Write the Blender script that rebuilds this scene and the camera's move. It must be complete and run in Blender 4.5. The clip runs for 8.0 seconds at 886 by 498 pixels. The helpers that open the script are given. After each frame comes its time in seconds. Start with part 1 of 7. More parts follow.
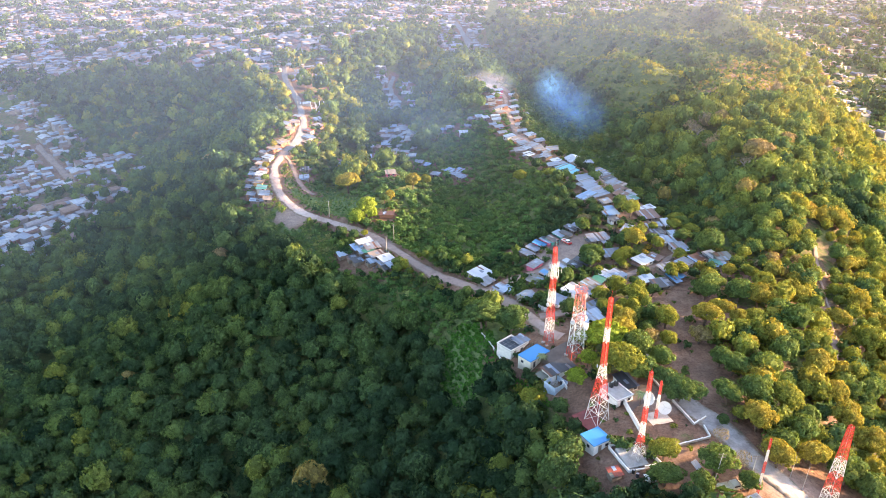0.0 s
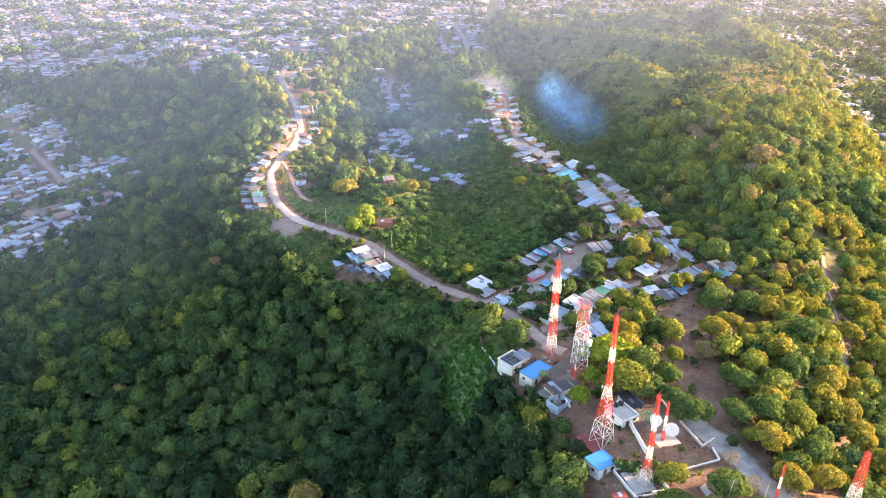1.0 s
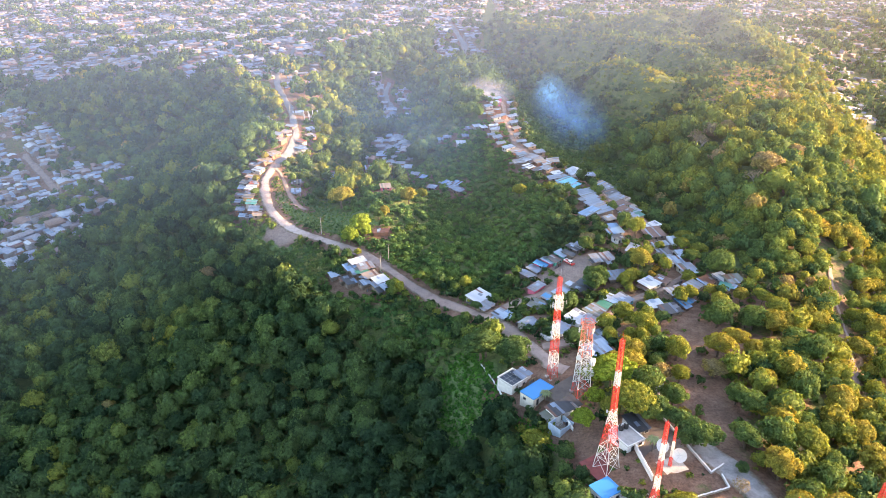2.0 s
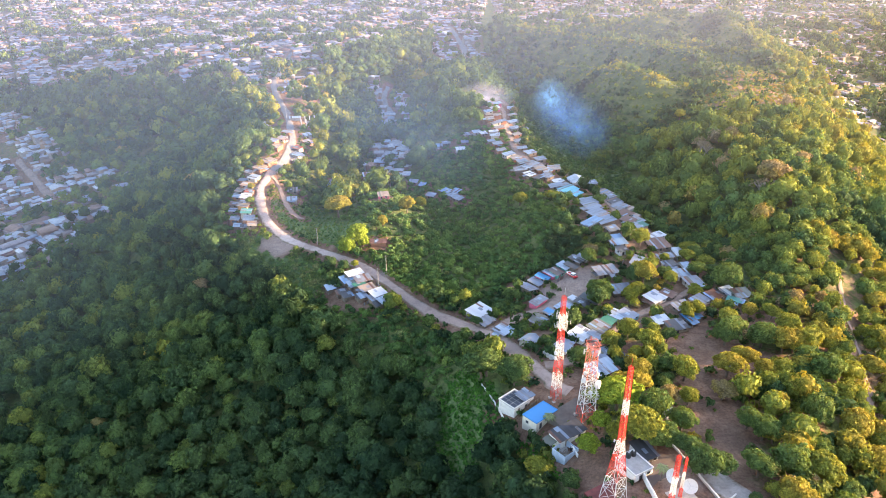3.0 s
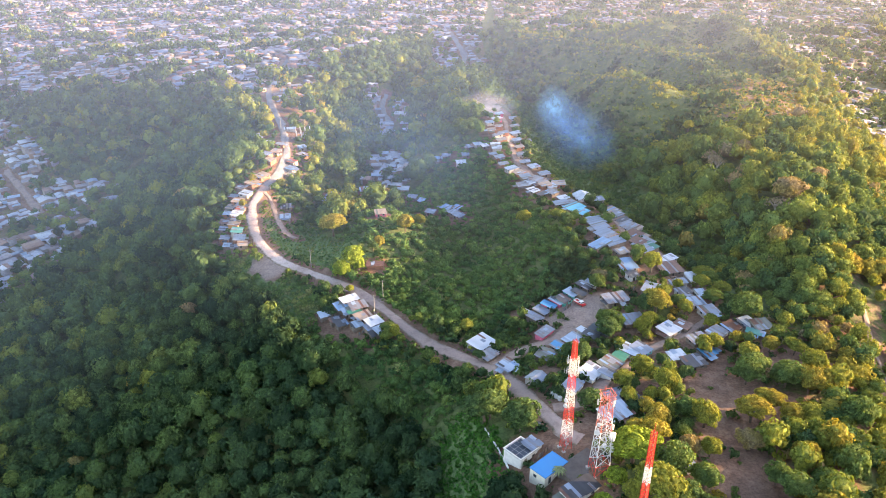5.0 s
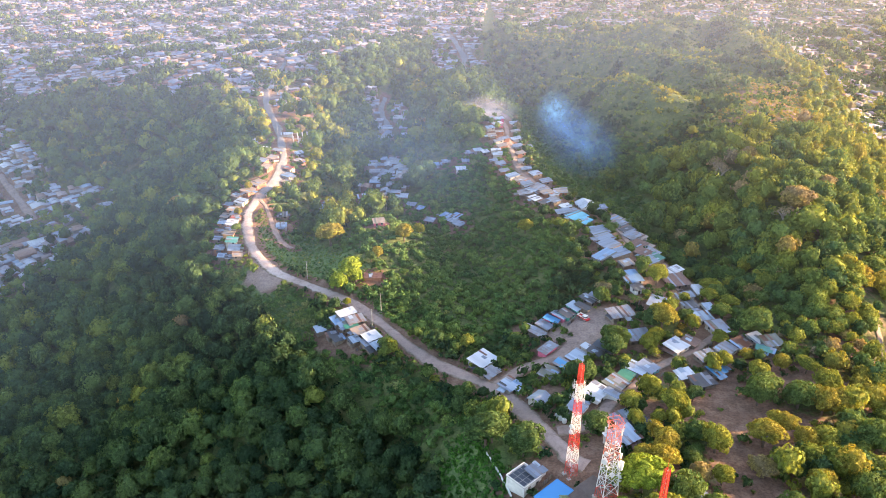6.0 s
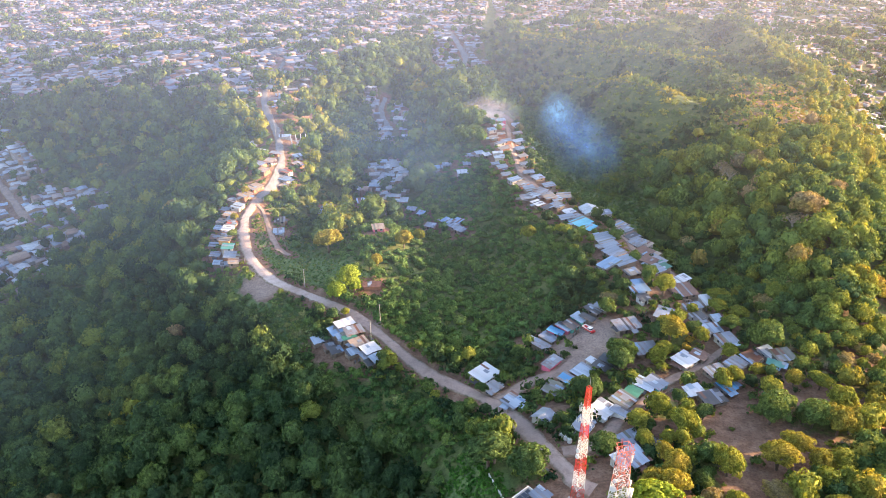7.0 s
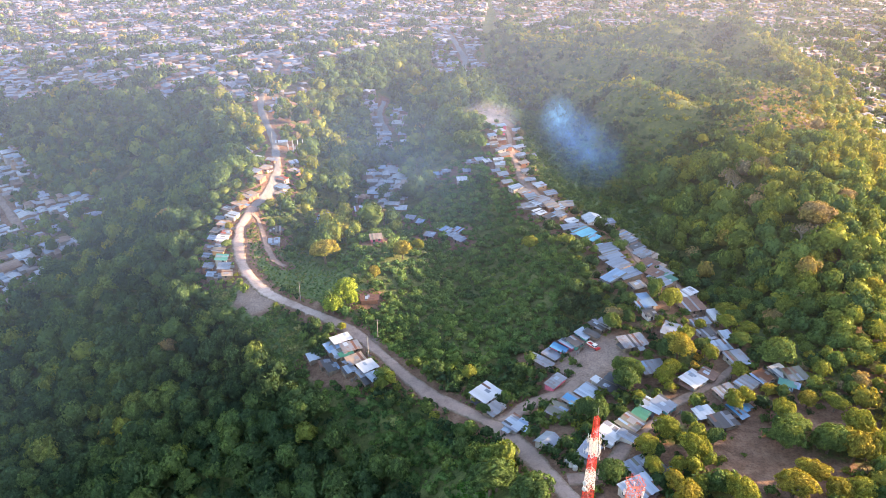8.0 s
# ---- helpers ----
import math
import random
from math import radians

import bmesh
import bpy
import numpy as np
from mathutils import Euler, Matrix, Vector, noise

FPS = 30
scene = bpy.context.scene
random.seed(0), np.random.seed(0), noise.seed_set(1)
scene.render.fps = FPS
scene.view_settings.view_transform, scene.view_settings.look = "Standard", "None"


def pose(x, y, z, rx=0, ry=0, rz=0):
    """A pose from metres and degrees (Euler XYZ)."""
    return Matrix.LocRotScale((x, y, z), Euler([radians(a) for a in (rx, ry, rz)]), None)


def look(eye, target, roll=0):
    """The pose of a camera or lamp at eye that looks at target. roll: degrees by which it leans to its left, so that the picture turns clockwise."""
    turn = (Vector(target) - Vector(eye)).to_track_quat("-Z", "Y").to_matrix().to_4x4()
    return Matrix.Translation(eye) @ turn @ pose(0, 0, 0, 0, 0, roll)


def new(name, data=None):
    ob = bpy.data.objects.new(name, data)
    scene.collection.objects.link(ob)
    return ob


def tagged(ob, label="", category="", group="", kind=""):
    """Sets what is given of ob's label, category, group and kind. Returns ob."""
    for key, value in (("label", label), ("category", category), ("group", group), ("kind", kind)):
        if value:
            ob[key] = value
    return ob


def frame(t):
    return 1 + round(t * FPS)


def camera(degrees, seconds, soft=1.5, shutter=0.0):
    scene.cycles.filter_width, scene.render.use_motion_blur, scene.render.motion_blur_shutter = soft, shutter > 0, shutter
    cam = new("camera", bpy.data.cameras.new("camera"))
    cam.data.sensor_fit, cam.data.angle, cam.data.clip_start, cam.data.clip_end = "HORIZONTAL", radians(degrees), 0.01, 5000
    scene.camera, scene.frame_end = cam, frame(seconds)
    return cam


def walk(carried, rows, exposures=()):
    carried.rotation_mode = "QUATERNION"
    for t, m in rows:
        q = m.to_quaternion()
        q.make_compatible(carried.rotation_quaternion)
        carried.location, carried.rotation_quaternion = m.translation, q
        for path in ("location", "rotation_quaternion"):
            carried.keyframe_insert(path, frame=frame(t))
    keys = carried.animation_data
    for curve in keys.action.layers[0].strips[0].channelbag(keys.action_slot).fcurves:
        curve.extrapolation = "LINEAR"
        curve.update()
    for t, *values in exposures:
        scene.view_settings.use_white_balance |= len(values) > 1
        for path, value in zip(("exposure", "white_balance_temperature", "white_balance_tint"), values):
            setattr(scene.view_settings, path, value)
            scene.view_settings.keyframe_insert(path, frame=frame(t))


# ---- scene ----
EXPOSURE = 2.73
cam = camera(62.0, 8.0, soft=0.7)
PATH = [
    (0, (0.30, -7.15, 110.502), (0.318, -5.367, 109.596), 0.0),
    (0.5, (0.40, -3.235, 110.636), (0.419, -1.452, 109.73), 0.0),
    (1, (0.46, 0.694, 110.836), (0.480, 2.477, 109.931), 0.0),
    (1.5, (0.53, 4.847, 111.037), (0.553, 6.631, 110.133), 0.0),
    (3, (0.743, 18.543, 111.654), (0.771, 20.328, 110.753), 0.0),
    (3.5, (0.806, 23.221, 111.761), (0.834, 25.007, 110.862), 0.0),
    (4, (0.860, 28.031, 111.892), (0.889, 29.817, 110.993), 0.0),
    (4.5, (0.94, 32.852, 112.064), (0.968, 34.639, 111.166), 0.0),
    (6, (1.0, 46.828, 112.887), (1.03, 48.615, 111.99), 0.0),
    (6.5, (1.065, 51.37, 113.107), (1.094, 53.153, 112.203), 0.0),
    (7, (1.12, 55.81, 113.30), (1.148, 57.594, 112.396), 0.0),
    (7.5, (1.12, 60.617, 113.543), (1.150, 62.402, 112.64), 0.0),
    (8, (1.139, 65.509, 113.837), (1.169, 67.293, 112.933), 0.0),
]
walk(cam, [(t, look(eye, target, roll)) for t, eye, target, roll in PATH], exposures=[(0, EXPOSURE + 0.06, 6600, 24), (8, EXPOSURE - 0.16, 6700, 24)])

# ---------------------------------------------------------------- sky and sun
SUN_RISE, SUN_TURN = 9.0, 80.0     # degrees over the horizon, clockwise from +y
world = bpy.data.worlds.new("sky")
scene.world = world
world.use_nodes = True
wn = world.node_tree.nodes
sky = wn.new("ShaderNodeTexSky")
sky.sky_type, sky.sun_disc = "NISHITA", False
sky.sun_elevation, sky.sun_rotation = radians(SUN_RISE), radians(SUN_TURN)
sky.air_density, sky.dust_density = 1.0, 1.5
wn["Background"].inputs["Strength"].default_value = 0.15
world.node_tree.links.new(sky.outputs["Color"], wn["Background"].inputs["Color"])
toward = Vector((math.sin(radians(SUN_TURN)) * math.cos(radians(SUN_RISE)), math.cos(radians(SUN_TURN)) * math.cos(radians(SUN_RISE)), math.sin(radians(SUN_RISE))))
sun = new("sun", bpy.data.lights.new("sun", "SUN"))
sun.data.energy, sun.data.angle, sun.data.color = 4.7, radians(0.6), (1.0, 0.70, 0.37)
sun.matrix_world = look(toward * 900 + Vector((0, 400, 0)), (0, 400, 0))


# ---------------------------------------------------------------- materials
class Nodes:
    """A material under construction."""

    def __init__(self, name, rough=0.8, metal=0.0):
        self.mat = bpy.data.materials.new(name)
        self.mat.use_nodes = True
        self.tree = self.mat.node_tree
        self.bsdf = self.tree.nodes["Principled BSDF"]
        self.bsdf.inputs["Roughness"].default_value = rough
        self.bsdf.inputs["Metallic"].default_value = metal

    def add(self, kind):
        return self.tree.nodes.new(kind)

    def value_of(self, name):
        node = self.add("ShaderNodeAttribute")
        node.attribute_name = name
        return node.outputs["Fac"]

    def link(self, a, b):
        self.tree.links.new(a, b)

    def noise(self, scale, detail=4.0, rough=0.6, place="Object"):
        where = self.add("ShaderNodeTexCoord")
        node = self.add("ShaderNodeTexNoise")
        node.inputs["Scale"].default_value, node.inputs["Detail"].default_value, node.inputs["Roughness"].default_value = scale, detail, rough
        self.link(where.outputs[place], node.inputs["Vector"])
        return node.outputs["Fac"]

    def grain(self, scale, detail=4.0, rough=0.6):
        """Noise laid out over the land itself, so that things of any size share its scale."""
        node = self.add("ShaderNodeTexNoise")
        node.inputs["Scale"].default_value, node.inputs["Detail"].default_value, node.inputs["Roughness"].default_value = scale, detail, rough
        self.link(self.add("ShaderNodeNewGeometry").outputs["Position"], node.inputs["Vector"])
        return node.outputs["Fac"]

    def ramp(self, value, stops):
        node = self.add("ShaderNodeValToRGB")
        while len(node.color_ramp.elements) < len(stops):
            node.color_ramp.elements.new(0.5)
        for element, (at, colour) in zip(node.color_ramp.elements, stops):
            element.position, element.color = at, (*colour, 1)
        self.link(value, node.inputs["Fac"])
        return node.outputs["Color"]

    def mix(self, factor, a, b, how="MIX"):
        node = self.add("ShaderNodeMixRGB")
        node.blend_type = how
        for socket, value in zip(node.inputs, (factor, a, b)):
            if isinstance(value, (int, float)):
                socket.default_value = value
            elif isinstance(value, tuple):
                socket.default_value = (*value, 1)
            else:
                self.link(value, socket)
        return node.outputs["Color"]

    def maths(self, how, a, b=0.0):
        node = self.add("ShaderNodeMath")
        node.operation = how
        for socket, value in zip(node.inputs, (a, b)):
            if isinstance(value, (int, float)):
                socket.default_value = value
            else:
                self.link(value, socket)
        return node.outputs["Value"]

    def colour(self, socket):
        self.link(socket, self.bsdf.inputs["Base Color"])
        return self

    def bump(self, value, strength, distance):
        node = self.add("ShaderNodeBump")
        node.inputs["Strength"].default_value, node.inputs["Distance"].default_value = strength, distance
        self.link(value, node.inputs["Height"])
        self.link(node.outputs["Normal"], self.bsdf.inputs["Normal"])
        return self


def times(colour, k):
    return tuple(c * k for c in colour)


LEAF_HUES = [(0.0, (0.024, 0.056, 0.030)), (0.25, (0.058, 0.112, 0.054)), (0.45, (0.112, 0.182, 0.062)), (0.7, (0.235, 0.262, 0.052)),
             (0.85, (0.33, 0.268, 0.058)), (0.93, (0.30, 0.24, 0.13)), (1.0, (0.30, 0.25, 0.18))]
GRASS_HUES = [(0.0, (0.048, 0.098, 0.044)), (0.4, (0.092, 0.178, 0.062)), (0.7, (0.145, 0.235, 0.075)), (1.0, (0.255, 0.275, 0.125))]


def foliage(name, hues):
    """Leaves: the hue from each plant's tint, varied leaf clump by leaf clump, and letting some light through."""
    n = Nodes(name, 0.9)
    n.bsdf.inputs["Specular IOR Level"].default_value = 0.06
    tint = n.value_of("tint")
    base = n.ramp(tint, hues)
    island = n.add("ShaderNodeNewGeometry").outputs["Random Per Island"]
    shade = n.ramp(island, [(0.0, (0.60, 0.62, 0.66)), (0.6, (1.0, 1.0, 1.0)), (1.0, (1.30, 1.27, 1.14))])
    patch = n.ramp(n.noise(0.05, 2.0), [(0.3, (0.8, 0.9, 0.95)), (0.7, (1.25, 1.15, 0.95))])
    fleck = n.ramp(n.grain(2.6, 5.0, 0.75), [(0.32, (0.58, 0.60, 0.62)), (0.52, (0.98, 0.98, 0.98)), (0.72, (1.36, 1.34, 1.22))])
    colour = n.mix(1.0, n.mix(1.0, n.mix(1.0, base, shade, "MULTIPLY"), patch, "MULTIPLY"), fleck, "MULTIPLY")
    n.bump(n.grain(2.4, 4.0, 0.7), 0.9, 0.45)
    n.colour(colour)
    through_light = n.add("ShaderNodeBsdfTranslucent")
    n.link(n.mix(1.0, colour, (1.3, 1.2, 0.5), "MULTIPLY"), through_light.inputs["Color"])
    both = n.add("ShaderNodeMixShader")
    both.inputs["Fac"].default_value = 0.22
    n.link(n.bsdf.outputs["BSDF"], both.inputs[1])
    n.link(through_light.outputs["BSDF"], both.inputs[2])
    n.link(both.outputs["Shader"], n.tree.nodes["Material Output"].inputs["Surface"])
    return n.mat


def earth():
    """Ground: leaf litter, grass and shrubs, and worn dirt where the dirt value is high."""
    n = Nodes("earth", 0.95)
    n.bsdf.inputs["Specular IOR Level"].default_value = 0.15
    green = n.ramp(n.noise(0.12, 8.0, 0.7), [(0.25, (0.036, 0.054, 0.024)), (0.45, (0.075, 0.105, 0.036)), (0.62, (0.125, 0.150, 0.052)), (0.8, (0.19, 0.165, 0.08))])
    dirt = n.ramp(n.noise(0.25, 8.0, 0.7), [(0.25, (0.106, 0.064, 0.045)), (0.5, (0.182, 0.112, 0.078)), (0.75, (0.285, 0.192, 0.140))])
    grassy = n.ramp(n.noise(0.35, 8.0, 0.7), [(0.3, (0.075, 0.130, 0.045)), (0.55, (0.125, 0.190, 0.068)), (0.8, (0.20, 0.215, 0.095))])
    green = n.mix(n.value_of("grass"), green, grassy)
    dusty = n.ramp(n.noise(0.3, 8.0, 0.7), [(0.25, (0.20, 0.150, 0.128)), (0.5, (0.295, 0.228, 0.195)), (0.8, (0.38, 0.305, 0.265))])
    dirt = n.mix(n.value_of("dust"), dirt, dusty)
    worn = n.value_of("dirt")
    edge = n.maths("ADD", worn, n.maths("MULTIPLY", n.maths("SUBTRACT", n.noise(0.45, 6.0, 0.7), 0.5), 0.9))
    litter = n.ramp(n.grain(1.4, 6.0, 0.75), [(0.3, (0.55, 0.55, 0.55)), (0.5, (1, 1, 1)), (0.72, (1.4, 1.36, 1.25))])
    n.colour(n.mix(1.0, n.mix(n.ramp(edge, [(0.38, (0, 0, 0)), (0.62, (1, 1, 1))]), green, dirt), litter, "MULTIPLY"))
    return n.bump(n.noise(0.9, 6.0, 0.7), 0.8, 0.6).mat


def surface(name, colour, rough=0.85, scale=0.5, spread=0.3, metal=0.0, fine=8.0, relief=0.03):
    """A plain surface with stains at one scale and grain at another."""
    n = Nodes(name, rough, metal)
    stains = n.ramp(n.noise(scale, 6.0, 0.65), [(0.3, times(colour, 1 - spread)), (0.55, colour), (0.8, times(colour, 1 + spread * 0.5))])
    grain = n.ramp(n.noise(fine, 3.0), [(0.3, (0.88, 0.88, 0.88)), (0.7, (1.08, 1.08, 1.08))])
    return n.colour(n.mix(1.0, stains, grain, "MULTIPLY")).bump(n.noise(fine, 3.0), 0.4, relief).mat


def sheeting(name, colour, rust=0.15, metal=0.35, rough=0.42, vary=0.6):
    """Corrugated sheets: each sheet a little different, with streaks and blooms of rust."""
    n = Nodes(name, rough, metal)
    island = n.add("ShaderNodeObjectInfo").outputs["Random"]
    sheet = n.ramp(island, [(0.0, times(colour, 1 - 0.38 * vary)), (0.35, times(colour, 1 - 0.1 * vary)), (0.7, colour), (1.0, tuple(min(0.85, c * (1 + 0.18 * vary)) for c in colour))])
    blotch = n.ramp(n.noise(0.7, 7.0, 0.7), [(0.62 - rust * 0.35, (0, 0, 0)), (0.82 - rust * 0.35, (1, 1, 1))])
    some = n.maths("MULTIPLY", blotch, n.maths("GREATER_THAN", n.maths("FRACT", n.maths("MULTIPLY", island, 7.31)), 0.62 - rust))
    rusty = n.ramp(n.noise(3.0, 5.0), [(0.3, (0.10, 0.05, 0.032)), (0.7, (0.26, 0.13, 0.07))])
    n.colour(n.mix(some, sheet, rusty))
    n.link(n.maths("MULTIPLY", n.maths("SUBTRACT", 1.0, some), metal), n.bsdf.inputs["Metallic"])
    return n.bump(n.noise(1.2, 4.0), 0.3, 0.05).mat


def trodden(n, colour):
    """Lets a way's surface give out into bare earth and weeds towards its ragged edges."""
    edge = n.maths("ADD", n.value_of("edge"), n.maths("MULTIPLY", n.maths("SUBTRACT", n.noise(0.55, 6.0, 0.7), 0.5), 1.1))
    verge = n.ramp(n.noise(0.4, 6.0, 0.7), [(0.35, (0.075, 0.085, 0.04)), (0.5, (0.20, 0.145, 0.10)), (0.7, (0.29, 0.215, 0.15))])
    return n.mix(n.ramp(edge, [(0.62, (0, 0, 0)), (0.92, (1, 1, 1))]), colour, verge)


def way(name, colour, scale=0.25, spread=0.38):
    n = Nodes(name, 0.95)
    stains = n.ramp(n.noise(scale, 6.0, 0.65), [(0.3, times(colour, 1 - spread)), (0.55, colour), (0.8, times(colour, 1 + spread * 0.4))])
    grain = n.ramp(n.noise(1.6, 4.0), [(0.3, (0.85, 0.85, 0.85)), (0.7, (1.1, 1.1, 1.1))])
    return n.colour(trodden(n, n.mix(1.0, stains, grain, "MULTIPLY"))).bump(n.noise(1.5, 4.0), 0.5, 0.1).mat


def road_earth():
    """Trodden earth: brown and rutted in some stretches, pale and dusty in others."""
    n = Nodes("road_earth", 0.95)
    long = n.ramp(n.noise(0.022, 2.0), [(0.38, (0.32, 0.238, 0.205)), (0.55, (0.45, 0.355, 0.315)), (0.7, (0.54, 0.44, 0.395))])
    split = n.add("ShaderNodeSeparateXYZ")
    n.link(n.add("ShaderNodeTexCoord").outputs["Object"], split.inputs["Vector"])
    browner = n.add("ShaderNodeMapRange")
    for key, value in (("From Min", -70.0), ("From Max", 25.0), ("To Min", 0.0), ("To Max", 0.35)):
        browner.inputs[key].default_value = value
    n.link(split.outputs["X"], browner.inputs["Value"])
    long = n.mix(browner.outputs["Result"], long, (0.29, 0.212, 0.175))     # darker, browner earth towards the village
    stains = n.ramp(n.noise(0.3, 7.0, 0.7), [(0.25, (0.62, 0.6, 0.58)), (0.5, (1.0, 1.0, 1.0)), (0.8, (1.12, 1.1, 1.08))])
    grain = n.ramp(n.noise(2.0, 4.0), [(0.3, (0.85, 0.85, 0.85)), (0.7, (1.08, 1.08, 1.08))])
    return n.colour(trodden(n, n.mix(1.0, n.mix(1.0, long, stains, "MULTIPLY"), grain, "MULTIPLY"))).bump(n.noise(1.2, 5.0), 0.6, 0.15).mat


def paint(name, colour, wear=0.25):
    """Painted steel with faded and chipped places."""
    n = Nodes(name, 0.5)
    fade = n.ramp(n.noise(0.8, 6.0, 0.7), [(0.3, times(colour, 0.75)), (0.6, colour), (0.85, tuple(c + (0.62 - c) * wear for c in colour))])
    return n.colour(fade).mat


def veil(name, colour, amount, ragged, scale=1.6):
    """Thin smoke: densest in the middle of its sheet, fading out, with ragged wisps."""
    n = Nodes(name, 1.0)
    where = n.add("ShaderNodeTexCoord")
    fall = n.add("ShaderNodeTexGradient")
    fall.gradient_type = "SPHERICAL"
    n.link(where.outputs["Object"], fall.inputs["Vector"])
    wisps = n.ramp(n.noise(scale, 4.0, 0.55), [(0.3, (1 - ragged,) * 3), (0.7, (1, 1, 1))])
    return thin(n, n.maths("MULTIPLY", n.maths("MULTIPLY", n.maths("POWER", fall.outputs["Fac"], 1.15), wisps), amount), colour)


def painted_haze(name, colour, sunward, amount, start, full, west):
    """Haze painted on a sheet: thickens from one distance to another over the land, more so in the west."""
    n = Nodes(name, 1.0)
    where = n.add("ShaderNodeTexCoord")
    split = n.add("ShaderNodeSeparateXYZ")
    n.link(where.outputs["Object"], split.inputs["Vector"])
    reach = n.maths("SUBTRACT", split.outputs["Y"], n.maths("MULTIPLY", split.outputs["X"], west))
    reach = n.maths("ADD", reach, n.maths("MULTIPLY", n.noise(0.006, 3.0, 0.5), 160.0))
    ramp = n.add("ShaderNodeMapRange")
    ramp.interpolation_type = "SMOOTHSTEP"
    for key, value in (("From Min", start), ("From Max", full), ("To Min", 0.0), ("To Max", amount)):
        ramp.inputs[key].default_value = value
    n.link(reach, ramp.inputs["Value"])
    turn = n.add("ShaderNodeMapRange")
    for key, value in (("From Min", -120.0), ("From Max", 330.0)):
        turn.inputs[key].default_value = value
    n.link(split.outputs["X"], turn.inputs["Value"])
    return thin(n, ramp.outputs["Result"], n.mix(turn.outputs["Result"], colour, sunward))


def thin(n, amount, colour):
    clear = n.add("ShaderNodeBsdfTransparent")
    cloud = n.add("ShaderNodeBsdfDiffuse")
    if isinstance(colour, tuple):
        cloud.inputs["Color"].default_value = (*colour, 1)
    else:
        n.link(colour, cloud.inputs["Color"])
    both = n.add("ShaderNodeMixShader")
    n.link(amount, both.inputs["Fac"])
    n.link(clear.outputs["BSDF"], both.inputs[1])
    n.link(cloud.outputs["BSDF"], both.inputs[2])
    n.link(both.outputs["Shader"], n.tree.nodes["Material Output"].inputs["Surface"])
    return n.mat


LEAVES, BLADES, EARTH = foliage("leaves", LEAF_HUES), foliage("grass_blades", GRASS_HUES), earth()
LUSH = foliage("lush_grass", [(0.0, (0.050, 0.140, 0.034)), (0.5, (0.078, 0.215, 0.044)), (1.0, (0.125, 0.290, 0.060))])
BRIGHT = foliage("bright_leaves", [(0.0, (0.14, 0.22, 0.035)), (1.0, (0.25, 0.34, 0.05))])
BARK = surface("bark", (0.16, 0.12, 0.085), 0.9, 1.5)
PALE_BARK = surface("pale_bark", (0.36, 0.31, 0.25), 0.9, 1.5)
ROAD_DIRT = road_earth()
LANE_DIRT = way("lane_dirt", (0.28, 0.205, 0.17))
ROAD_GREY = way("worn_paving", (0.20, 0.205, 0.22), 0.2, 0.25)
ROAD_SAND = way("road_sand", (0.35, 0.33, 0.315))
CONCRETE = surface("concrete", (0.40, 0.38, 0.35), 0.9, 0.5, 0.35)
DARK = surface("dark_opening", (0.03, 0.03, 0.03), 0.6)
GLASS = surface("window_pane", (0.05, 0.06, 0.07), 0.15)
TIMBER = surface("grey_timber", (0.25, 0.20, 0.15), 0.85, 2.0)
RED, WHITE, FADED = paint("mast_red", (0.62, 0.045, 0.025)), paint("mast_white", (0.76, 0.74, 0.70), 0.0), paint("mast_faded_red", (0.66, 0.20, 0.13))
DISH = surface("dish_white", (0.62, 0.62, 0.60), 0.5, 0.6, 0.12)
STEEL = surface("galvanised_steel", (0.45, 0.46, 0.47), 0.45, 2.0, 0.2, 0.5)
RED_FLOOR = surface("red_painted_slab", (0.20, 0.045, 0.04), 0.75, 0.5, 0.4)
WORN_YARD = surface("worn_yard", (0.13, 0.105, 0.09), 0.9, 0.4, 0.3)
BLUE_WASH = surface("pale_blue_plaster", (0.42, 0.52, 0.62), 0.85, 0.6, 0.3)
RUBBER = surface("tyre_rubber", (0.03, 0.03, 0.03), 0.85)
WALLS = {
    "plaster": surface("grey_plaster", (0.46, 0.43, 0.39), 0.9, 0.6, 0.4), "white": surface("white_plaster", (0.74, 0.73, 0.70), 0.85, 0.6, 0.2),
    "board": surface("weathered_boards", (0.24, 0.19, 0.145), 0.9, 1.2, 0.5), "brick": surface("raw_brick", (0.36, 0.17, 0.10), 0.9, 1.5, 0.4),
    "pink": surface("pink_plaster", (0.70, 0.16, 0.24), 0.8, 0.6, 0.3), "green": surface("green_plaster", (0.10, 0.46, 0.34), 0.8, 0.6, 0.3),
    "teal": surface("teal_plaster", (0.10, 0.40, 0.42), 0.8, 0.6, 0.3), "orange": surface("orange_plaster", (0.62, 0.32, 0.13), 0.8, 0.6, 0.3),
    "cream": surface("cream_plaster", (0.70, 0.66, 0.55), 0.85, 0.6, 0.2), "concrete": CONCRETE,
}
WALL_WORDS = {"plaster": "grey plaster", "white": "white plaster", "board": "weathered board", "brick": "raw brick", "pink": "pink-painted", "green": "green-painted",
              "teal": "teal-painted", "orange": "orange-painted", "cream": "cream plaster", "concrete": "bare concrete"}
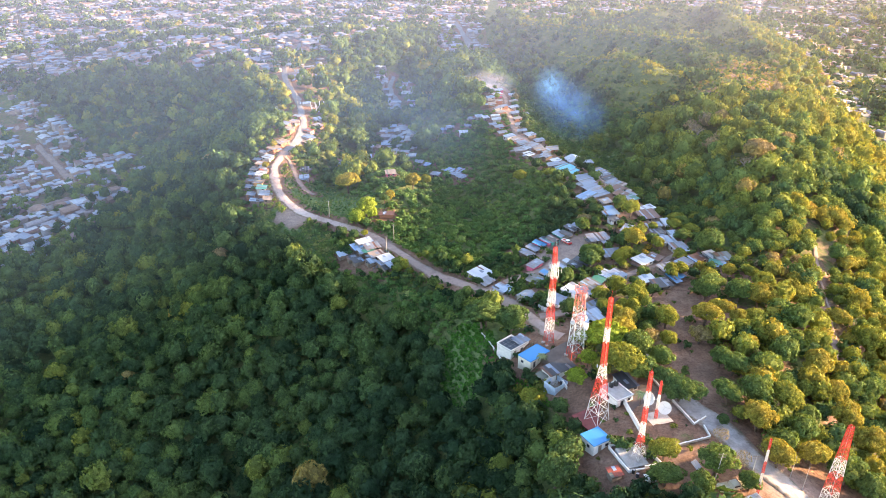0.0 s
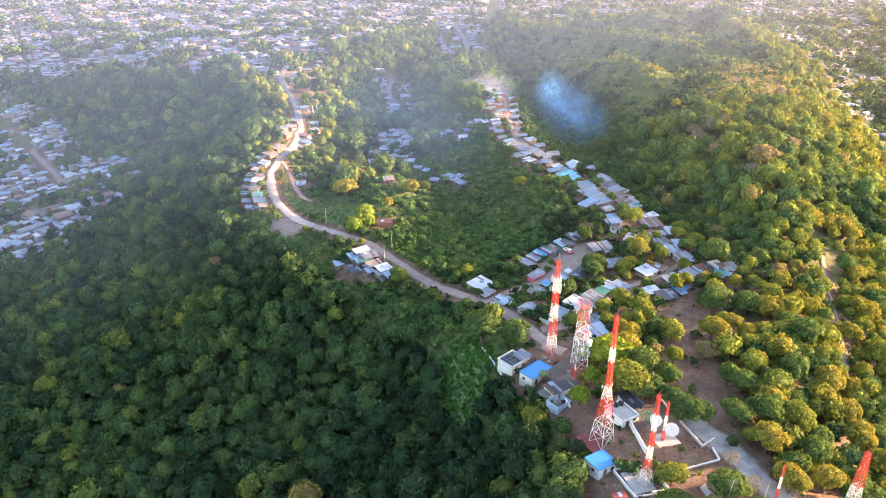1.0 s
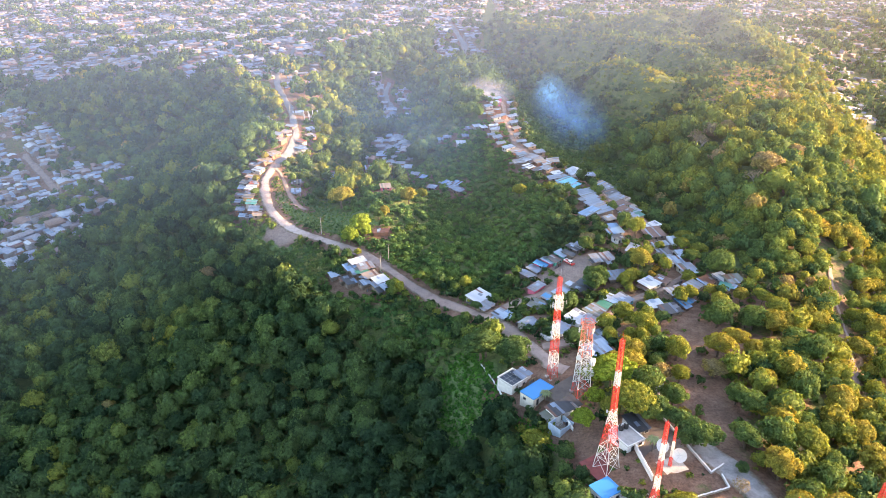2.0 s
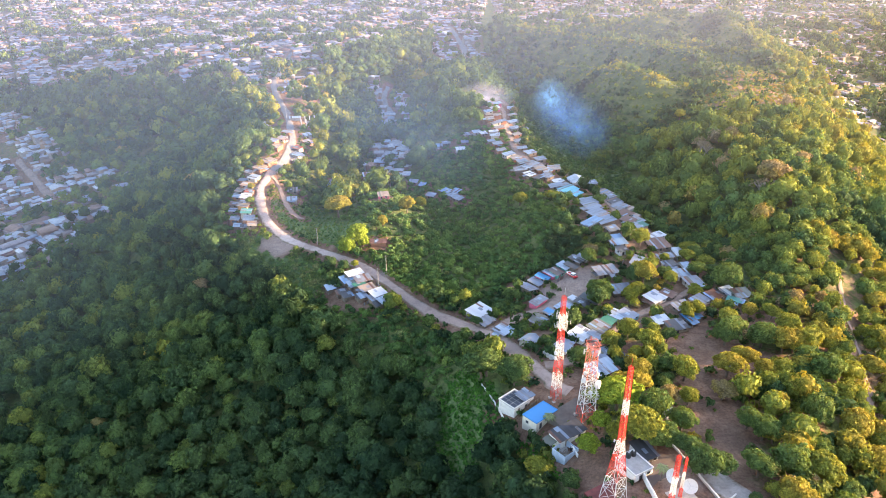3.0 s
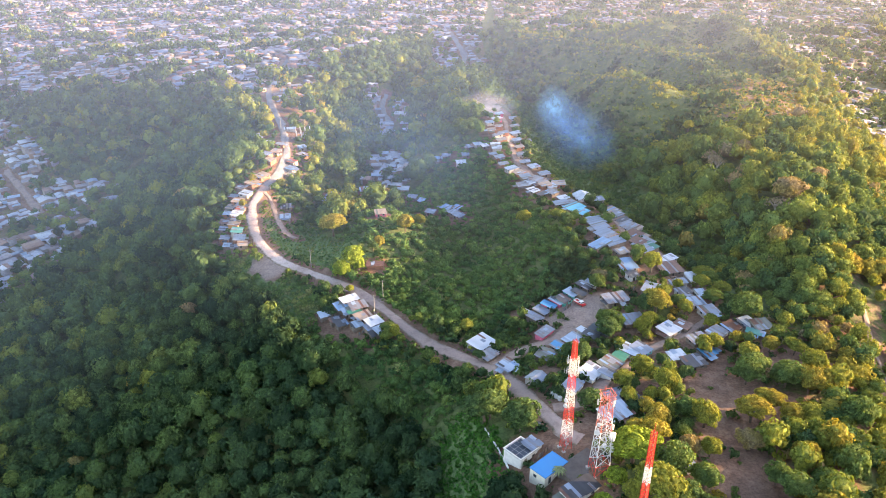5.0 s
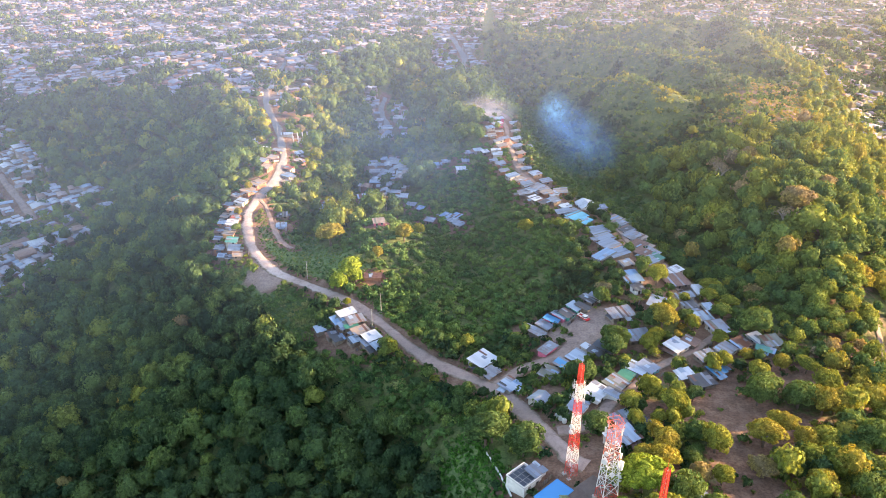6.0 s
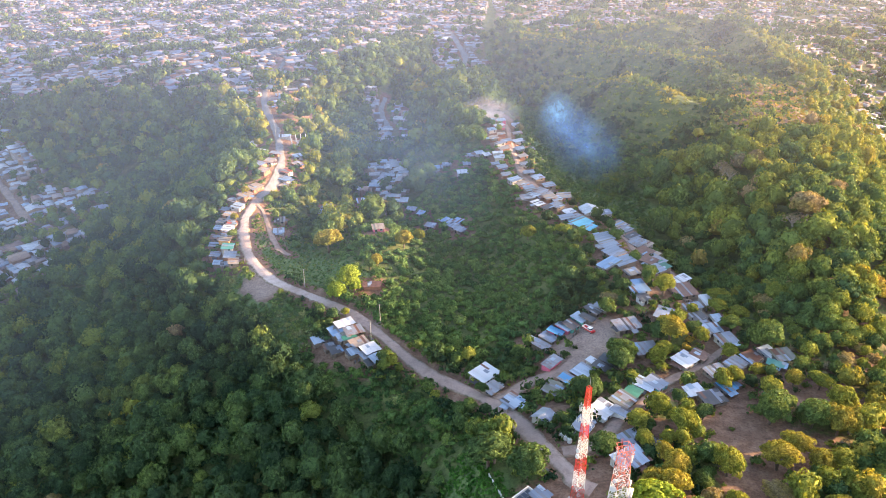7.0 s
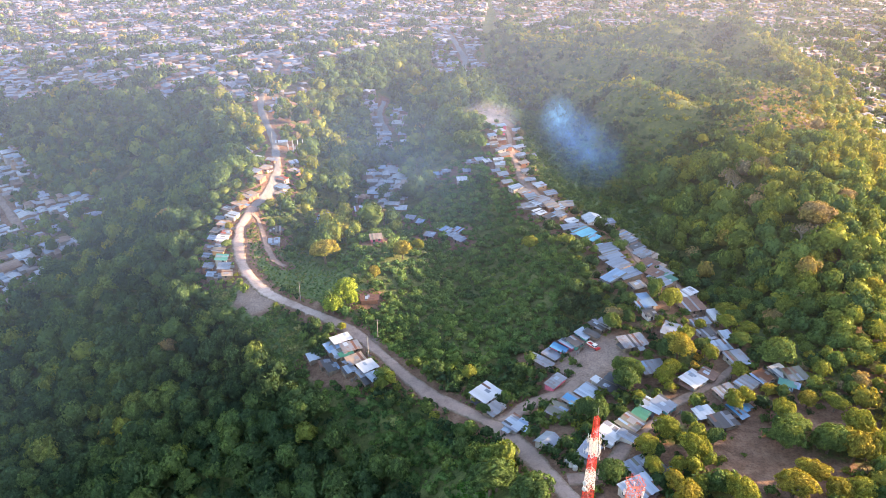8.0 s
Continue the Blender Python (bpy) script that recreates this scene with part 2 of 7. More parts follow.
ROOFS = {
    "white": sheeting("white_sheeting", (0.46, 0.50, 0.54), 0.02, 0.1), "pale": sheeting("pale_zinc", (0.30, 0.38, 0.47), 0.06), "zinc": sheeting("zinc", (0.19, 0.235, 0.30), 0.18),
    "rusty": sheeting("rusty_zinc", (0.205, 0.225, 0.255), 0.42), "rust": sheeting("rusted_sheets", (0.118, 0.053, 0.035), 0.5, 0.1), "dark": sheeting("dark_sheets", (0.045, 0.047, 0.053), 0.1, 0.1),
    "blue_zinc": sheeting("bluish_zinc", (0.177, 0.296, 0.444), 0.12), "blue": sheeting("blue_sheets", (0.045, 0.222, 0.428), 0.05, 0.1), "bright_blue": sheeting("blue_painted_sheets", (0.026, 0.229, 0.517), 0.0, 0.0, 0.5, 0.2),
    "green": sheeting("green_sheets", (0.024, 0.154, 0.101), 0.04, 0.1), "mossy": sheeting("mossy_sheets", (0.118, 0.127, 0.101), 0.2, 0.1), "tan": sheeting("tan_sheets", (0.296, 0.237, 0.183), 0.3, 0.1),
    "teal_roof": sheeting("teal_sheets", (0.047, 0.213, 0.195), 0.05, 0.1), "red_tile": sheeting("red_sheets", (0.284, 0.059, 0.029), 0.1, 0.0), "solar": sheeting("dark_flat_panels", (0.053, 0.065, 0.083), 0.0, 0.2),
    "cyan": sheeting("turquoise_sheets", (0.08, 0.36, 0.50), 0.03, 0.1), "concrete_top": CONCRETE, "white_slab": surface("pale_slab", (0.366, 0.366, 0.354), 0.85, 0.5, 0.25),
}
ROOF_WORDS = {"white": "white sheet-metal", "pale": "pale zinc", "zinc": "grey zinc", "rusty": "rust-streaked zinc", "rust": "rusted brown sheet", "dark": "dark sheet", "blue_zinc": "bluish zinc",
              "blue": "blue sheet", "bright_blue": "bright blue sheet", "green": "green sheet", "mossy": "mossy grey sheet", "tan": "tan sheet", "teal_roof": "teal sheet", "red_tile": "red sheet",
              "cyan": "turquoise sheet", "solar": "dark panelled", "concrete_top": "unfinished concrete", "white_slab": "pale concrete"}


# ---------------------------------------------------------------- mesh helpers
def part(name, shape, material, parent=None, label=""):
    """Links a bmesh or a mesh as one mesh object, under a thing or a part."""
    if isinstance(shape, bmesh.types.BMesh):
        mesh = bpy.data.meshes.new(name)
        shape.to_mesh(mesh)
        shape.free()
    else:
        mesh = shape
    if material and not mesh.materials:
        mesh.materials.append(material)
    ob = new(name, mesh)
    ob.parent = parent
    return tagged(ob, label)


def root(name, m, label, category, group=""):
    ob = new(name)
    ob.empty_display_size = 0.5
    ob.matrix_basis = m
    return tagged(ob, label, category, group)


def raw_mesh(name, verts, quads, tris, materials, tint=None, slots=None):
    """A mesh straight from arrays; tint: a value for each vertex; slots: a material for each face (quads, then tris)."""
    mesh = bpy.data.meshes.new(name)
    verts, quads, tris = np.asarray(verts, np.float32).reshape(-1, 3), np.asarray(quads, np.int32).reshape(-1, 4), np.asarray(tris, np.int32).reshape(-1, 3)
    loops = np.concatenate([quads.ravel(), tris.ravel()])
    starts = np.concatenate([np.arange(len(quads)) * 4, len(quads) * 4 + np.arange(len(tris)) * 3])
    mesh.vertices.add(len(verts))
    mesh.vertices.foreach_set("co", verts.ravel())
    mesh.loops.add(len(loops))
    mesh.loops.foreach_set("vertex_index", loops.astype(np.int32))
    mesh.polygons.add(len(starts))
    mesh.polygons.foreach_set("loop_start", starts.astype(np.int32))
    for material in materials:
        mesh.materials.append(material)
    if slots is not None:
        mesh.polygons.foreach_set("material_index", np.asarray(slots, np.int32))
    mesh.update(calc_edges=True)
    if tint is not None:
        mesh.attributes.new("tint", "FLOAT", "POINT").data.foreach_set("value", np.asarray(tint, np.float32))
    return mesh


def box(bm, x0, x1, y0, y1, z0, z1, m=None):
    v = [bm.verts.new((x, y, z)) for z in (z0, z1) for x, y in ((x0, y0), (x1, y0), (x1, y1), (x0, y1))]
    for f in ((3, 2, 1, 0), (4, 5, 6, 7), (0, 1, 5, 4), (1, 2, 6, 5), (2, 3, 7, 6), (3, 0, 4, 7)):
        bm.faces.new([v[i] for i in f])
    if m is not None:
        for q in v:
            q.co = m @ q.co
    return v


def beam(bm, a, b, size, sides=4):
    """A straight bar between two places."""
    a, b = Vector(a), Vector(b)
    turn = (b - a).to_track_quat("Z", "Y").to_matrix()
    rings = [[bm.verts.new(p + turn @ Vector((size / 2 * math.cos(2 * math.pi * (i + 0.5) / sides), size / 2 * math.sin(2 * math.pi * (i + 0.5) / sides), 0))) for i in range(sides)] for p in (a, b)]
    for i in range(sides):
        bm.faces.new((rings[0][i], rings[0][(i + 1) % sides], rings[1][(i + 1) % sides], rings[1][i]))
    bm.faces.new(rings[0][::-1])
    bm.faces.new(rings[1])


def lathe(bm, profile, sides, m=None):
    """A turned shape from (radius, height) pairs."""
    rings = []
    for r, z in profile:
        ring = [bm.verts.new((r * math.cos(2 * math.pi * i / sides), r * math.sin(2 * math.pi * i / sides), z)) for i in range(sides)]
        rings.append(ring)
    for a, b in zip(rings, rings[1:]):
        for i in range(sides):
            bm.faces.new((a[i], a[(i + 1) % sides], b[(i + 1) % sides], b[i]))
    bm.faces.new(rings[0][::-1])
    bm.faces.new(rings[-1])
    if m is not None:
        for ring in rings:
            for v in ring:
                v.co = m @ v.co


def smooth_line(points, step):
    """A rounded line through the points, in even steps."""
    p = np.array(points, float)
    p = np.vstack([2 * p[0] - p[1], p, 2 * p[-1] - p[-2]])
    out = []
    for i in range(1, len(p) - 2):
        n = max(1, int(np.hypot(*(p[i + 1] - p[i])) / step))
        for k in range(n):
            u = k / n
            out.append(0.5 * (2 * p[i] + (p[i + 1] - p[i - 1]) * u + (2 * p[i - 1] - 5 * p[i] + 4 * p[i + 1] - p[i + 2]) * u * u + (3 * p[i] - p[i - 1] - 3 * p[i + 1] + p[i + 2]) * u ** 3))
    out.append(p[-2])
    return np.array(out)


def away(x, y, points):
    """How far each place is from a line of points."""
    x, y = np.asarray(x, float), np.asarray(y, float)
    best = np.full(x.shape, 1e9)
    for a, b in zip(points[:-1], points[1:]):
        d = b - a
        u = np.clip(((x - a[0]) * d[0] + (y - a[1]) * d[1]) / max(1e-6, d @ d), 0, 1)
        best = np.minimum(best, np.hypot(x - a[0] - u * d[0], y - a[1] - u * d[1]))
    return best


def inside(x, y, polygon):
    hit = np.zeros(np.shape(x), bool)
    for (x0, y0), (x1, y1) in zip(polygon, polygon[1:] + polygon[:1]):
        cross = (y0 > y) != (y1 > y)
        hit ^= cross & (x < (x1 - x0) * (y - y0) / ((y1 - y0) or 1e-9) + x0)
    return hit


def waves(x, y, size, seed):
    """Smooth uneven values from -1 to 1, with bumps of about that size."""
    rng = np.random.default_rng(seed)
    total = 0
    for _ in range(7):
        turn, phase, k = rng.uniform(0, 6.283), rng.uniform(0, 6.283), 6.283 / size * rng.uniform(0.5, 1.6)
        total = total + np.sin(k * (x * math.cos(turn) + y * math.sin(turn)) + phase)
    return total / 3.2


# ---------------------------------------------------------------- the land
# Crest and valley lines of the land: x, y, z along each, in metres.
LAND = {
    "main_crest": [(110, -200, -30), (95, -60, -24), (75, 40, -20), (60, 105, -16.5), (49, 132, -15.8), (42, 163, -18.8), (35, 190, -22), (27, 215, -26.5),
                   (18, 238, -32), (2, 256, -35), (-11, 267, -36), (-25, 288, -38), (-48, 312, -39), (-70, 332, -40), (-84, 350, -38), (-88, 372, -37)],
    "north_crest": [(-88, 410, -36), (-86, 449, -34), (-98, 500, -35), (-110, 545, -35.5), (-125, 620, -38), (-165, 700, -42), (-220, 770, -48), (-300, 880, -62)],
    "east_crest": [(47, 200, -22.5), (62, 222, -24), (80, 245, -27), (80, 265, -27), (88, 290, -26), (91, 318, -28), (82, 345, -30), (75, 380, -33.5),
                   (60, 410, -31.5), (50, 440, -31.5), (47, 465, -31), (45, 520, -30.5), (52, 560, -35), (40, 610, -41), (22, 660, -46), (12, 700, -50), (14, 745, -60)],
    "terrace": [(18, 196, -27), (21, 187, -25.5), (28, 182, -23.6), (33, 170, -21.5), (36, 160, -19.8), (38, 146, -18.2), (40, 134, -17.6), (43, 124, -17.4)],
    "knoll": [(-27, 385, -39), (-27, 373, -36), (-20, 345, -34), (-33, 318, -36)],
    "yard": [(52, 276, -30), (64, 290, -29), (113, 250, -26), (95, 225, -25), (19, 255, -36)],
    "bowl": [(18, 285, -36), (12, 318, -42), (12, 345, -46), (2, 382, -45), (-25, 412, -46), (-42, 460, -51), (-33, 520, -56), (-31, 586, -60), (-42, 655, -68),
             (-12, 740, -69), (30, 830, -68), (35, 900, -70), (26, 972, -68), (0, 1080, -72)],
    "bowl_sides": [(-59, 387, -49), (-62, 422, -49), (-50, 350, -43), (35, 330, -37), (33, 400, -37), (12, 460, -43), (4, 540, -41), (-6, 640, -50)],
    "town_spur": [(-74, 726, -43), (-60, 780, -47), (-24, 817, -52), (-30, 900, -60)],
    "gully": [(112, 300, -34), (108, 335, -37), (105, 380, -40), (90, 430, -44), (86, 480, -49), (85, 540, -53), (88, 620, -57), (72, 700, -63)],
    "hill_crest": [(120, 170, -26), (138, 230, -27), (150, 290, -24), (165, 342, -21.5), (195, 400, -24), (222, 470, -25), (238, 540, -26), (245, 600, -26),
                   (262, 700, -35), (300, 800, -37), (320, 880, -47), (330, 960, -62)],
    "hill_east": [(285, 640, -32), (311, 692, -32), (340, 800, -42), (368, 898, -53), (386, 1069, -67)],
    "hill_spur": [(145, 394, -30), (153, 470, -29), (145, 530, -29), (142, 576, -31), (160, 640, -36), (180, 720, -40), (215, 830, -43), (222, 916, -46), (150, 960, -52), (92, 916, -45)],
    "hill_foot": [(190, 60, -72), (215, 160, -72), (240, 250, -70), (285, 340, -72), (325, 460, -74), (365, 590, -76), (425, 720, -77), (490, 860, -78), (560, 1000, -80)],
    "west_slope": [(20, 157, -31), (-11, 170, -47), (9, 183, -33), (-21, 226, -51), (-49, 252, -49), (-63, 219, -60), (-95, 286, -61), (-107, 251, -67),
                   (-140, 250, -77), (-159, 400, -70), (-150, 451, -60), (-120, 330, -62)],
    "west_spur": [(-120, 560, -39), (-175, 600, -49), (-250, 645, -60), (-355, 690, -80)],
    "plateau": [(-175, 720, -43), (-250, 765, -48), (-400, 830, -76), (-404, 1095, -84), (-180, 950, -66), (-60, 1000, -66)],
    "west_valley": [(-60, -40, -80), (-110, 60, -88), (-160, 150, -92), (-190, 250, -92), (-202, 330, -94), (-228, 420, -97), (-250, 470, -98), (-278, 536, -100),
                    (-340, 600, -102), (-430, 700, -100)],
    "west_foot": [(-60, 120, -78), (-100, 190, -80), (-170, 500, -77), (-240, 580, -84), (-182, 355, -91)],
    "plain": [(-700, -300, -110), (-400, 100, -108), (-420, 400, -106), (-700, 700, -105), (-600, 1080, -94), (-900, 1500, -90), (-300, 1400, -85), (200, 1200, -76),
              (200, 1500, -82), (600, 1300, -82), (950, 1500, -85), (800, 800, -82), (700, 300, -80), (500, -100, -78), (300, -400, -76), (-200, -400, -95), (480, 600, -78)],
}


def _land_weights():
    knots = []
    for name, line in LAND.items():
        for a, b in zip(line, line[1:]):
            n = 1 if name in ("plain", "bowl_sides", "west_slope", "plateau", "west_foot", "yard") else max(1, round(math.dist(a[:2], b[:2]) / 16))
            knots += [[a[k] + (b[k] - a[k]) * i / n for k in range(3)] for i in range(n)]
        knots.append(list(line[-1]))
    knots = np.array(knots, float)
    gap = np.hypot(knots[:, None, 0] - knots[None, :, 0], knots[:, None, 1] - knots[None, :, 1])
    kernel = -np.sqrt(gap ** 2 + 14.0 ** 2) + 2.0 * np.eye(len(knots))
    one = np.ones((len(knots), 1))
    system = np.block([[kernel, one], [one.T, np.zeros((1, 1))]])
    return knots, np.linalg.solve(system, np.append(knots[:, 2], 0.0))


KNOTS, WEIGHTS = _land_weights()


# Folds of the far hills: a crest (or a hollow, when negative), its height and its half-width.
FOLDS = [
    ([(239, 811), (286, 840), (306, 815)], 21, 34), ([(179, 849), (212, 817), (227, 771), (251, 728)], 11, 19),
    ([(76, 895), (109, 859), (139, 821), (164, 777), (185, 732), (202, 686), (214, 636)], 13, 20), ([(123, 695), (141, 625), (148, 555), (153, 526)], 14, 17),
    ([(110, 780), (142, 720), (163, 646), (173, 575)], -13, 19), ([(173, 588), (194, 566), (219, 575)], -5, 16), ([(205, 800), (230, 745), (245, 690), (262, 650)], -12, 17),
    ([(-190, 470), (-160, 520), (-140, 560)], 6, 18), ([(-150, 380), (-118, 410), (-104, 440)], 5, 16), ([(-215, 540), (-185, 600)], -5, 16),
]


def beside(x, y, line):
    """How far places lie from a line of the plan."""
    best = np.full(len(x), 1e9)
    for (ax, ay), (bx, by) in zip(line, line[1:]):
        dx, dy = bx - ax, by - ay
        u = np.clip(((x - ax) * dx + (y - ay) * dy) / (dx * dx + dy * dy), 0, 1)
        best = np.minimum(best, np.hypot(x - ax - u * dx, y - ay - u * dy))
    return best


def height(x, y):
    """The land's height at x, y (numbers or arrays)."""
    x, y = np.asarray(x, float), np.asarray(y, float)
    flat = np.column_stack([x.ravel(), y.ravel()])
    out = np.empty(len(flat))
    for i in range(0, len(flat), 20000):
        q = flat[i:i + 20000]
        gap2 = (q[:, None, 0] - KNOTS[None, :, 0]) ** 2 + (q[:, None, 1] - KNOTS[None, :, 1]) ** 2
        out[i:i + 20000] = -np.sqrt(gap2 + 14.0 ** 2) @ WEIGHTS[:-1] + WEIGHTS[-1]
    for line, rise, wide in FOLDS:
        out += rise * np.exp(-(beside(flat[:, 0], flat[:, 1], line) / wide) ** 2)
    far = np.clip((np.hypot(flat[:, 0], flat[:, 1] - 500) - 1300) / 500, 0, 1)
    out = out * (1 - far) - 88.0 * far
    return out.reshape(x.shape)


def ground(x, y):
    return float(height(x, y))


# ---------------------------------------------------------------- roads, lanes and bare places, as lines and rounds of the plan
ROAD = [(40.6, 190.4), (36.4, 195.6), (26.5, 221.5), (18.5, 237.2), (10.5, 246.6), (1.8, 254.9), (-7.6, 266.3), (-13.7, 276.2), (-21.5, 288.2), (-28.4, 297.0), (-36.6, 304.4), (-49.0, 314.8), (-59.4, 323.1), (-68.1, 332.0), (-76.2, 342.9), (-82.1, 353.7), (-88.1, 372.5), (-91.3, 389.0), (-90.3, 399.8), (-88.9, 410.4)]
ROAD_NORTH = [(-88.9, 410.4), (-87.4, 417.7), (-84.7, 434.4), (-86.1, 459.0), (-93.0, 490.2), (-103.5, 529.4), (-115.2, 563.3), (-125.5, 603.4), (-133.4, 654.3), (-134.9, 694.7), (-133.8, 757.7)]
ROAD_SOUTH = [(66.4, 156.4), (67.4, 151.0), (70.4, 145.3), (74.6, 138.0), (77.4, 130.3), (83.6, 121.3), (92.0, 108.0), (101.0, 90.0), (106.0, 60.0)]
LANE_YARD = [(21.8, 237.5), (30.5, 246.1), (37.9, 249.1), (43.2, 251.6), (46.6, 255.0)]
LANE_EAST = [(35.4, 206.4), (41.3, 206.8), (47.2, 210.8), (54.0, 220.0), (62.5, 228.3), (74.2, 239.9), (83.0, 245.7), (92.7, 253.4), (98.3, 259.0), (97.1, 260.6), (98.1, 278.0), (95.3, 291.9), (97.4, 318.0), (88.4, 327.4), (87.9, 354.8), (87.5, 381.5), (72.0, 379.7), (65.2, 387.1), (54.9, 412.9), (49.7, 439.4), (48.9, 473.0), (50.1, 505.9), (48.7, 536.9)]
TRACK = [(-89.0, 404.2), (-85.3, 400.5), (-80.9, 390.2), (-74.6, 371.7), (-69.0, 359.4), (-64.1, 355.6)]
VALLEY_LANE = [(-40.2, 709.5), (-41.8, 675.4), (-32.6, 611.5)]
FAR_LANE = [(25.8, 1050.3), (33.4, 949.9), (38.9, 892.1), (34.2, 837.4)]
TRAIL = [(159.2, 270.5), (152.1, 249.8), (146.0, 232.7), (140.9, 216.7), (133.0, 197.6), (126.8, 183.7)]
WEST_LANE = [(-423.0, 693.6), (-377.7, 646.2), (-336.8, 596.9), (-303.7, 555.5), (-277.4, 521.9)]
BARE_YARDS = [(58, 274, 10), (49, 264, 9), (60, 264, 8), (52, 266, 12), (57, 270, 9), (86, 210, 17), (82, 218, 12), (92, 206, 15), (116, 229, 12), (109, 231, 9), (46, 546, 14), (35, 551, 9), (-73, 329, 9), (-67, 322, 7), (-87, 545, 13), (-76, 558, 13), (-67, 578, 10)]
BARE_BANKS = [(-73, 383, 8), (97, 298, 9), (-25, 368, 7), (-23, 314, 5), (-32, 281, 12), (-23, 272, 9), (58, 222, 6), (63, 214, 6), (12, 244, 7), (36, 227, 7), (42, 248, 5), (90, 274, 7), (88, 229, 9), (79, 313, 6), (56, 400, 10), (-103, 565, 9), (-94, 577, 9), (-97, 552, 8)]
BARE = BARE_YARDS + BARE_BANKS
BARE_SOUTH = [(38, 161, 9), (43, 151, 11), (40, 131, 9), (44, 125, 9), (77, 172, 13), (80, 190, 10), (72, 157, 9), (72, 140, 9), (53, 144, 14), (61, 151, 10), (27, 186, 11), (34, 190, 9), (40, 181, 10), (71, 124, 14), (83, 120, 12), (58, 125, 9), (93, 118, 14), (46, 194, 9), (60, 186, 6)]
DRY = [(214, 496, 24), (199, 485, 20), (237, 527, 24), (234, 570, 18), (226, 490, 18), (120, 712, 16), (131, 690, 12), (222, 540, 20), (256, 588, 20), (272, 614, 16), (246, 556, 18)]
WAYS = {name: (smooth_line(line, 2.5), width) for name, line, width in (
    ("road", ROAD, 6.2), ("road_north", ROAD_NORTH, 6.0), ("road_south", ROAD_SOUTH, 8.0), ("lane_yard", LANE_YARD, 5.0), ("lane_east", LANE_EAST, 4.6), ("track", TRACK, 3.2),
    ("valley_lane", VALLEY_LANE, 4.5), ("far_lane", FAR_LANE, 7.0), ("west_lane", WEST_LANE, 6.0), ("trail", TRAIL, 1.5))}
TOWN_WEST = [(-112, 590), (-150, 618), (-235, 668), (-330, 722), (-430, 750), (-1000, 760), (-1000, 1560), (120, 1560), (60, 1010), (-10, 960), (-30, 870), (-62, 810), (-95, 730), (-100, 660)]
TOWN_EAST = [(352, 960), (368, 840), (372, 730), (352, 640), (334, 570), (322, 480), (420, 430), (900, 430), (1000, 1560), (120, 1560), (80, 930), (150, 935), (235, 960), (300, 985)]
TOWN_VALLEY = [(-395, 560), (-310, 450), (-300, 390), (-222, 385), (-213, 440), (-214, 500), (-224, 545), (-275, 568), (-330, 640), (-420, 735), (-520, 740), (-520, 560)]
SLOT = [(-60, 705), (-38, 728), (-24, 700), (-17, 610), (-12, 530), (-36, 540), (-44, 600), (-50, 630)]
SLOT_LOW = [(-41, 430), (-16, 427), (-13, 488), (-24, 512), (-41, 507)]
GULLY_SIDE = [(61, 425), (60, 460), (63, 520), (61, 600), (72, 660), (98, 655), (106, 580), (111, 500), (113, 450), (116, 410), (106, 362), (99, 374), (87, 393), (74, 412)]
VERGE = [(-92, 354), (-84, 340), (-60, 315), (-47, 300), (-41, 296), (-46, 280), (-52, 284), (-68, 299), (-83, 321), (-97, 344)]
COMPOUND = [(14, 206), (21, 182), (33, 168), (37, 140), (40, 121), (60, 117), (76, 124), (74, 150), (60, 176), (46, 200), (30, 215)]
ORCHARD = [(62, 175), (78, 200), (100, 245), (128, 262), (150, 300), (172, 350), (192, 340), (190, 250), (165, 170), (140, 95), (100, 90), (80, 130)]
BEND = [(-84, 396), (-82, 360), (-68, 340), (-45, 320), (-30, 306), (-18, 318), (-30, 335), (-46, 352), (-56, 372), (-70, 392)]
GRASS = [(18, 204), (14, 216), (7, 214), (0, 196), (-1, 178), (8, 170), (16, 174), (22, 184)]
DUSTY = [(52, 266, 13), (58, 272, 11), (47, 260, 9), (-76, 333, 10), (-70, 325, 9), (-22, 290, 5), (22, 238, 7), (84, 121, 9), (46, 546, 12), (60, 152, 8)]
FLANK = [(102, 262), (122, 240), (140, 243), (150, 290), (160, 342), (176, 400), (196, 470), (120, 470), (104, 400), (112, 320)]
SLOT_FAR = [(0, 800), (60, 800), (60, 1000), (0, 1000)]


def rounds(x, y, places):
    """How far inside the nearest of some uneven rounds a place lies: 1 in the middle, 0 at the rim, less outside."""
    best = np.full(np.shape(x), -9.0)
    for cx, cy, r in places:
        best = np.maximum(best, 1 - np.hypot(x - cx, y - cy) / r)
    return best


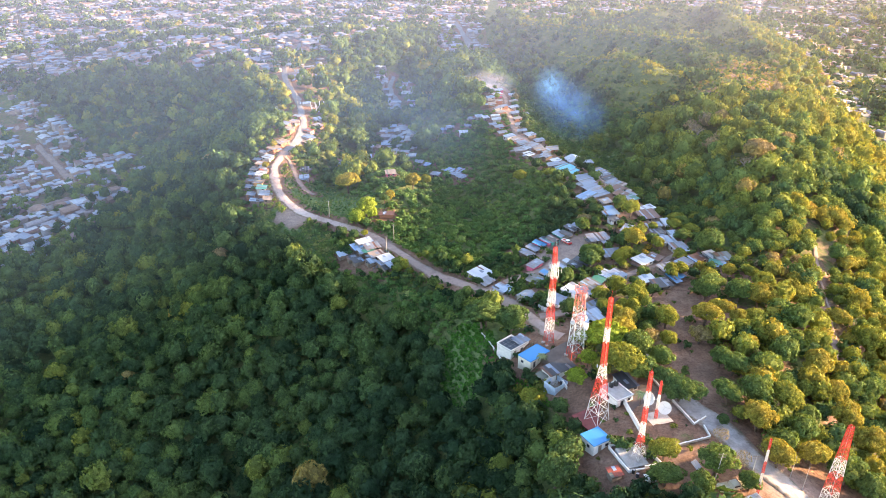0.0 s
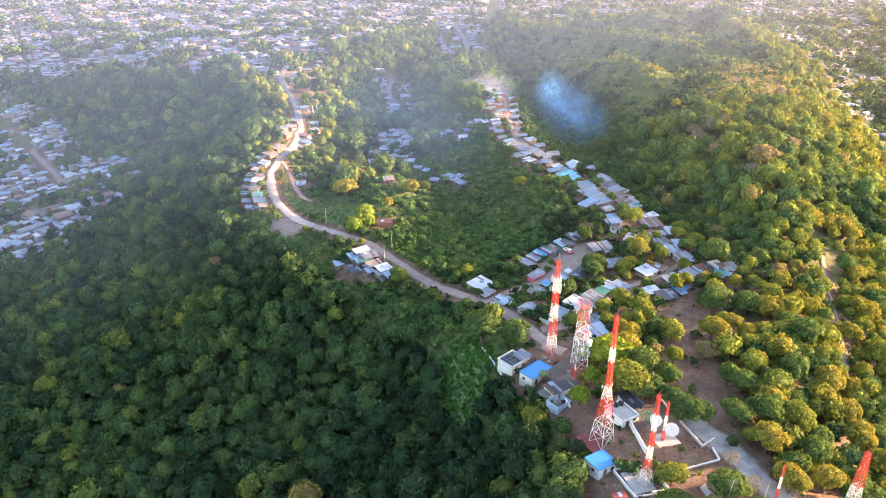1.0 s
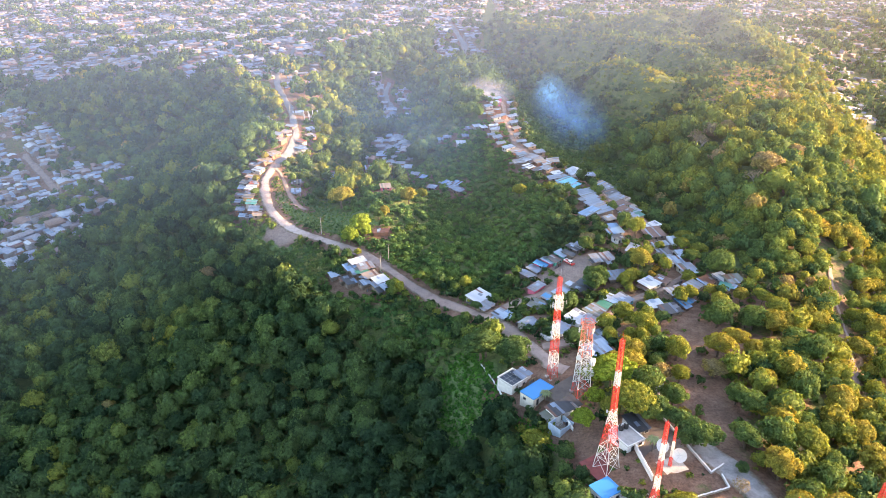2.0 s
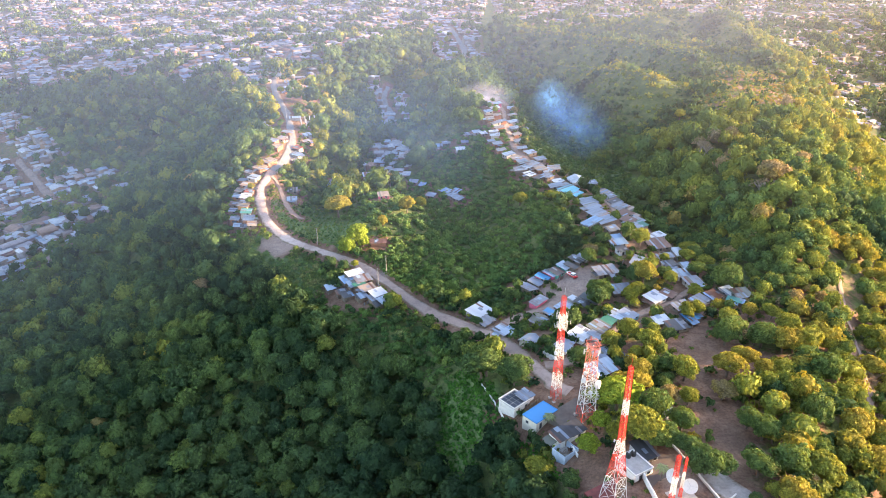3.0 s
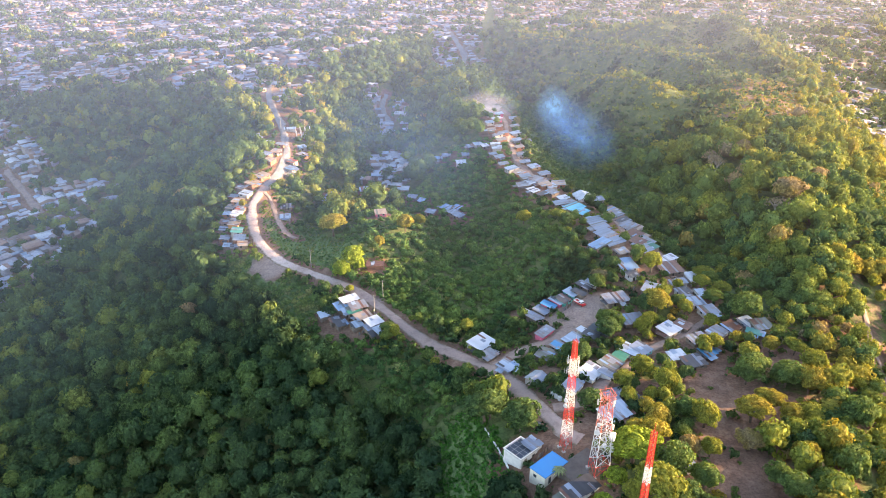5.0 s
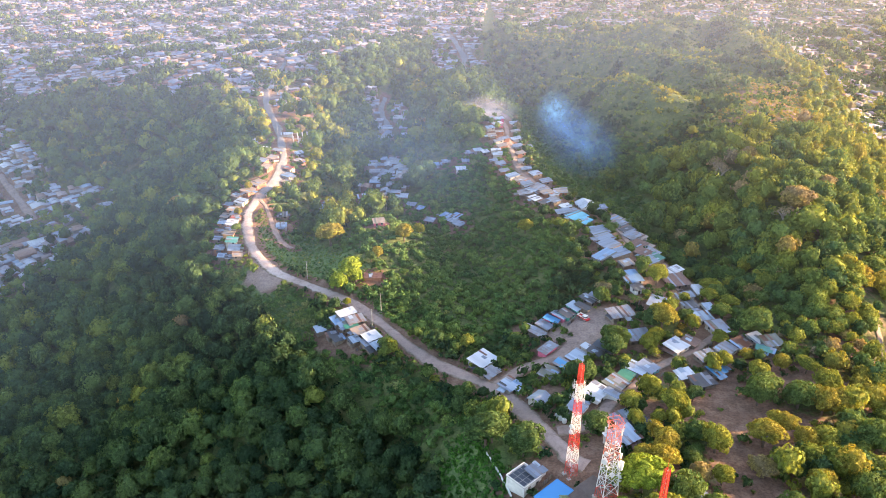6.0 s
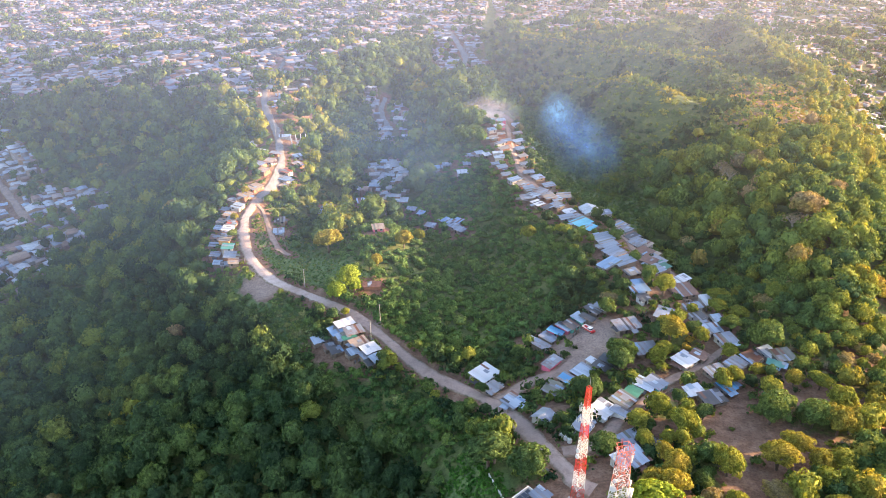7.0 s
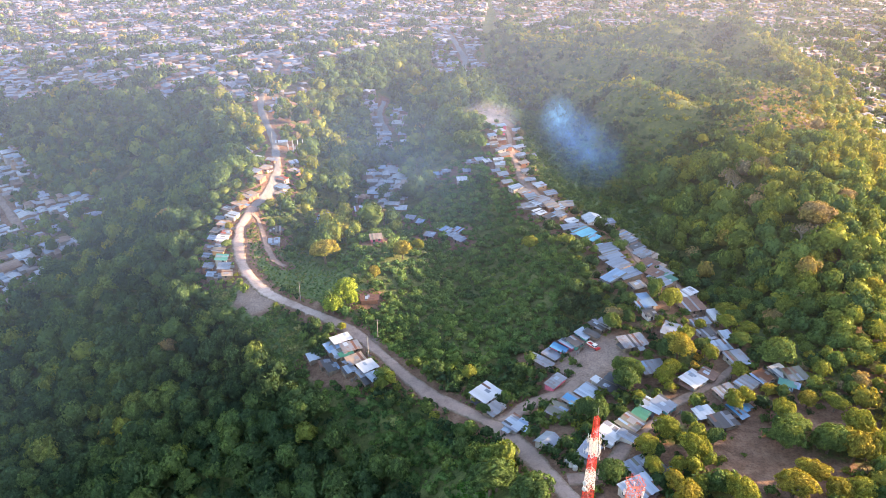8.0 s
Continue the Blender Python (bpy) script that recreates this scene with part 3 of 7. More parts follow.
# ---------------------------------------------------------------- the ground
def ground_sheet():
    xs = np.concatenate([-np.geomspace(4500, 345, 22), np.arange(-340, 341, 3.2), np.geomspace(345, 4500, 22)])
    ys = np.concatenate([-np.geomspace(4000, 40, 18), np.arange(-30, 90, 10), np.arange(90, 700, 3.2), np.arange(702, 1000, 9), np.geomspace(1010, 4800, 26)])
    gx, gy = np.meshgrid(xs, ys)
    gz = height(gx, gy)
    worn = np.clip(rounds(gx, gy, BARE + BARE_SOUTH) * 1.6 + 0.35, 0, 1)
    worn = np.maximum(worn, np.clip(rounds(gx, gy, DRY) * 1.6, 0, 0.58))
    for name, (line, width) in WAYS.items():
        worn = np.maximum(worn, np.clip(1.25 - (away(gx, gy, line) - width / 2) / 3.5, 0, 0.3 if name == "trail" else 1))
    for x, y, reach in YARDS:
        worn = np.maximum(worn, np.clip(1.1 - (np.hypot(gx - x, gy - y) - reach) / 8.0, 0, 0.92))
    worn = np.maximum(worn, inside(gx, gy, ORCHARD) * np.clip(0.50 + 0.22 * waves(gx, gy, 22, 31), 0, 0.75))
    town = inside(gx, gy, TOWN_WEST) | inside(gx, gy, TOWN_EAST) | inside(gx, gy, TOWN_VALLEY) | inside(gx, gy, SLOT) | inside(gx, gy, SLOT_LOW) | inside(gx, gy, SLOT_FAR)
    worn = np.maximum(worn, town * np.where(gx > 250, 0.40, 0.48))
    core = (np.abs(gx) < 400) & (gy < 760)
    gz = gz + core * (1 - worn) * 0.35 * waves(gx, gy, 9.0, 5)
    rows, cols = gx.shape
    i = (np.arange(rows - 1)[:, None] * cols + np.arange(cols - 1)[None, :]).ravel()
    mesh = raw_mesh("ground", np.column_stack([gx.ravel(), gy.ravel(), gz.ravel()]), np.column_stack([i, i + 1, i + cols + 1, i + cols]), [], [EARTH])
    mesh.attributes.new("dirt", "FLOAT", "POINT").data.foreach_set("value", worn.ravel().astype(np.float32))
    grassy = sum(inside(gx, gy, p).astype(float) for p in (BEND, GRASS, VERGE, GULLY_SIDE))
    mesh.attributes.new("grass", "FLOAT", "POINT").data.foreach_set("value", np.clip(grassy, 0, 1).ravel().astype(np.float32))
    mesh.attributes.new("dust", "FLOAT", "POINT").data.foreach_set("value", np.maximum(np.clip(rounds(gx, gy, DUSTY) * 2.2, 0, 0.9), 0.6 * inside(gx, gy, TOWN_WEST)).ravel().astype(np.float32))
    mesh.polygons.foreach_set("use_smooth", np.ones(len(mesh.polygons), bool))
    tagged(part("ground", mesh, None), "hilly ground with grass, leaf litter and bare dirt", "ground", kind="structure")


def road_ribbon(name, label, line, width, material, seed, lift=0.16):
    """A worn way that follows the land, with a low crown, wheel ruts and uneven edges."""
    rng = np.random.default_rng(seed)
    side = np.gradient(line, axis=0)
    side = np.column_stack([side[:, 1], -side[:, 0]]) / np.maximum(1e-6, np.hypot(side[:, 0], side[:, 1]))[:, None]
    across = np.array([-1.0, -0.9, -0.55, -0.2, 0.2, 0.55, 0.9, 1.0])
    rise = np.array([-0.35, 0.0, -0.05, 0.06, 0.06, -0.05, 0.0, -0.35])
    verts = []
    wob = np.cumsum(rng.normal(0, 0.28, (len(line), 2)), axis=0)
    wob -= np.linspace(0, 1, len(line))[:, None] * wob[-1]
    for k, (p, s) in enumerate(zip(line, side)):
        half = [width / 2 * (1 + 0.12 * math.sin(k * 0.37 + seed)) + np.clip(wob[k, j], -0.9, 0.9) + rng.uniform(-0.25, 0.25) for j in (0, 1)]
        for u, r in zip(across, rise):
            q = p + s * u * (half[0] if u < 0 else half[1])
            verts.append((q[0], q[1], ground(q[0], q[1]) + lift + r))
    m = len(across)
    i = (np.arange(len(line) - 1)[:, None] * m + np.arange(m - 1)[None, :]).ravel()
    mesh = raw_mesh(name, verts, np.column_stack([i, i + 1, i + m + 1, i + m]), [], [material])
    mesh.attributes.new("edge", "FLOAT", "POINT").data.foreach_set("value", np.tile(np.abs(across), len(line)).astype(np.float32))
    mesh.polygons.foreach_set("use_smooth", np.ones(len(mesh.polygons), bool))
    tagged(part(name, mesh, None), label, "road", kind="structure")


# ---------------------------------------------------------------- trees
def ball(sub):
    bm = bmesh.new()
    bmesh.ops.create_icosphere(bm, subdivisions=sub, radius=1.0)
    v = np.array([q.co[:] for q in bm.verts])
    f = np.array([[q.index for q in face.verts] for face in bm.faces])
    bm.free()
    return v, f


BALL = ball(2)
SMALL_BALL = ball(1)


def crown(seed, lobes, cards, size, core=SMALL_BALL, flat=0.72, airy=1.0, full=False):
    """A crown about 1 across the half: a heart of rounded lobes, and leaf clumps that stand out all round them."""
    rng = np.random.default_rng(seed)
    cv, cf = core
    turn = rng.uniform(0, 6.283)
    middles, sizes = [], []
    for k in range(lobes):
        up = 1 - 1.25 * (k + 0.5) / lobes if lobes > 1 else 0
        ring = math.sqrt(max(0, 1 - up * up))
        turn += 2.4 + rng.uniform(-0.35, 0.35)
        reach = rng.uniform(0.58, 0.76) if full else rng.uniform(0.46, 0.70)
        middles.append([ring * math.cos(turn) * reach, ring * math.sin(turn) * reach, up * 0.62 + 0.05])
        sizes.append(rng.uniform(0.22, 0.34) if full else rng.uniform(0.32, 0.46))
    middles, sizes = np.array(middles), np.array(sizes)
    # how far the lobes reach in each direction
    along = cv @ middles.T
    inner = np.maximum(0, sizes[None] ** 2 - ((middles ** 2).sum(1)[None] - along ** 2))
    reach = np.maximum(0.62 if full else 0.45, np.where(inner > 0, along + np.sqrt(inner), 0).max(1)) * rng.uniform(0.82, 1.08, len(cv))
    heart = cv * reach[:, None] * airy * 0.9
    heart[:, 2] *= flat
    verts, tris = [heart], [cf]
    count = len(heart)
    for middle, radius in zip(middles, sizes):
        out = rng.normal(0, 1, (cards, 3)) + middle * 1.1
        out[:, 2] = np.abs(out[:, 2]) * 0.9 - 0.15
        out /= np.linalg.norm(out, axis=1)[:, None]
        place = (middle + out * radius * rng.uniform(0.88, 1.16, (cards, 1))) * np.array([1, 1, flat])
        face = out + rng.normal(0, 0.34, (cards, 3))
        face /= np.linalg.norm(face, axis=1)[:, None]
        a = np.cross(face, rng.normal(0, 1, (cards, 3)))
        a /= np.linalg.norm(a, axis=1)[:, None]
        b = np.cross(face, a)
        s = size * rng.uniform(0.65, 1.35, (cards, 1))
        sprays = np.stack([place - a * s * 0.7 - b * s * 0.72, place - a * s * 0.7 + b * s * 0.72 + face * s * 0.1, place + a * s + face * s * 0.1], 1)
        verts.append(sprays.reshape(-1, 3))
        tris.append(count + np.arange(cards * 3).reshape(-1, 3))
        count += cards * 3
    return np.vstack(verts), np.zeros((0, 4), int), np.vstack(tris)


def trunk_shape(seed, tall, spread, sides=6, limbs=4):
    bm = bmesh.new()
    rng = random.Random(seed)
    bend = Vector((rng.uniform(-0.2, 0.2), rng.uniform(-0.2, 0.2), 0)) * spread
    fork = Vector((0, 0, tall * 0.55)) + bend
    beam(bm, (0, 0, -0.8), fork * 0.5, 0.30 + spread * 0.05, sides)
    beam(bm, fork * 0.5, fork, 0.24 + spread * 0.04, sides)
    for k in range(limbs):
        a = 2 * math.pi * (k + rng.uniform(-0.3, 0.3)) / limbs
        elbow = fork + Vector((math.cos(a) * spread * 0.3, math.sin(a) * spread * 0.3, tall * 0.18))
        beam(bm, fork, elbow, 0.18, 5)
        for j in (-0.5, 0.5):
            beam(bm, elbow, elbow + Vector((math.cos(a + j) * spread * 0.4, math.sin(a + j) * spread * 0.4, tall * rng.uniform(0.12, 0.3))), 0.1, 4)
    return bm


TINTS = {"green": 0.36, "olive": 0.48, "lime": 0.69, "bright": 0.9, "gold": 0.79, "pale": 0.92, "brown": 0.88, "bare": 0.98}
TREE_WORDS = {"green": "round broad-leaved tree with dense green leaves", "olive": "broad tree with olive-green leaves", "lime": "bushy tree with bright yellow-green leaves",
              "bright": "bushy tree with very bright lime-green leaves", "gold": "round tree with golden-yellow leaves", "pale": "thin tree with pale grey-green leaves", "brown": "tree with browning dry leaves", "bare": "almost leafless tree with pale dry twigs"}
MODELS = {}


def tree_model(kind, shape):
    """The meshes of one sort of tree, of radius 1: crown and trunk."""
    if (kind, shape) not in MODELS:
        if kind == "bare":
            v, q, t = crown(70 + shape, 11, 60, 0.055, flat=0.8, airy=0.12)
        else:
            v, q, t = crown(70 + shape, 26, 62, 0.075, BALL, flat=0.9, full=True)
        tint = TINTS[kind] + 0.03 * np.sin(v @ np.array([3.0, 2.0, 4.0]))
        leaves = raw_mesh("crown", v, q, t, [BRIGHT if kind == "bright" else LEAVES], tint)
        leaves.polygons.foreach_set("use_smooth", np.ones(len(leaves.polygons), bool))
        stem = trunk_shape(shape, 2.0, 1.0, limbs=6 if kind == "bare" else 4)
        for vert in stem.verts:
            vert.co = Vector((vert.co.x * (0.75 if vert.co.z > 0.9 else 0.45), vert.co.y * (0.75 if vert.co.z > 0.9 else 0.45), vert.co.z * 0.62))
        mesh = bpy.data.meshes.new("trunk")
        stem.to_mesh(mesh)
        stem.free()
        mesh.materials.append(PALE_BARK if kind == "bare" else BARK)
        MODELS[kind, shape] = (leaves, mesh)
    return MODELS[kind, shape]


PLANTED = []
BANANA = []


def banana_leaf(seed):
    """A long arching leaf with a folded midrib and a torn edge."""
    rng = random.Random(seed)
    bm = bmesh.new()
    rows = []
    for k in range(8):
        u = k / 7
        half = 0.36 * math.sin(math.pi * min(1, 0.12 + u * 0.9)) * rng.uniform(0.8, 1.1)
        c = Vector((0.25 + 2.2 * u, 0, 1.5 + 1.5 * u - 1.9 * u * u))
        rows.append([bm.verts.new(c + Vector((0, -half, 0.08))), bm.verts.new(c), bm.verts.new(c + Vector((0, half, 0.08)))])
    for a, b in zip(rows, rows[1:]):
        for i in (0, 1):
            bm.faces.new((a[i], b[i], b[i + 1], a[i + 1]))
    mesh = bpy.data.meshes.new("leaf")
    bm.to_mesh(mesh)
    bm.free()
    mesh.attributes.new("tint", "FLOAT", "POINT").data.foreach_set("value", np.full(len(mesh.vertices), 0.52, np.float32))
    mesh.materials.append(LEAVES)
    return mesh


def banana(x, y, size=1.0):
    """A banana plant: a short stem and arching leaves all round."""
    if not BANANA:
        BANANA.extend(banana_leaf(k) for k in range(3))
        bm = bmesh.new()
        lathe(bm, [(0.17, -0.4), (0.15, 0.6), (0.10, 1.6), (0.03, 1.9)], 8)
        stem = bpy.data.meshes.new("stem")
        bm.to_mesh(stem)
        bm.free()
        stem.materials.append(STEM)
        BANANA.append(stem)
    n = round(x * 7 + y * 13)
    plant_root = root("banana_plant", pose(x, y, ground(x, y), rz=n % 90) @ Matrix.Scale(size, 4), "banana plant with long arching green leaves beside shacks", "banana plant", "banana plants of the village")
    part("stem", BANANA[3], None, plant_root)
    for k in range(9):
        leaf = part("leaf", BANANA[k % 3], None, plant_root)
        leaf.matrix_basis = pose(0, 0, 0.15 * (k % 3), 0, (-12, 4, 18)[k % 3], k * 40 + 9 * (k % 2))
    YARDS.append((x, y, 0.8))


STEM = surface("green_stem", (0.16, 0.20, 0.08), 0.7, 3.0)


def plant(x, y, radius, kind):
    """One tree: an Empty at its foot, with a trunk and a crown."""
    n = len(PLANTED)
    radius *= 0.86
    PLANTED.append((x, y, radius))
    leaves, stem = tree_model(kind, n % 5)
    size = "tall " if radius > 5.5 else "small " if radius < 3 else ""
    tree = root("tree", pose(x, y, ground(x, y) - 0.1, rz=(n * 77) % 360), size + TREE_WORDS[kind], "tree")
    grow = part("crown", leaves, None, tree)
    grow.matrix_basis = Matrix.LocRotScale((0, 0, radius * 1.02), None, (radius * (1 + 0.2 * math.sin(n * 2.3)), radius * (1 - 0.16 * math.sin(n * 2.3)), radius * (1.0 + 0.2 * math.sin(n * 1.7))))
    foot = part("trunk", stem, None, tree)
    foot.scale = (radius, radius, radius)


def wood(name, label, x, y, radius, tint, models, seed, lift=0.75, leaf=None):
    """Many trees or bushes as one growth."""
    rng = np.random.default_rng(seed)
    z = height(x, y)
    pick = rng.integers(0, len(models), len(x))
    turn = rng.uniform(0, 6.283, len(x))
    tall = rng.uniform(0.8, 1.5, len(x))
    verts, quads, tris, tints, count = [], [], [], [], 0
    for k, (mv, mq, mt) in enumerate(models):
        who = np.nonzero(pick == k)[0]
        if not len(who):
            continue
        c, s, r = np.cos(turn[who])[:, None], np.sin(turn[who])[:, None], radius[who][:, None]
        px = (mv[None, :, 0] * c - mv[None, :, 1] * s) * r + x[who][:, None]
        py = (mv[None, :, 0] * s + mv[None, :, 1] * c) * r + y[who][:, None]
        pz = mv[None, :, 2] * r * tall[who][:, None] + z[who][:, None] + r * lift * tall[who][:, None]
        verts.append(np.stack([px, py, pz], -1).reshape(-1, 3))
        shift = count + np.arange(len(who))[:, None, None] * len(mv)
        quads.append((mq[None] + shift).reshape(-1, 4))
        tris.append((mt[None] + shift).reshape(-1, 3))
        tints.append(np.repeat(tint[who], len(mv)))
        count += len(who) * len(mv)
    mesh = raw_mesh(name, np.vstack(verts), np.vstack(quads), np.vstack(tris), [leaf or LEAVES], np.concatenate(tints))
    mesh.polygons.foreach_set("use_smooth", np.ones(len(mesh.polygons), bool))
    tagged(part(name, mesh, None), label, "forest", kind="stuff")


def scatter(x0, x1, y0, y1, gap, seed):
    rng = np.random.default_rng(seed)
    gx, gy = np.meshgrid(np.arange(x0, x1, gap), np.arange(y0, y1, gap * 0.87))
    gx = gx + (np.arange(gx.shape[0]) % 2)[:, None] * gap / 2
    return (gx + rng.uniform(-0.42, 0.42, gx.shape) * gap).ravel(), (gy + rng.uniform(-0.42, 0.42, gy.shape) * gap).ravel()


def free(x, y, reach):
    """Places where a tree of that reach stands clear of ways, houses, bare ground and other trees."""
    ok = np.ones(len(x), bool)
    for line, width in WAYS.values():
        ok &= away(x, y, line) > width / 2 + reach * 0.75
    ok &= rounds(x, y, BARE + BARE_SOUTH) < 0.12 + 0.25 * waves(x, y, 12.0, 9)
    for hx, hy, hr in YARDS:
        ok &= np.hypot(x - hx, y - hy) > hr + reach * 0.45
    for tx, ty, tr in PLANTED:
        ok &= np.hypot(x - tx, y - ty) > tr * 0.75 + reach * 0.4
    for polygon in (TOWN_WEST, TOWN_EAST, TOWN_VALLEY, SLOT, SLOT_LOW, SLOT_FAR, COMPOUND):
        ok &= ~inside(x, y, polygon)
    return ok


def shrubby(x, y):
    """Where low scrub grows in place of tall trees: the bowl and the open tops of the far hill."""
    bowl = inside(x, y, [(-40, 300), (0, 268), (22, 262), (45, 285), (62, 330), (50, 400), (45, 480), (10, 480), (-20, 400), (-60, 345)])
    top = inside(x, y, [(108, 480), (112, 445), (150, 452), (185, 462), (200, 475), (240, 520), (285, 620), (318, 760), (330, 900), (200, 930), (92, 900), (115, 700), (104, 560)])
    verge = inside(x, y, [(20, 200), (2, 240), (-20, 260), (-60, 300), (-78, 325), (-66, 300), (-30, 250), (-6, 225), (8, 190)])
    return bowl | top | verge | inside(x, y, GRASS) | inside(x, y, BEND) | inside(x, y, GULLY_SIDE) | inside(x, y, VERGE)


def forests():
    near = [crown(s, 16, 23, 0.115, BALL, flat=0.95, full=True) if s % 2 else crown(s, 10, 36, 0.115, BALL, flat=0.95) for s in range(10)]
    middle = [crown(s, 10, 18, 0.13, BALL, flat=0.95) for s in range(20, 26)]
    far = [crown(s, 7, 9, 0.18, BALL, flat=0.9) for s in range(40, 46)]
    tiny = [crown(s, 4, 6, 0.28, flat=0.7) for s in range(80, 84)]
    low = [crown(s, 5, 11, 0.26, flat=0.6) for s in range(60, 64)]
    mound = [crown(s, 6, 13, 0.18, BALL, flat=0.62) for s in range(50, 55)]
    # tall woods, by distance
    for name, label, x0, x1, y0, y1, gap, models, seed in (
            ("forest_near", "dense green woods on the steep near slopes", -170, 185, 104, 320, 6.0, near, 1),
            ("orchard", "trees standing close on the sunny slope, sunlit gold painted in their leaves", 55, 190, 104, 300, 5.4, near, 9),
            ("forest_flanks", "dense green woods on the lower flanks", -330, 330, 140, 320, 7.0, middle, 7),
            ("forest_middle", "dense green woods on the middle slopes", -330, 330, 320, 520, 7.6, middle, 2),
            ("forest_far", "hazy woods on the far slopes and hills", -430, 400, 520, 990, 8.2, far, 3),
            ("forest_behind", "woods on the slopes before the hill", -170, 170, -50, 104, 13.0, far, 4)):
        x, y = scatter(x0, x1, y0, y1, gap, seed)
        rng = np.random.default_rng(seed + 50)
        radius = gap * (0.48 + 0.38 * rng.uniform(0, 1, len(x)) ** 1.6) * (1 + 0.15 * waves(x, y, 40, seed))
        close = np.full(len(x), 1e9)
        for hx, hy, hr in YARDS:
            close = np.minimum(close, np.hypot(x - hx, y - hy - 6) - hr)
        for line, width in list(WAYS.values())[:4]:
            close = np.minimum(close, away(x, y + 6, line) - width / 2 + 4)
        radius = radius * np.clip(0.5 + close / 36, 0.5, 1) * np.where((y > 520) & (x > 60), 0.68, 1.0)
        keep = free(x, y, radius) & ~shrubby(x, y) & (np.abs(x) < 0.64 * (y + 75) + 30 + (y < 78) * 200)
        if name == "forest_flanks":
            keep &= (x < -170) | (x > 185)
        sunny_slope = (x > 62) & (y < 296) & (x < 185)
        if name == "orchard":
            keep &= sunny_slope & (rng.uniform(0, 1, len(x)) > 0.14 + 0.24 * waves(x, y, 25, 8))
        else:
            keep &= ~sunny_slope
        keep &= ~((rounds(x, y, DRY) > 0) & (rng.uniform(0, 1, len(x)) < 0.93))
        # Sunlit gold and slope shade go into the leaf tint with the random hues.
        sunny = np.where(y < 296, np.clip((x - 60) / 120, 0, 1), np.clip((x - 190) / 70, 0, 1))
        # Tint holds shade on the near west slope, sunlight by north road and knoll.
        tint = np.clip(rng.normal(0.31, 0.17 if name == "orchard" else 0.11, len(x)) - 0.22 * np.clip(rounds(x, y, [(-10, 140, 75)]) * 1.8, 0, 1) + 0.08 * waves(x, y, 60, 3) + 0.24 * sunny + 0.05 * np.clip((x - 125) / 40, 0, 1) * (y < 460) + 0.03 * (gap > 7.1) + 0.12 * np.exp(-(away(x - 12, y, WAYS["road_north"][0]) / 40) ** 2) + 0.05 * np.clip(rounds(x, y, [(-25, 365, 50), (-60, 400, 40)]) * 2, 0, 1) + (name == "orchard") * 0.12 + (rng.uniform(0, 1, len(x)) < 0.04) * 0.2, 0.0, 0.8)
        # Light put into tint: hill trees brighter, flank yellower sunward, darker by the ridge.
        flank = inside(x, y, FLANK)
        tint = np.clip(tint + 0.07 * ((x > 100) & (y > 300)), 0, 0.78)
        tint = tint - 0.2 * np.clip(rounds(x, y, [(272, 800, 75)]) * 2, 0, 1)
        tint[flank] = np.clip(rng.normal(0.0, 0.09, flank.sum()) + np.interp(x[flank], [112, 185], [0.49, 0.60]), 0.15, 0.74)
        dry = rng.uniform(0, 1, len(x)) < 0.03 * flank + 0.006 + 0.05 * sunny * (y < 296) + 0.025 * sunny
        tint[dry] = rng.uniform(0.86, 0.96, dry.sum())
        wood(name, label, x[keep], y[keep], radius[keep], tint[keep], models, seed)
    # scrub in the bowl, on verges and under the trees of the right-hand hill
    x, y = scatter(-110, 130, 150, 520, 3.8, 11)
    rng = np.random.default_rng(61)
    radius = 1.1 + 2.0 * rng.uniform(0, 1, len(x)) ** 1.5
    keep = shrubby(x, y) & free(x, y, radius * 0.6) & ~inside(x, y, GULLY_SIDE) & ~((inside(x, y, GRASS) | inside(x, y, BEND) | inside(x, y, VERGE)) & (rng.uniform(0, 1, len(x)) < 0.92))
    tint = np.clip(rng.normal(0.50, 0.14, len(x)) + 0.10 * waves(x, y, 30, 6), 0.0, 0.9)
    wood("scrub_bowl", "low green scrub and creepers in the hollow", x[keep], y[keep], radius[keep], tint[keep], mound, 12, 0.25, BLADES)
    x, y = scatter(-170, 62, 106, 330, 3.9, 71)
    rng = np.random.default_rng(72)
    radius = rng.uniform(1.3, 2.6, len(x))
    keep = ~shrubby(x, y) & free(x, y, radius * 0.4) & (np.abs(x) < 0.64 * (y + 75) + 30)
    wood("woodland_scrub", "dark green scrub between the trees of the near slopes", x[keep], y[keep], radius[keep], np.clip(rng.normal(0.22, 0.10, len(x)), 0.0, 0.5)[keep], tiny, 73, 0.5)
    x, y = scatter(56, 120, 355, 662, 3.3, 75)
    rng = np.random.default_rng(76)
    radius = 0.9 + 1.9 * rng.uniform(0, 1, len(x)) ** 2.5
    keep = inside(x, y, GULLY_SIDE) & free(x, y, radius * 0.6)
    wood("scrub_ridge", "low pale green scrub on the ridge's grassy flank", x[keep], y[keep], radius[keep], np.clip(rng.normal(0.48, 0.16, len(x)), 0.05, 0.9)[keep], low, 77, 0.25, BLADES)
    x, y = scatter(-100, -38, 276, 358, 2.4, 78)
    rng = np.random.default_rng(79)
    keep = inside(x, y, VERGE) & free(x, y, np.full(len(x), 0.6))
    wood("bank_grass", "pale dry grass and creepers on the bank below the road", x[keep], y[keep], rng.uniform(0.8, 1.9, len(x))[keep], np.clip(rng.normal(0.78, 0.14, len(x)), 0.3, 1.0)[keep], low, 80, 0.2, BLADES)
    x, y = scatter(95, 210, 430, 475, 4.0, 23)
    rng = np.random.default_rng(66)
    radius = rng.uniform(1.2, 3.2, len(x)) * (1 + 0.3 * waves(x, y, 30, 4))
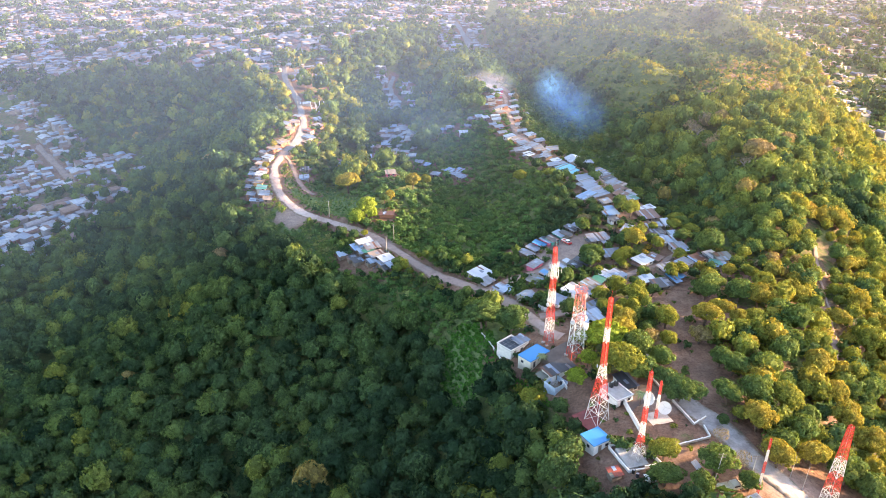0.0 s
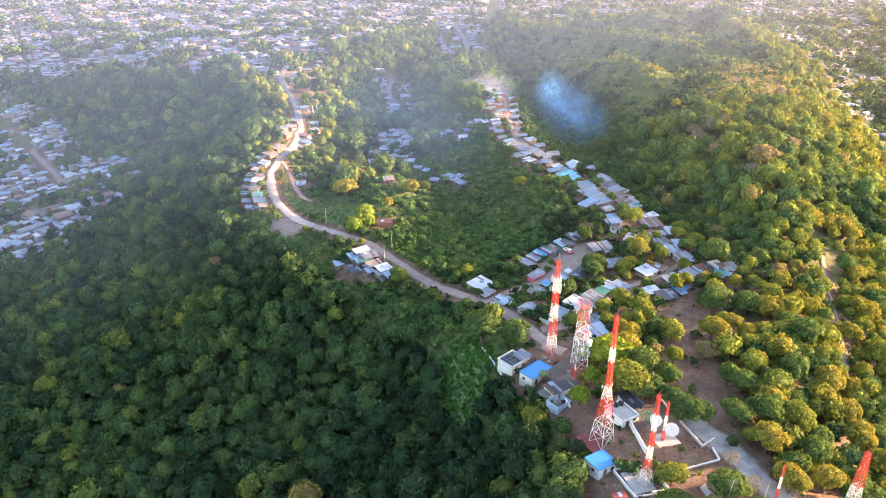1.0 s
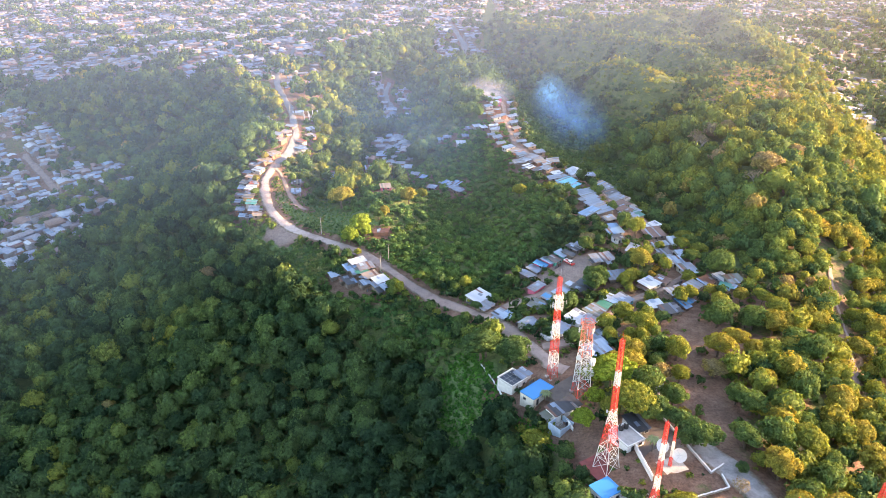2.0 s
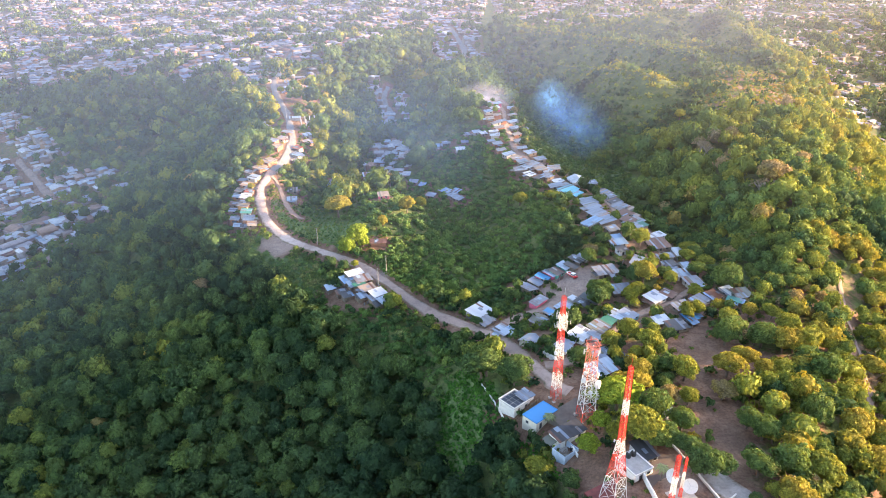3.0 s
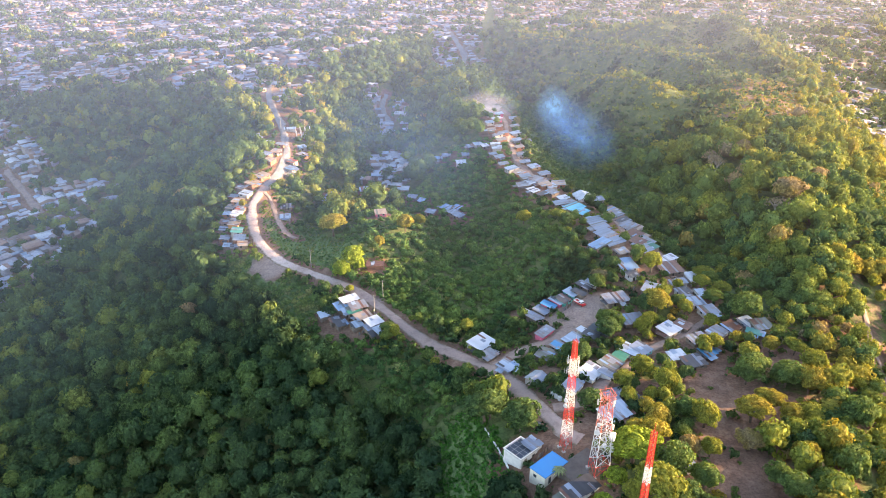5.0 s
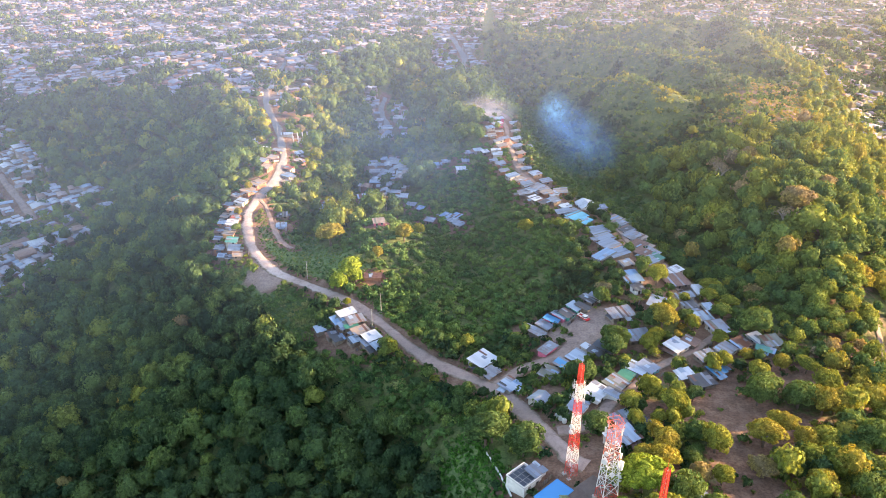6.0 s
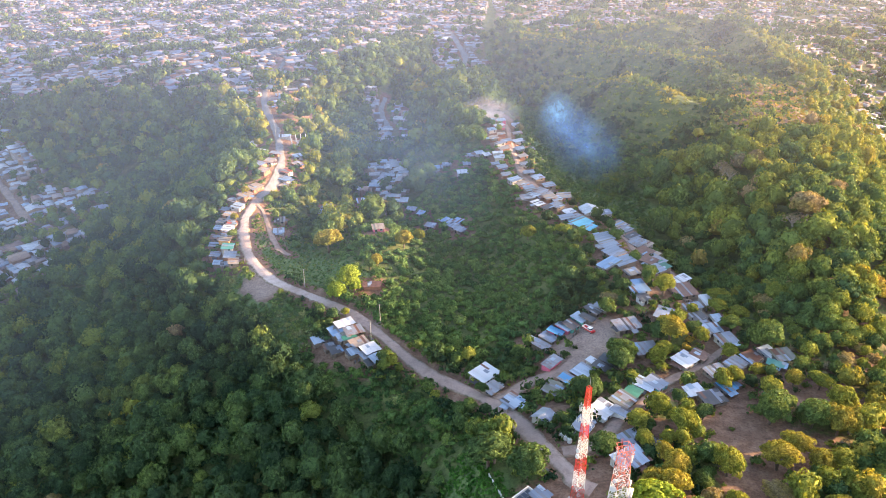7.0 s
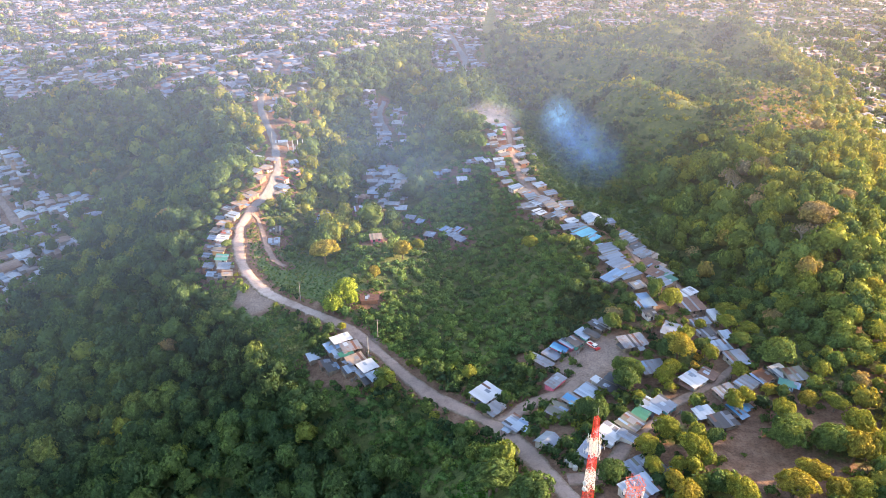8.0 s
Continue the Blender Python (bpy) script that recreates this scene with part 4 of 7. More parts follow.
    keep = shrubby(x, y) & free(x, y, radius * 0.5)
    wood("scrub_gully", "low green scrub on the side of the gully", x[keep], y[keep], radius[keep], np.clip(rng.normal(0.42, 0.08, len(x)) + 0.1 * waves(x, y, 40, 5), 0.1, 0.75)[keep], low, 24, 0.3)
    x, y = scatter(90, 335, 470, 935, 4.8, 13)
    rng = np.random.default_rng(62)
    clump = waves(x, y, 26, 9) + 0.5 * waves(x, y, 11, 10) > 0.32
    radius = (1.1 + 2.4 * rng.uniform(0, 1, len(x)) ** 3) * (1 + 0.25 * waves(x, y, 50, 4)) * np.where(clump, 1.75, 0.85)
    keep = shrubby(x, y) & free(x, y, radius * 0.5) & ((rounds(x, y, DRY) < 0.1) | (rng.uniform(0, 1, len(x)) < 0.45))
    # Lit crests and shaded hollows put into the scrub tint, beside dry crest grass.
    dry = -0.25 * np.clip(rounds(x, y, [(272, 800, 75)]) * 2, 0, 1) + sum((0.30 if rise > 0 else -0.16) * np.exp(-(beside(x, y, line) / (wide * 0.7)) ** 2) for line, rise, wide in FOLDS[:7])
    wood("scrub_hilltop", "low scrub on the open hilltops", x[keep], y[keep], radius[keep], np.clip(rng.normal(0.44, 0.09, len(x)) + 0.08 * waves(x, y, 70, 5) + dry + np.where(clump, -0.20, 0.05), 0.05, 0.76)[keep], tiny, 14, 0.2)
    x, y = scatter(-110, 150, 85, 480, 3.4, 15)
    rng = np.random.default_rng(63)
    radius = rng.uniform(0.6, 2.3, len(x)) * (0.8 + 0.35 * waves(x, y, 14, 2))
    close = np.full(len(x), 1e9)
    for hx, hy, hr in YARDS:
        close = np.minimum(close, np.hypot(x - hx, y - hy) - hr * 0.85)
    keep = ~shrubby(x, y) & (close > 0.5) & (radius > 0.35) & (rng.uniform(0, 1, len(x)) < np.where(close < 14, 0.62, 0.15))
    for line, width in WAYS.values():
        keep &= away(x, y, line) > width / 2 + 0.5 + radius * 0.4
    keep &= (rounds(x, y, BARE + BARE_SOUTH) < 0.36) | (rng.uniform(0, 1, len(x)) < 0.16)
    wood("undergrowth", "bushes and weeds at the edges of yards and lanes", x[keep], y[keep], radius[keep], np.clip(rng.normal(0.42, 0.15, len(x)), 0.1, 0.85)[keep], low, 16, 0.3)
    x, y = scatter(-14, 44, 112, 216, 4.2, 27)
    rng = np.random.default_rng(67)
    radius = rng.uniform(1.4, 3.4, len(x))
    keep = inside(x, y, [(2, 142), (14, 128), (36, 112), (40, 124), (36, 142), (33, 158), (20, 156)]) & (rounds(x, y, BARE_SOUTH) < 0.2)
    for hx, hy, hr in YARDS + PLANTED:
        keep &= np.hypot(x - hx, y - hy) > hr * 0.8 + radius * 0.6
    wood("thicket", "bright green thicket below the mast compound", x[keep], y[keep], radius[keep], np.clip(rng.normal(0.45, 0.10, len(x)), 0.1, 0.72)[keep], middle, 28, 0.5)
    x, y = scatter(62, 150, 104, 262, 3.4, 81)
    rng = np.random.default_rng(82)
    radius = 0.7 + 1.9 * rng.uniform(0, 1, len(x)) ** 1.7
    soil = [(86, 210, 13), (82, 218, 10), (92, 206, 11), (77, 190, 9), (77, 172, 9), (74, 158, 7), (72, 146, 7), (114, 230, 9)]
    keep = (x > 68 + 0.10 * np.abs(y - 190)) & (rounds(x, y, soil) < 0.05) & free(x, y, radius * 0.3) & (rng.uniform(0, 1, len(x)) < 0.62 + 0.4 * waves(x, y, 18, 7))
    wood("orchard_scrub", "dry brown and olive bushes between the sunny trees", x[keep], y[keep], radius[keep], rng.choice([0.38, 0.48, 0.58, 0.66, 0.86, 0.94, 0.98], len(x))[keep], low, 83, 0.35)
    x, y = scatter(180, 290, 455, 625, 3.3, 29)
    rng = np.random.default_rng(68)
    radius = rng.uniform(0.6, 1.7, len(x))
    keep = (rounds(x, y, DRY) > -0.25) & (rng.uniform(0, 1, len(x)) < 0.6 + 0.3 * waves(x, y, 16, 12))
    wood("dry_scrub", "dry golden-brown scrub on the open hilltop", x[keep], y[keep], radius[keep], rng.choice([0.62, 0.74, 0.88, 0.90, 0.94], len(x))[keep], tiny, 30, 0.2)
    x, y = scatter(-110, 60, 185, 420, 3.6, 45)
    rng = np.random.default_rng(69)
    radius = rng.uniform(1.0, 2.3, len(x))
    near_road = away(x, y, WAYS["road"][0])
    keep = ~inside(x, y, VERGE) & (near_road > 5.5 + radius) & (near_road < 21) & (rounds(x, y, BARE + BARE_SOUTH) < 0.1) & ~inside(x, y, GRASS) & ~inside(x, y, BEND) & ~inside(x, y, COMPOUND)
    for line, width in WAYS.values():
        keep &= away(x, y, line) > width / 2 + radius * 0.8
    for hx, hy, hr in YARDS:
        keep &= np.hypot(x - hx, y - hy) > hr + radius * 0.7
    wood("roadside_bushes", "low green bushes on the banks of the dirt road", x[keep], y[keep], radius[keep], np.clip(rng.normal(0.32, 0.14, len(x)), 0.0, 0.8)[keep], low, 46, 0.3, BLADES)
    tuft = [crown(s, 3, 9, 0.36, flat=0.6) for s in range(90, 94)]
    for name, label, x0, x1, y0, y1, seed in (("grass_slope", "tall bright grass on the slope beside the masts", -6, 40, 118, 226, 41), ("verge_grass", "tall grass and weeds along the dirt road", -110, 66, 185, 460, 42)):
        x, y = scatter(x0, x1, y0, y1, 1.6 if name == "grass_slope" else 1.9, seed)
        rng = np.random.default_rng(seed)
        if name == "grass_slope":
            keep = inside(x, y, GRASS) | inside(x, y, [(20, 176), (30, 168), (33, 156), (27, 160)])
        else:
            near_road = away(x, y, WAYS["road"][0])
            keep = ((near_road < 5.0 + 5.5 * rng.uniform(0, 1, len(x))) & (rng.uniform(0, 1, len(x)) < 0.75)) | inside(x, y, BEND)
        keep &= rounds(x, y, BARE + BARE_SOUTH) < 0.3
        for line, width in WAYS.values():
            keep &= away(x, y, line) > width / 2 + 0.3
        for hx, hy, hr in YARDS:
            keep &= np.hypot(x - hx, y - hy) > hr * 0.95
        x, y = x[keep], y[keep]
        lush = name == "grass_slope"
        wood(name, label, x, y, rng.uniform(0.6, 1.2, len(x)) if lush else rng.uniform(0.35, 0.85, len(x)), np.clip(rng.normal(0.5 if lush else 0.66, 0.18, len(x)), 0.05, 1.0), tuft, seed, 0.25, LUSH if lush else BLADES)
    # trees between the far houses
    x, y = scatter(-760, 800, 560, 1500, 9.4, 17)
    rng = np.random.default_rng(64)
    town = inside(x, y, TOWN_WEST) | inside(x, y, TOWN_EAST)
    keep = town & (rng.uniform(0, 1, len(x)) < np.where(waves(x, y, 105, 21) + 0.35 * waves(x, y, 24, 23) > 0.36, 0.95, 0.07) + 0.30 * ((x > 300) & (y < 1100))) & (np.abs(x) < 0.64 * (y + 75) + 40) & ((y < 1120) | (rng.uniform(0, 1, len(x)) < 0.6))
    wood("town_trees", "trees between the houses of the far town", x[keep], y[keep], (rng.uniform(2.6, 4.8, len(x)) + 2.2 * np.clip(waves(x, y, 105, 21), 0, 1))[keep], np.clip(rng.normal(0.24, 0.16, len(x)) + 0.45 * (rng.uniform(0, 1, len(x)) < 0.06), 0.02, 0.8)[keep], tiny, 18)
    x, y = scatter(-420, 70, 300, 1000, 8.0, 19)
    rng = np.random.default_rng(65)
    keep = (inside(x, y, TOWN_VALLEY) | inside(x, y, SLOT) | inside(x, y, SLOT_LOW) | inside(x, y, SLOT_FAR)) & (rng.uniform(0, 1, len(x)) < np.where(x < -150, np.clip(0.15 + 1.5 * waves(x, y, 55, 22), 0.08, 0.9), 0.22))
    for line, width in WAYS.values():
        keep &= away(x, y, line) > width / 2 + 2.5
    wood("valley_trees", "trees between the houses in the valleys", x[keep], y[keep], rng.uniform(2.2, 4.5, len(x))[keep], np.clip(rng.normal(0.35, 0.14, len(x)), 0.05, 0.8)[keep], far, 20)


# ---------------------------------------------------------------- houses
YARDS = [(62.0, 206.2, 2.2)]


def roof_sheets(roof, material, x0, x1, y0, y1, za, zb, rng, wide=0.9, patched=0.0):
    """Corrugated sheets side by side, from height za at y0 to zb at y1, each a little askew."""
    n = max(2, round((x1 - x0) / wide))
    step = (x1 - x0) / n
    for k in range(n):
        lift, slip = 0.008 * (k % 2), rng.uniform(-0.16, 0.16)
        cut = rng.random() < 0.3
        spans = [(y0 + slip, (y0 + y1) / 2 + 0.15), ((y0 + y1) / 2, y1 + slip * 0.5)] if cut else [(y0 + slip, y1 + slip * 0.5)]
        for j, (a, b) in enumerate(spans):
            ha, hb = (za + (zb - za) * (v - y0) / (y1 - y0) for v in (a, b))
            bm = bmesh.new()
            v = box(bm, x0 + k * step, x0 + (k + 1) * step + 0.04, a, b, 0, 0.014)
            for q in v:
                q.co.z += (ha if abs(q.co.y - a) < 1e-3 else hb) + lift + j * 0.015
            part("sheet", bm, ROOFS[rng.choice(("rusty", "zinc", "blue_zinc", "rust", "mossy", "rusty", "dark"))] if rng.random() < patched else material, roof)


def rafters(house, w, lines):
    """The boarding that carries the sheets: the part that the sheets belong to."""
    bm = bmesh.new()
    rows = [[bm.verts.new((sx * (w / 2 + 0.2), y, z - low)) for y, z in lines] for sx in (-1, 1) for low in (0.0, 0.06)]
    n = len(lines)
    for k in range(n - 1):
        for a, b in ((0, 2), (3, 1), (1, 0), (2, 3)):
            bm.faces.new((rows[a][k], rows[b][k], rows[b][k + 1], rows[a][k + 1]))
    bm.faces.new((rows[0][0], rows[1][0], rows[3][0], rows[2][0]))
    bm.faces.new((rows[2][-1], rows[3][-1], rows[1][-1], rows[0][-1]))
    return part("roof", bm, TIMBER, house)


def shell(bm, w, d, h, rise, low=-2.2, thick=0.16):
    """Four walls with thickness, the back ones higher by rise."""
    rings = []
    for s in (0, thick):
        for z in (low, None):
            rings.append([bm.verts.new((x * (w / 2 - s), y * (d / 2 - s), low if z is not None else h + (rise if y > 0 else 0))) for x, y in ((-1, -1), (1, -1), (1, 1), (-1, 1))])
    ob, ot, ib, it = rings
    for i in range(4):
        j = (i + 1) % 4
        bm.faces.new((ob[i], ob[j], ot[j], ot[i]))
        bm.faces.new((ib[j], ib[i], it[i], it[j]))
        bm.faces.new((ot[i], ot[j], it[j], it[i]))


def opening(parent, name, label, x, z, w, h, face, d, width, material, trim):
    """A door or a window with its frame, on one face of a house (0 front, 1 right, 2 left)."""
    m = [pose(x, -d / 2, z), pose(width / 2, x, z, rz=90), pose(-width / 2, x, z, rz=-90)][face]
    bm = bmesh.new()
    for a, b, c, e in ((-w / 2 - 0.09, -w / 2, 0, h), (w / 2, w / 2 + 0.09, 0, h), (-w / 2 - 0.09, w / 2 + 0.09, h, h + 0.1)) + (() if name == "door" else ((-w / 2 - 0.09, w / 2 + 0.09, -0.1, 0),)):
        box(bm, a, b, -0.06, -0.004, c, e, m)
    outer = part(name, bm, trim, parent, label)
    bm = bmesh.new()
    box(bm, -w / 2, w / 2, -0.03, -0.003, 0.0, h, m)
    part("leaf" if name == "door" else "pane", bm, material, outer)


def lean_to(house, side, w, d, h, rng):
    """A low sheet roof on posts, against one side of a house (0: its front)."""
    run, deep = rng.uniform(1.8, min(4.2, d * 0.8)), rng.uniform(1.3, 2.6)
    tall = min(h - 0.12, rng.uniform(1.65, 2.0))
    at = rng.uniform(-0.2, 0.2) * d
    m = pose(at, -d / 2 - 0.05, 0) if side == 0 else pose(side * (w / 2 + 0.05), at, 0, rz=90 * side)
    bm = bmesh.new()
    for px in (-run / 2, run / 2):
        beam(bm, m @ Vector((px, -deep + 0.1, -1.0)), m @ Vector((px, -deep + 0.1, tall - 0.28)), 0.11)
        beam(bm, m @ Vector((px, 0, tall - 0.06)), m @ Vector((px, -deep + 0.1, tall - 0.3)), 0.09)
    beam(bm, m @ Vector((-run / 2, -deep + 0.1, tall - 0.3)), m @ Vector((run / 2, -deep + 0.1, tall - 0.3)), 0.09)
    shelter = part("lean_to", bm, TIMBER, house, "lean-to shelter on wooden posts")
    skin = ROOFS[rng.choice(("rusty", "zinc", "pale", "dark", "mossy", "blue_zinc", "rust"))]
    n = max(2, round(run / 0.9))
    for k in range(n):
        bm = bmesh.new()
        a, slip = -run / 2 - 0.15 + k * (run + 0.3) / n, rng.uniform(-0.2, 0.2)
        for q in box(bm, a, a + (run + 0.3) / n + 0.03, -deep - 0.15 + slip, 0.0, tall, tall + 0.035):
            q.co.z += q.co.y * 0.11 + 0.012 * (k % 2)
            q.co = m @ q.co
        part("sheet", bm, skin, shelter)


def hut(x, y, turn, w, d, h, roof, wall, style):
    """A small house: walls, sheet roof, door, windows."""
    rng = random.Random(len(YARDS) * 13 + 5)
    snug, low = (0.93, 0.8) if x < 62 and y < 200 else (0.78, 0.66)
    if x > 36 and y > 290:
        snug = 0.95 if y < 425 else 0.84     # the rows along the ridge stand wall to wall
    w, d, h = w * snug, d * snug, max(1.7, h * low)
    reach = max(w, d) * 0.5
    base = ground(x, y)
    YARDS.append((x, y, reach + 0.5))
    turn += rng.uniform(-4, 4) if x < 36 or y < 200 else rng.uniform(-9, 9)
    if x > 36 and y > 290:
        turn += rng.uniform(-13, 13)
        w, d = w * rng.uniform(0.75, 1.08), d * rng.uniform(0.75, 1.08)
    noun = "house" if wall in ("white", "cream", "plaster") and w > 6 else "shack"
    house = root(noun, pose(x, y, base, rz=turn), "%s %s %s under a %s roof" % ("low" if h < 2.7 else "small", WALL_WORDS[wall], noun, ROOF_WORDS[roof]), "house", "houses of the hill village")
    rise = {"shed": d * 0.10, "gable": 0.0, "flat": 0.0}[style]
    bm = bmesh.new()
    shell(bm, w, d, h, rise)
    if style == "gable":
        for s in (-1, 1):
            v = [bm.verts.new(p) for p in ((s * w / 2, -d / 2, h), (s * w / 2, d / 2, h), (s * w / 2, 0, h + d * 0.2))]
            bm.faces.new(v)
    part("wall", bm, WALLS[wall], house)
    o = 0.42
    skin = ROOFS[roof]
    if style == "shed":
        k = rise / d
        cover = rafters(house, w, [(-d / 2 - o * 0.8, h + 0.012 - o * k), (0, h + 0.012 + rise / 2), (d / 2 + o * 0.8, h + 0.012 + rise + o * k)])
        roof_sheets(cover, skin, -w / 2 - o, w / 2 + o, -d / 2 - o, d / 2 + o, h + 0.03 - o * k, h + 0.03 + rise + o * k, rng, patched=0.03 if roof in ("white", "bright_blue") else 0.2)
        for _ in range(rng.choice((0, 1, 1, 2))):
            cx, cy, long = rng.uniform(-w * 0.35, w * 0.3), rng.uniform(-d * 0.3, d * 0.2), rng.uniform(1.2, 2.4)
            z = h + 0.075 + rise * (cy + d / 2) / d
            bm = bmesh.new()
            for q in box(bm, cx, cx + rng.uniform(0.8, 1.9), cy, cy + long, z, z + 0.014):
                q.co.z += (q.co.y - cy) * k
            part("sheet", bm, ROOFS[rng.choice(("rusty", "zinc", "pale"))], cover)
    elif style == "gable":
        cover = rafters(house, w, [(-d / 2 - o * 0.8, h + 0.012 - o * 0.4), (0, h + 0.012 + d * 0.2), (d / 2 + o * 0.8, h + 0.012 - o * 0.4)])
        roof_sheets(cover, skin, -w / 2 - o, w / 2 + o, -d / 2 - o, 0.05, h + 0.03 - o * 0.4, h + 0.03 + d * 0.2, rng)
        roof_sheets(cover, skin, -w / 2 - o, w / 2 + o, -0.05, d / 2 + o, h + 0.04 + d * 0.2, h + 0.04 - o * 0.4, rng)
    else:
        bm = bmesh.new()
        box(bm, -w / 2 - 0.1, w / 2 + 0.1, -d / 2 - 0.1, d / 2 + 0.1, h + 0.003, h + 0.18)
        cover = part("roof", bm, CONCRETE if roof == "solar" else skin, house)
        if roof == "solar":
            for i in range(4):
                for j in range(3):
                    bm = bmesh.new()
                    box(bm, -w / 2 + 0.4 + i * w * 0.22, -w / 2 + 0.2 + (i + 1) * w * 0.22, -d / 2 + 0.5 + j * d * 0.29, -d / 2 + 0.3 + (j + 1) * d * 0.29, h + 0.19, h + 0.27)
                    part("panel", bm, skin, cover)
    if style == "flat":
        bm = bmesh.new()
        for a, b, c, e in ((-w / 2 - 0.13, w / 2 + 0.13, -d / 2 - 0.13, -d / 2 + 0.06), (-w / 2 - 0.13, w / 2 + 0.13, d / 2 - 0.06, d / 2 + 0.13), (-w / 2 - 0.13, -w / 2 + 0.06, -d / 2 + 0.06, d / 2 - 0.06), (w / 2 - 0.06, w / 2 + 0.13, -d / 2 + 0.06, d / 2 - 0.06)):
            box(bm, a, b, c, e, h + 0.182, h + (0.26 if roof == "bright_blue" else 0.5))
        part("parapet", bm, skin if roof == "bright_blue" else WALLS[wall], house)
    if style == "shed" and w > 4.4:
        for side in rng.sample((-1, 1, 0), rng.choice((0, 1, 1, 2))):
            lean_to(house, side, w, d, h, rng)
    if min(w, d) > 3.5:
        trim = TIMBER if wall in ("board", "brick") else CONCRETE
        opening(house, "door", "", rng.uniform(-w * 0.3, -w * 0.05), 0.05, 0.9, min(2.0, h - 0.4), 0, d, w, rng.choice((TIMBER, DARK, DARK)), trim)
        opening(house, "window", "", w * 0.26, 0.95, 1.0, 0.85, 0, d, w, GLASS, trim)
        for side in (1, 2):
            if rng.random() < 0.7:
                opening(house, "window", "", rng.uniform(-d * 0.25, d * 0.25), 0.95, 0.9, 0.8, side, d, w, GLASS, trim)
    if rng.random() < 0.55 and 180 < y < 470:
        fence(x, y, turn, w, d, rng)
    return house


def fence(x, y, turn, w, d, rng):
    """A crooked fence of old boards before a house's yard."""
    a = math.radians(turn + rng.choice((0, 90, 180)))
    gap = max(w, d) / 2 + rng.uniform(1.6, 2.8)
    mx, my = x + gap * math.sin(a), y - gap * math.cos(a)
    n = rng.randint(7, 12)
    yard = root("fence", pose(mx, my, ground(mx, my), rz=math.degrees(a)), "crooked fence of weathered grey boards beside a shack", "fence", "board fences of the village")
    for k in range(n):
        u = (k - n / 2) * 0.42
        px, py = mx + u * math.cos(a), my + u * math.sin(a)
        bm = bmesh.new()
        box(bm, -0.17, 0.17, -0.03, 0.03, -0.4, rng.uniform(0.9, 1.5))
        board = part("board", bm, rng.choice((TIMBER, TIMBER, OLD_BOARD, ROOFS["rusty"])), yard)
        board.matrix_basis = pose(u, 0, ground(px, py) - ground(mx, my), 0, rng.uniform(-6, 6), rng.uniform(-8, 8))
    bm = bmesh.new()
    for z in (0.35, 0.85):
        beam(bm, (-n * 0.21, 0.06, z + ground(mx - n * 0.21 * math.cos(a), my - n * 0.21 * math.sin(a)) - ground(mx, my)), (n * 0.21, 0.06, z + ground(mx + n * 0.21 * math.cos(a), my + n * 0.21 * math.sin(a)) - ground(mx, my)), 0.06)
    part("rail", bm, TIMBER, yard)


OLD_BOARD = surface("old_board", (0.14, 0.105, 0.08), 0.9, 2.0)


def unfinished(x, y, turn):
    """A bare concrete shell: floor, half-built walls and columns with no roof."""
    frame_house = root("unfinished_house", pose(x, y, ground(x, y), rz=turn), "unfinished concrete house with bare white columns", "house")
    YARDS.append((x, y, 6.5))
    bm = bmesh.new()
    box(bm, -5, 5, -4, 4, -2.5, 0.3)
    part("floor_slab", bm, CONCRETE, frame_house)
    bm = bmesh.new()
    shell(bm, 9.4, 7.4, 1.6, 0.0, 0.303, 0.2)
    part("wall", bm, WALLS["plaster"], frame_house)
    for i in range(4):
        for j in range(2):
            bm = bmesh.new()
            cx, cy = -4.7 + i * 3.13, -3.7 + j * 7.4
            box(bm, cx - 0.24, cx + 0.24, cy - 0.24, cy + 0.24, 0.305, 5.2)
            part("column", bm, WALLS["white"], frame_house)


# round the road fork
hut(17.9, 253.3, 48, 10, 8, 3.2, "white", "plaster", "shed")
hut(19.6, 243.5, 48, 7, 5, 2.6, "rusty", "board", "shed")
hut(25.0, 233.4, 48, 7, 6, 2.8, "pale", "plaster", "shed")
hut(32.7, 222.4, 48, 6.5, 6, 2.7, "zinc", "plaster", "gable")
hut(37.6, 237.4, 48, 7, 6, 2.8, "mossy", "board", "shed")
hut(43.0, 242.4, 48, 5, 6, 2.8, "blue", "board", "shed")
hut(48.4, 246.2, 48, 8, 6, 2.8, "pale", "plaster", "shed")
hut(53.5, 249.6, 48, 3, 8, 2.9, "white", "plaster", "shed")
hut(55.2, 247.0, 48, 4, 8, 2.6, "dark", "board", "shed")
hut(58.4, 250.4, 48, 5, 8.5, 2.7, "solar", "board", "shed")
# round the dirt yard
hut(41.2, 270.6, 48, 4.6, 6.5, 2.6, "zinc", "board", "shed")
hut(38.2, 266.8, 48, 4.4, 7, 2.4, "rusty", "board", "shed")
hut(44.4, 273.6, 48, 4.6, 6.5, 2.8, "blue", "pink", "shed")
hut(47.4, 275.4, 48, 3.6, 6.5, 2.9, "pale", "pink", "shed")
hut(50.0, 276.1, 48, 5.5, 6, 2.8, "dark", "green", "shed")
hut(53.7, 279.8, 48, 5.5, 6, 2.9, "pale", "green", "shed")
hut(56.4, 279.2, 48, 3.2, 6.4, 2.7, "dark", "board", "shed")
hut(59.4, 284.2, 48, 4.5, 7, 2.7, "dark", "board", "shed")
hut(62.6, 285.4, 48, 3.5, 6, 2.5, "zinc", "plaster", "shed")
hut(35.5, 272.0, 48, 2.5, 2.5, 2.2, "white", "board", "shed")
hut(40.1, 255.2, 40, 9, 4, 2.3, "rusty", "pink", "shed")
hut(68.4, 271.6, 14, 11, 7.5, 2.9, "rusty", "board", "shed")
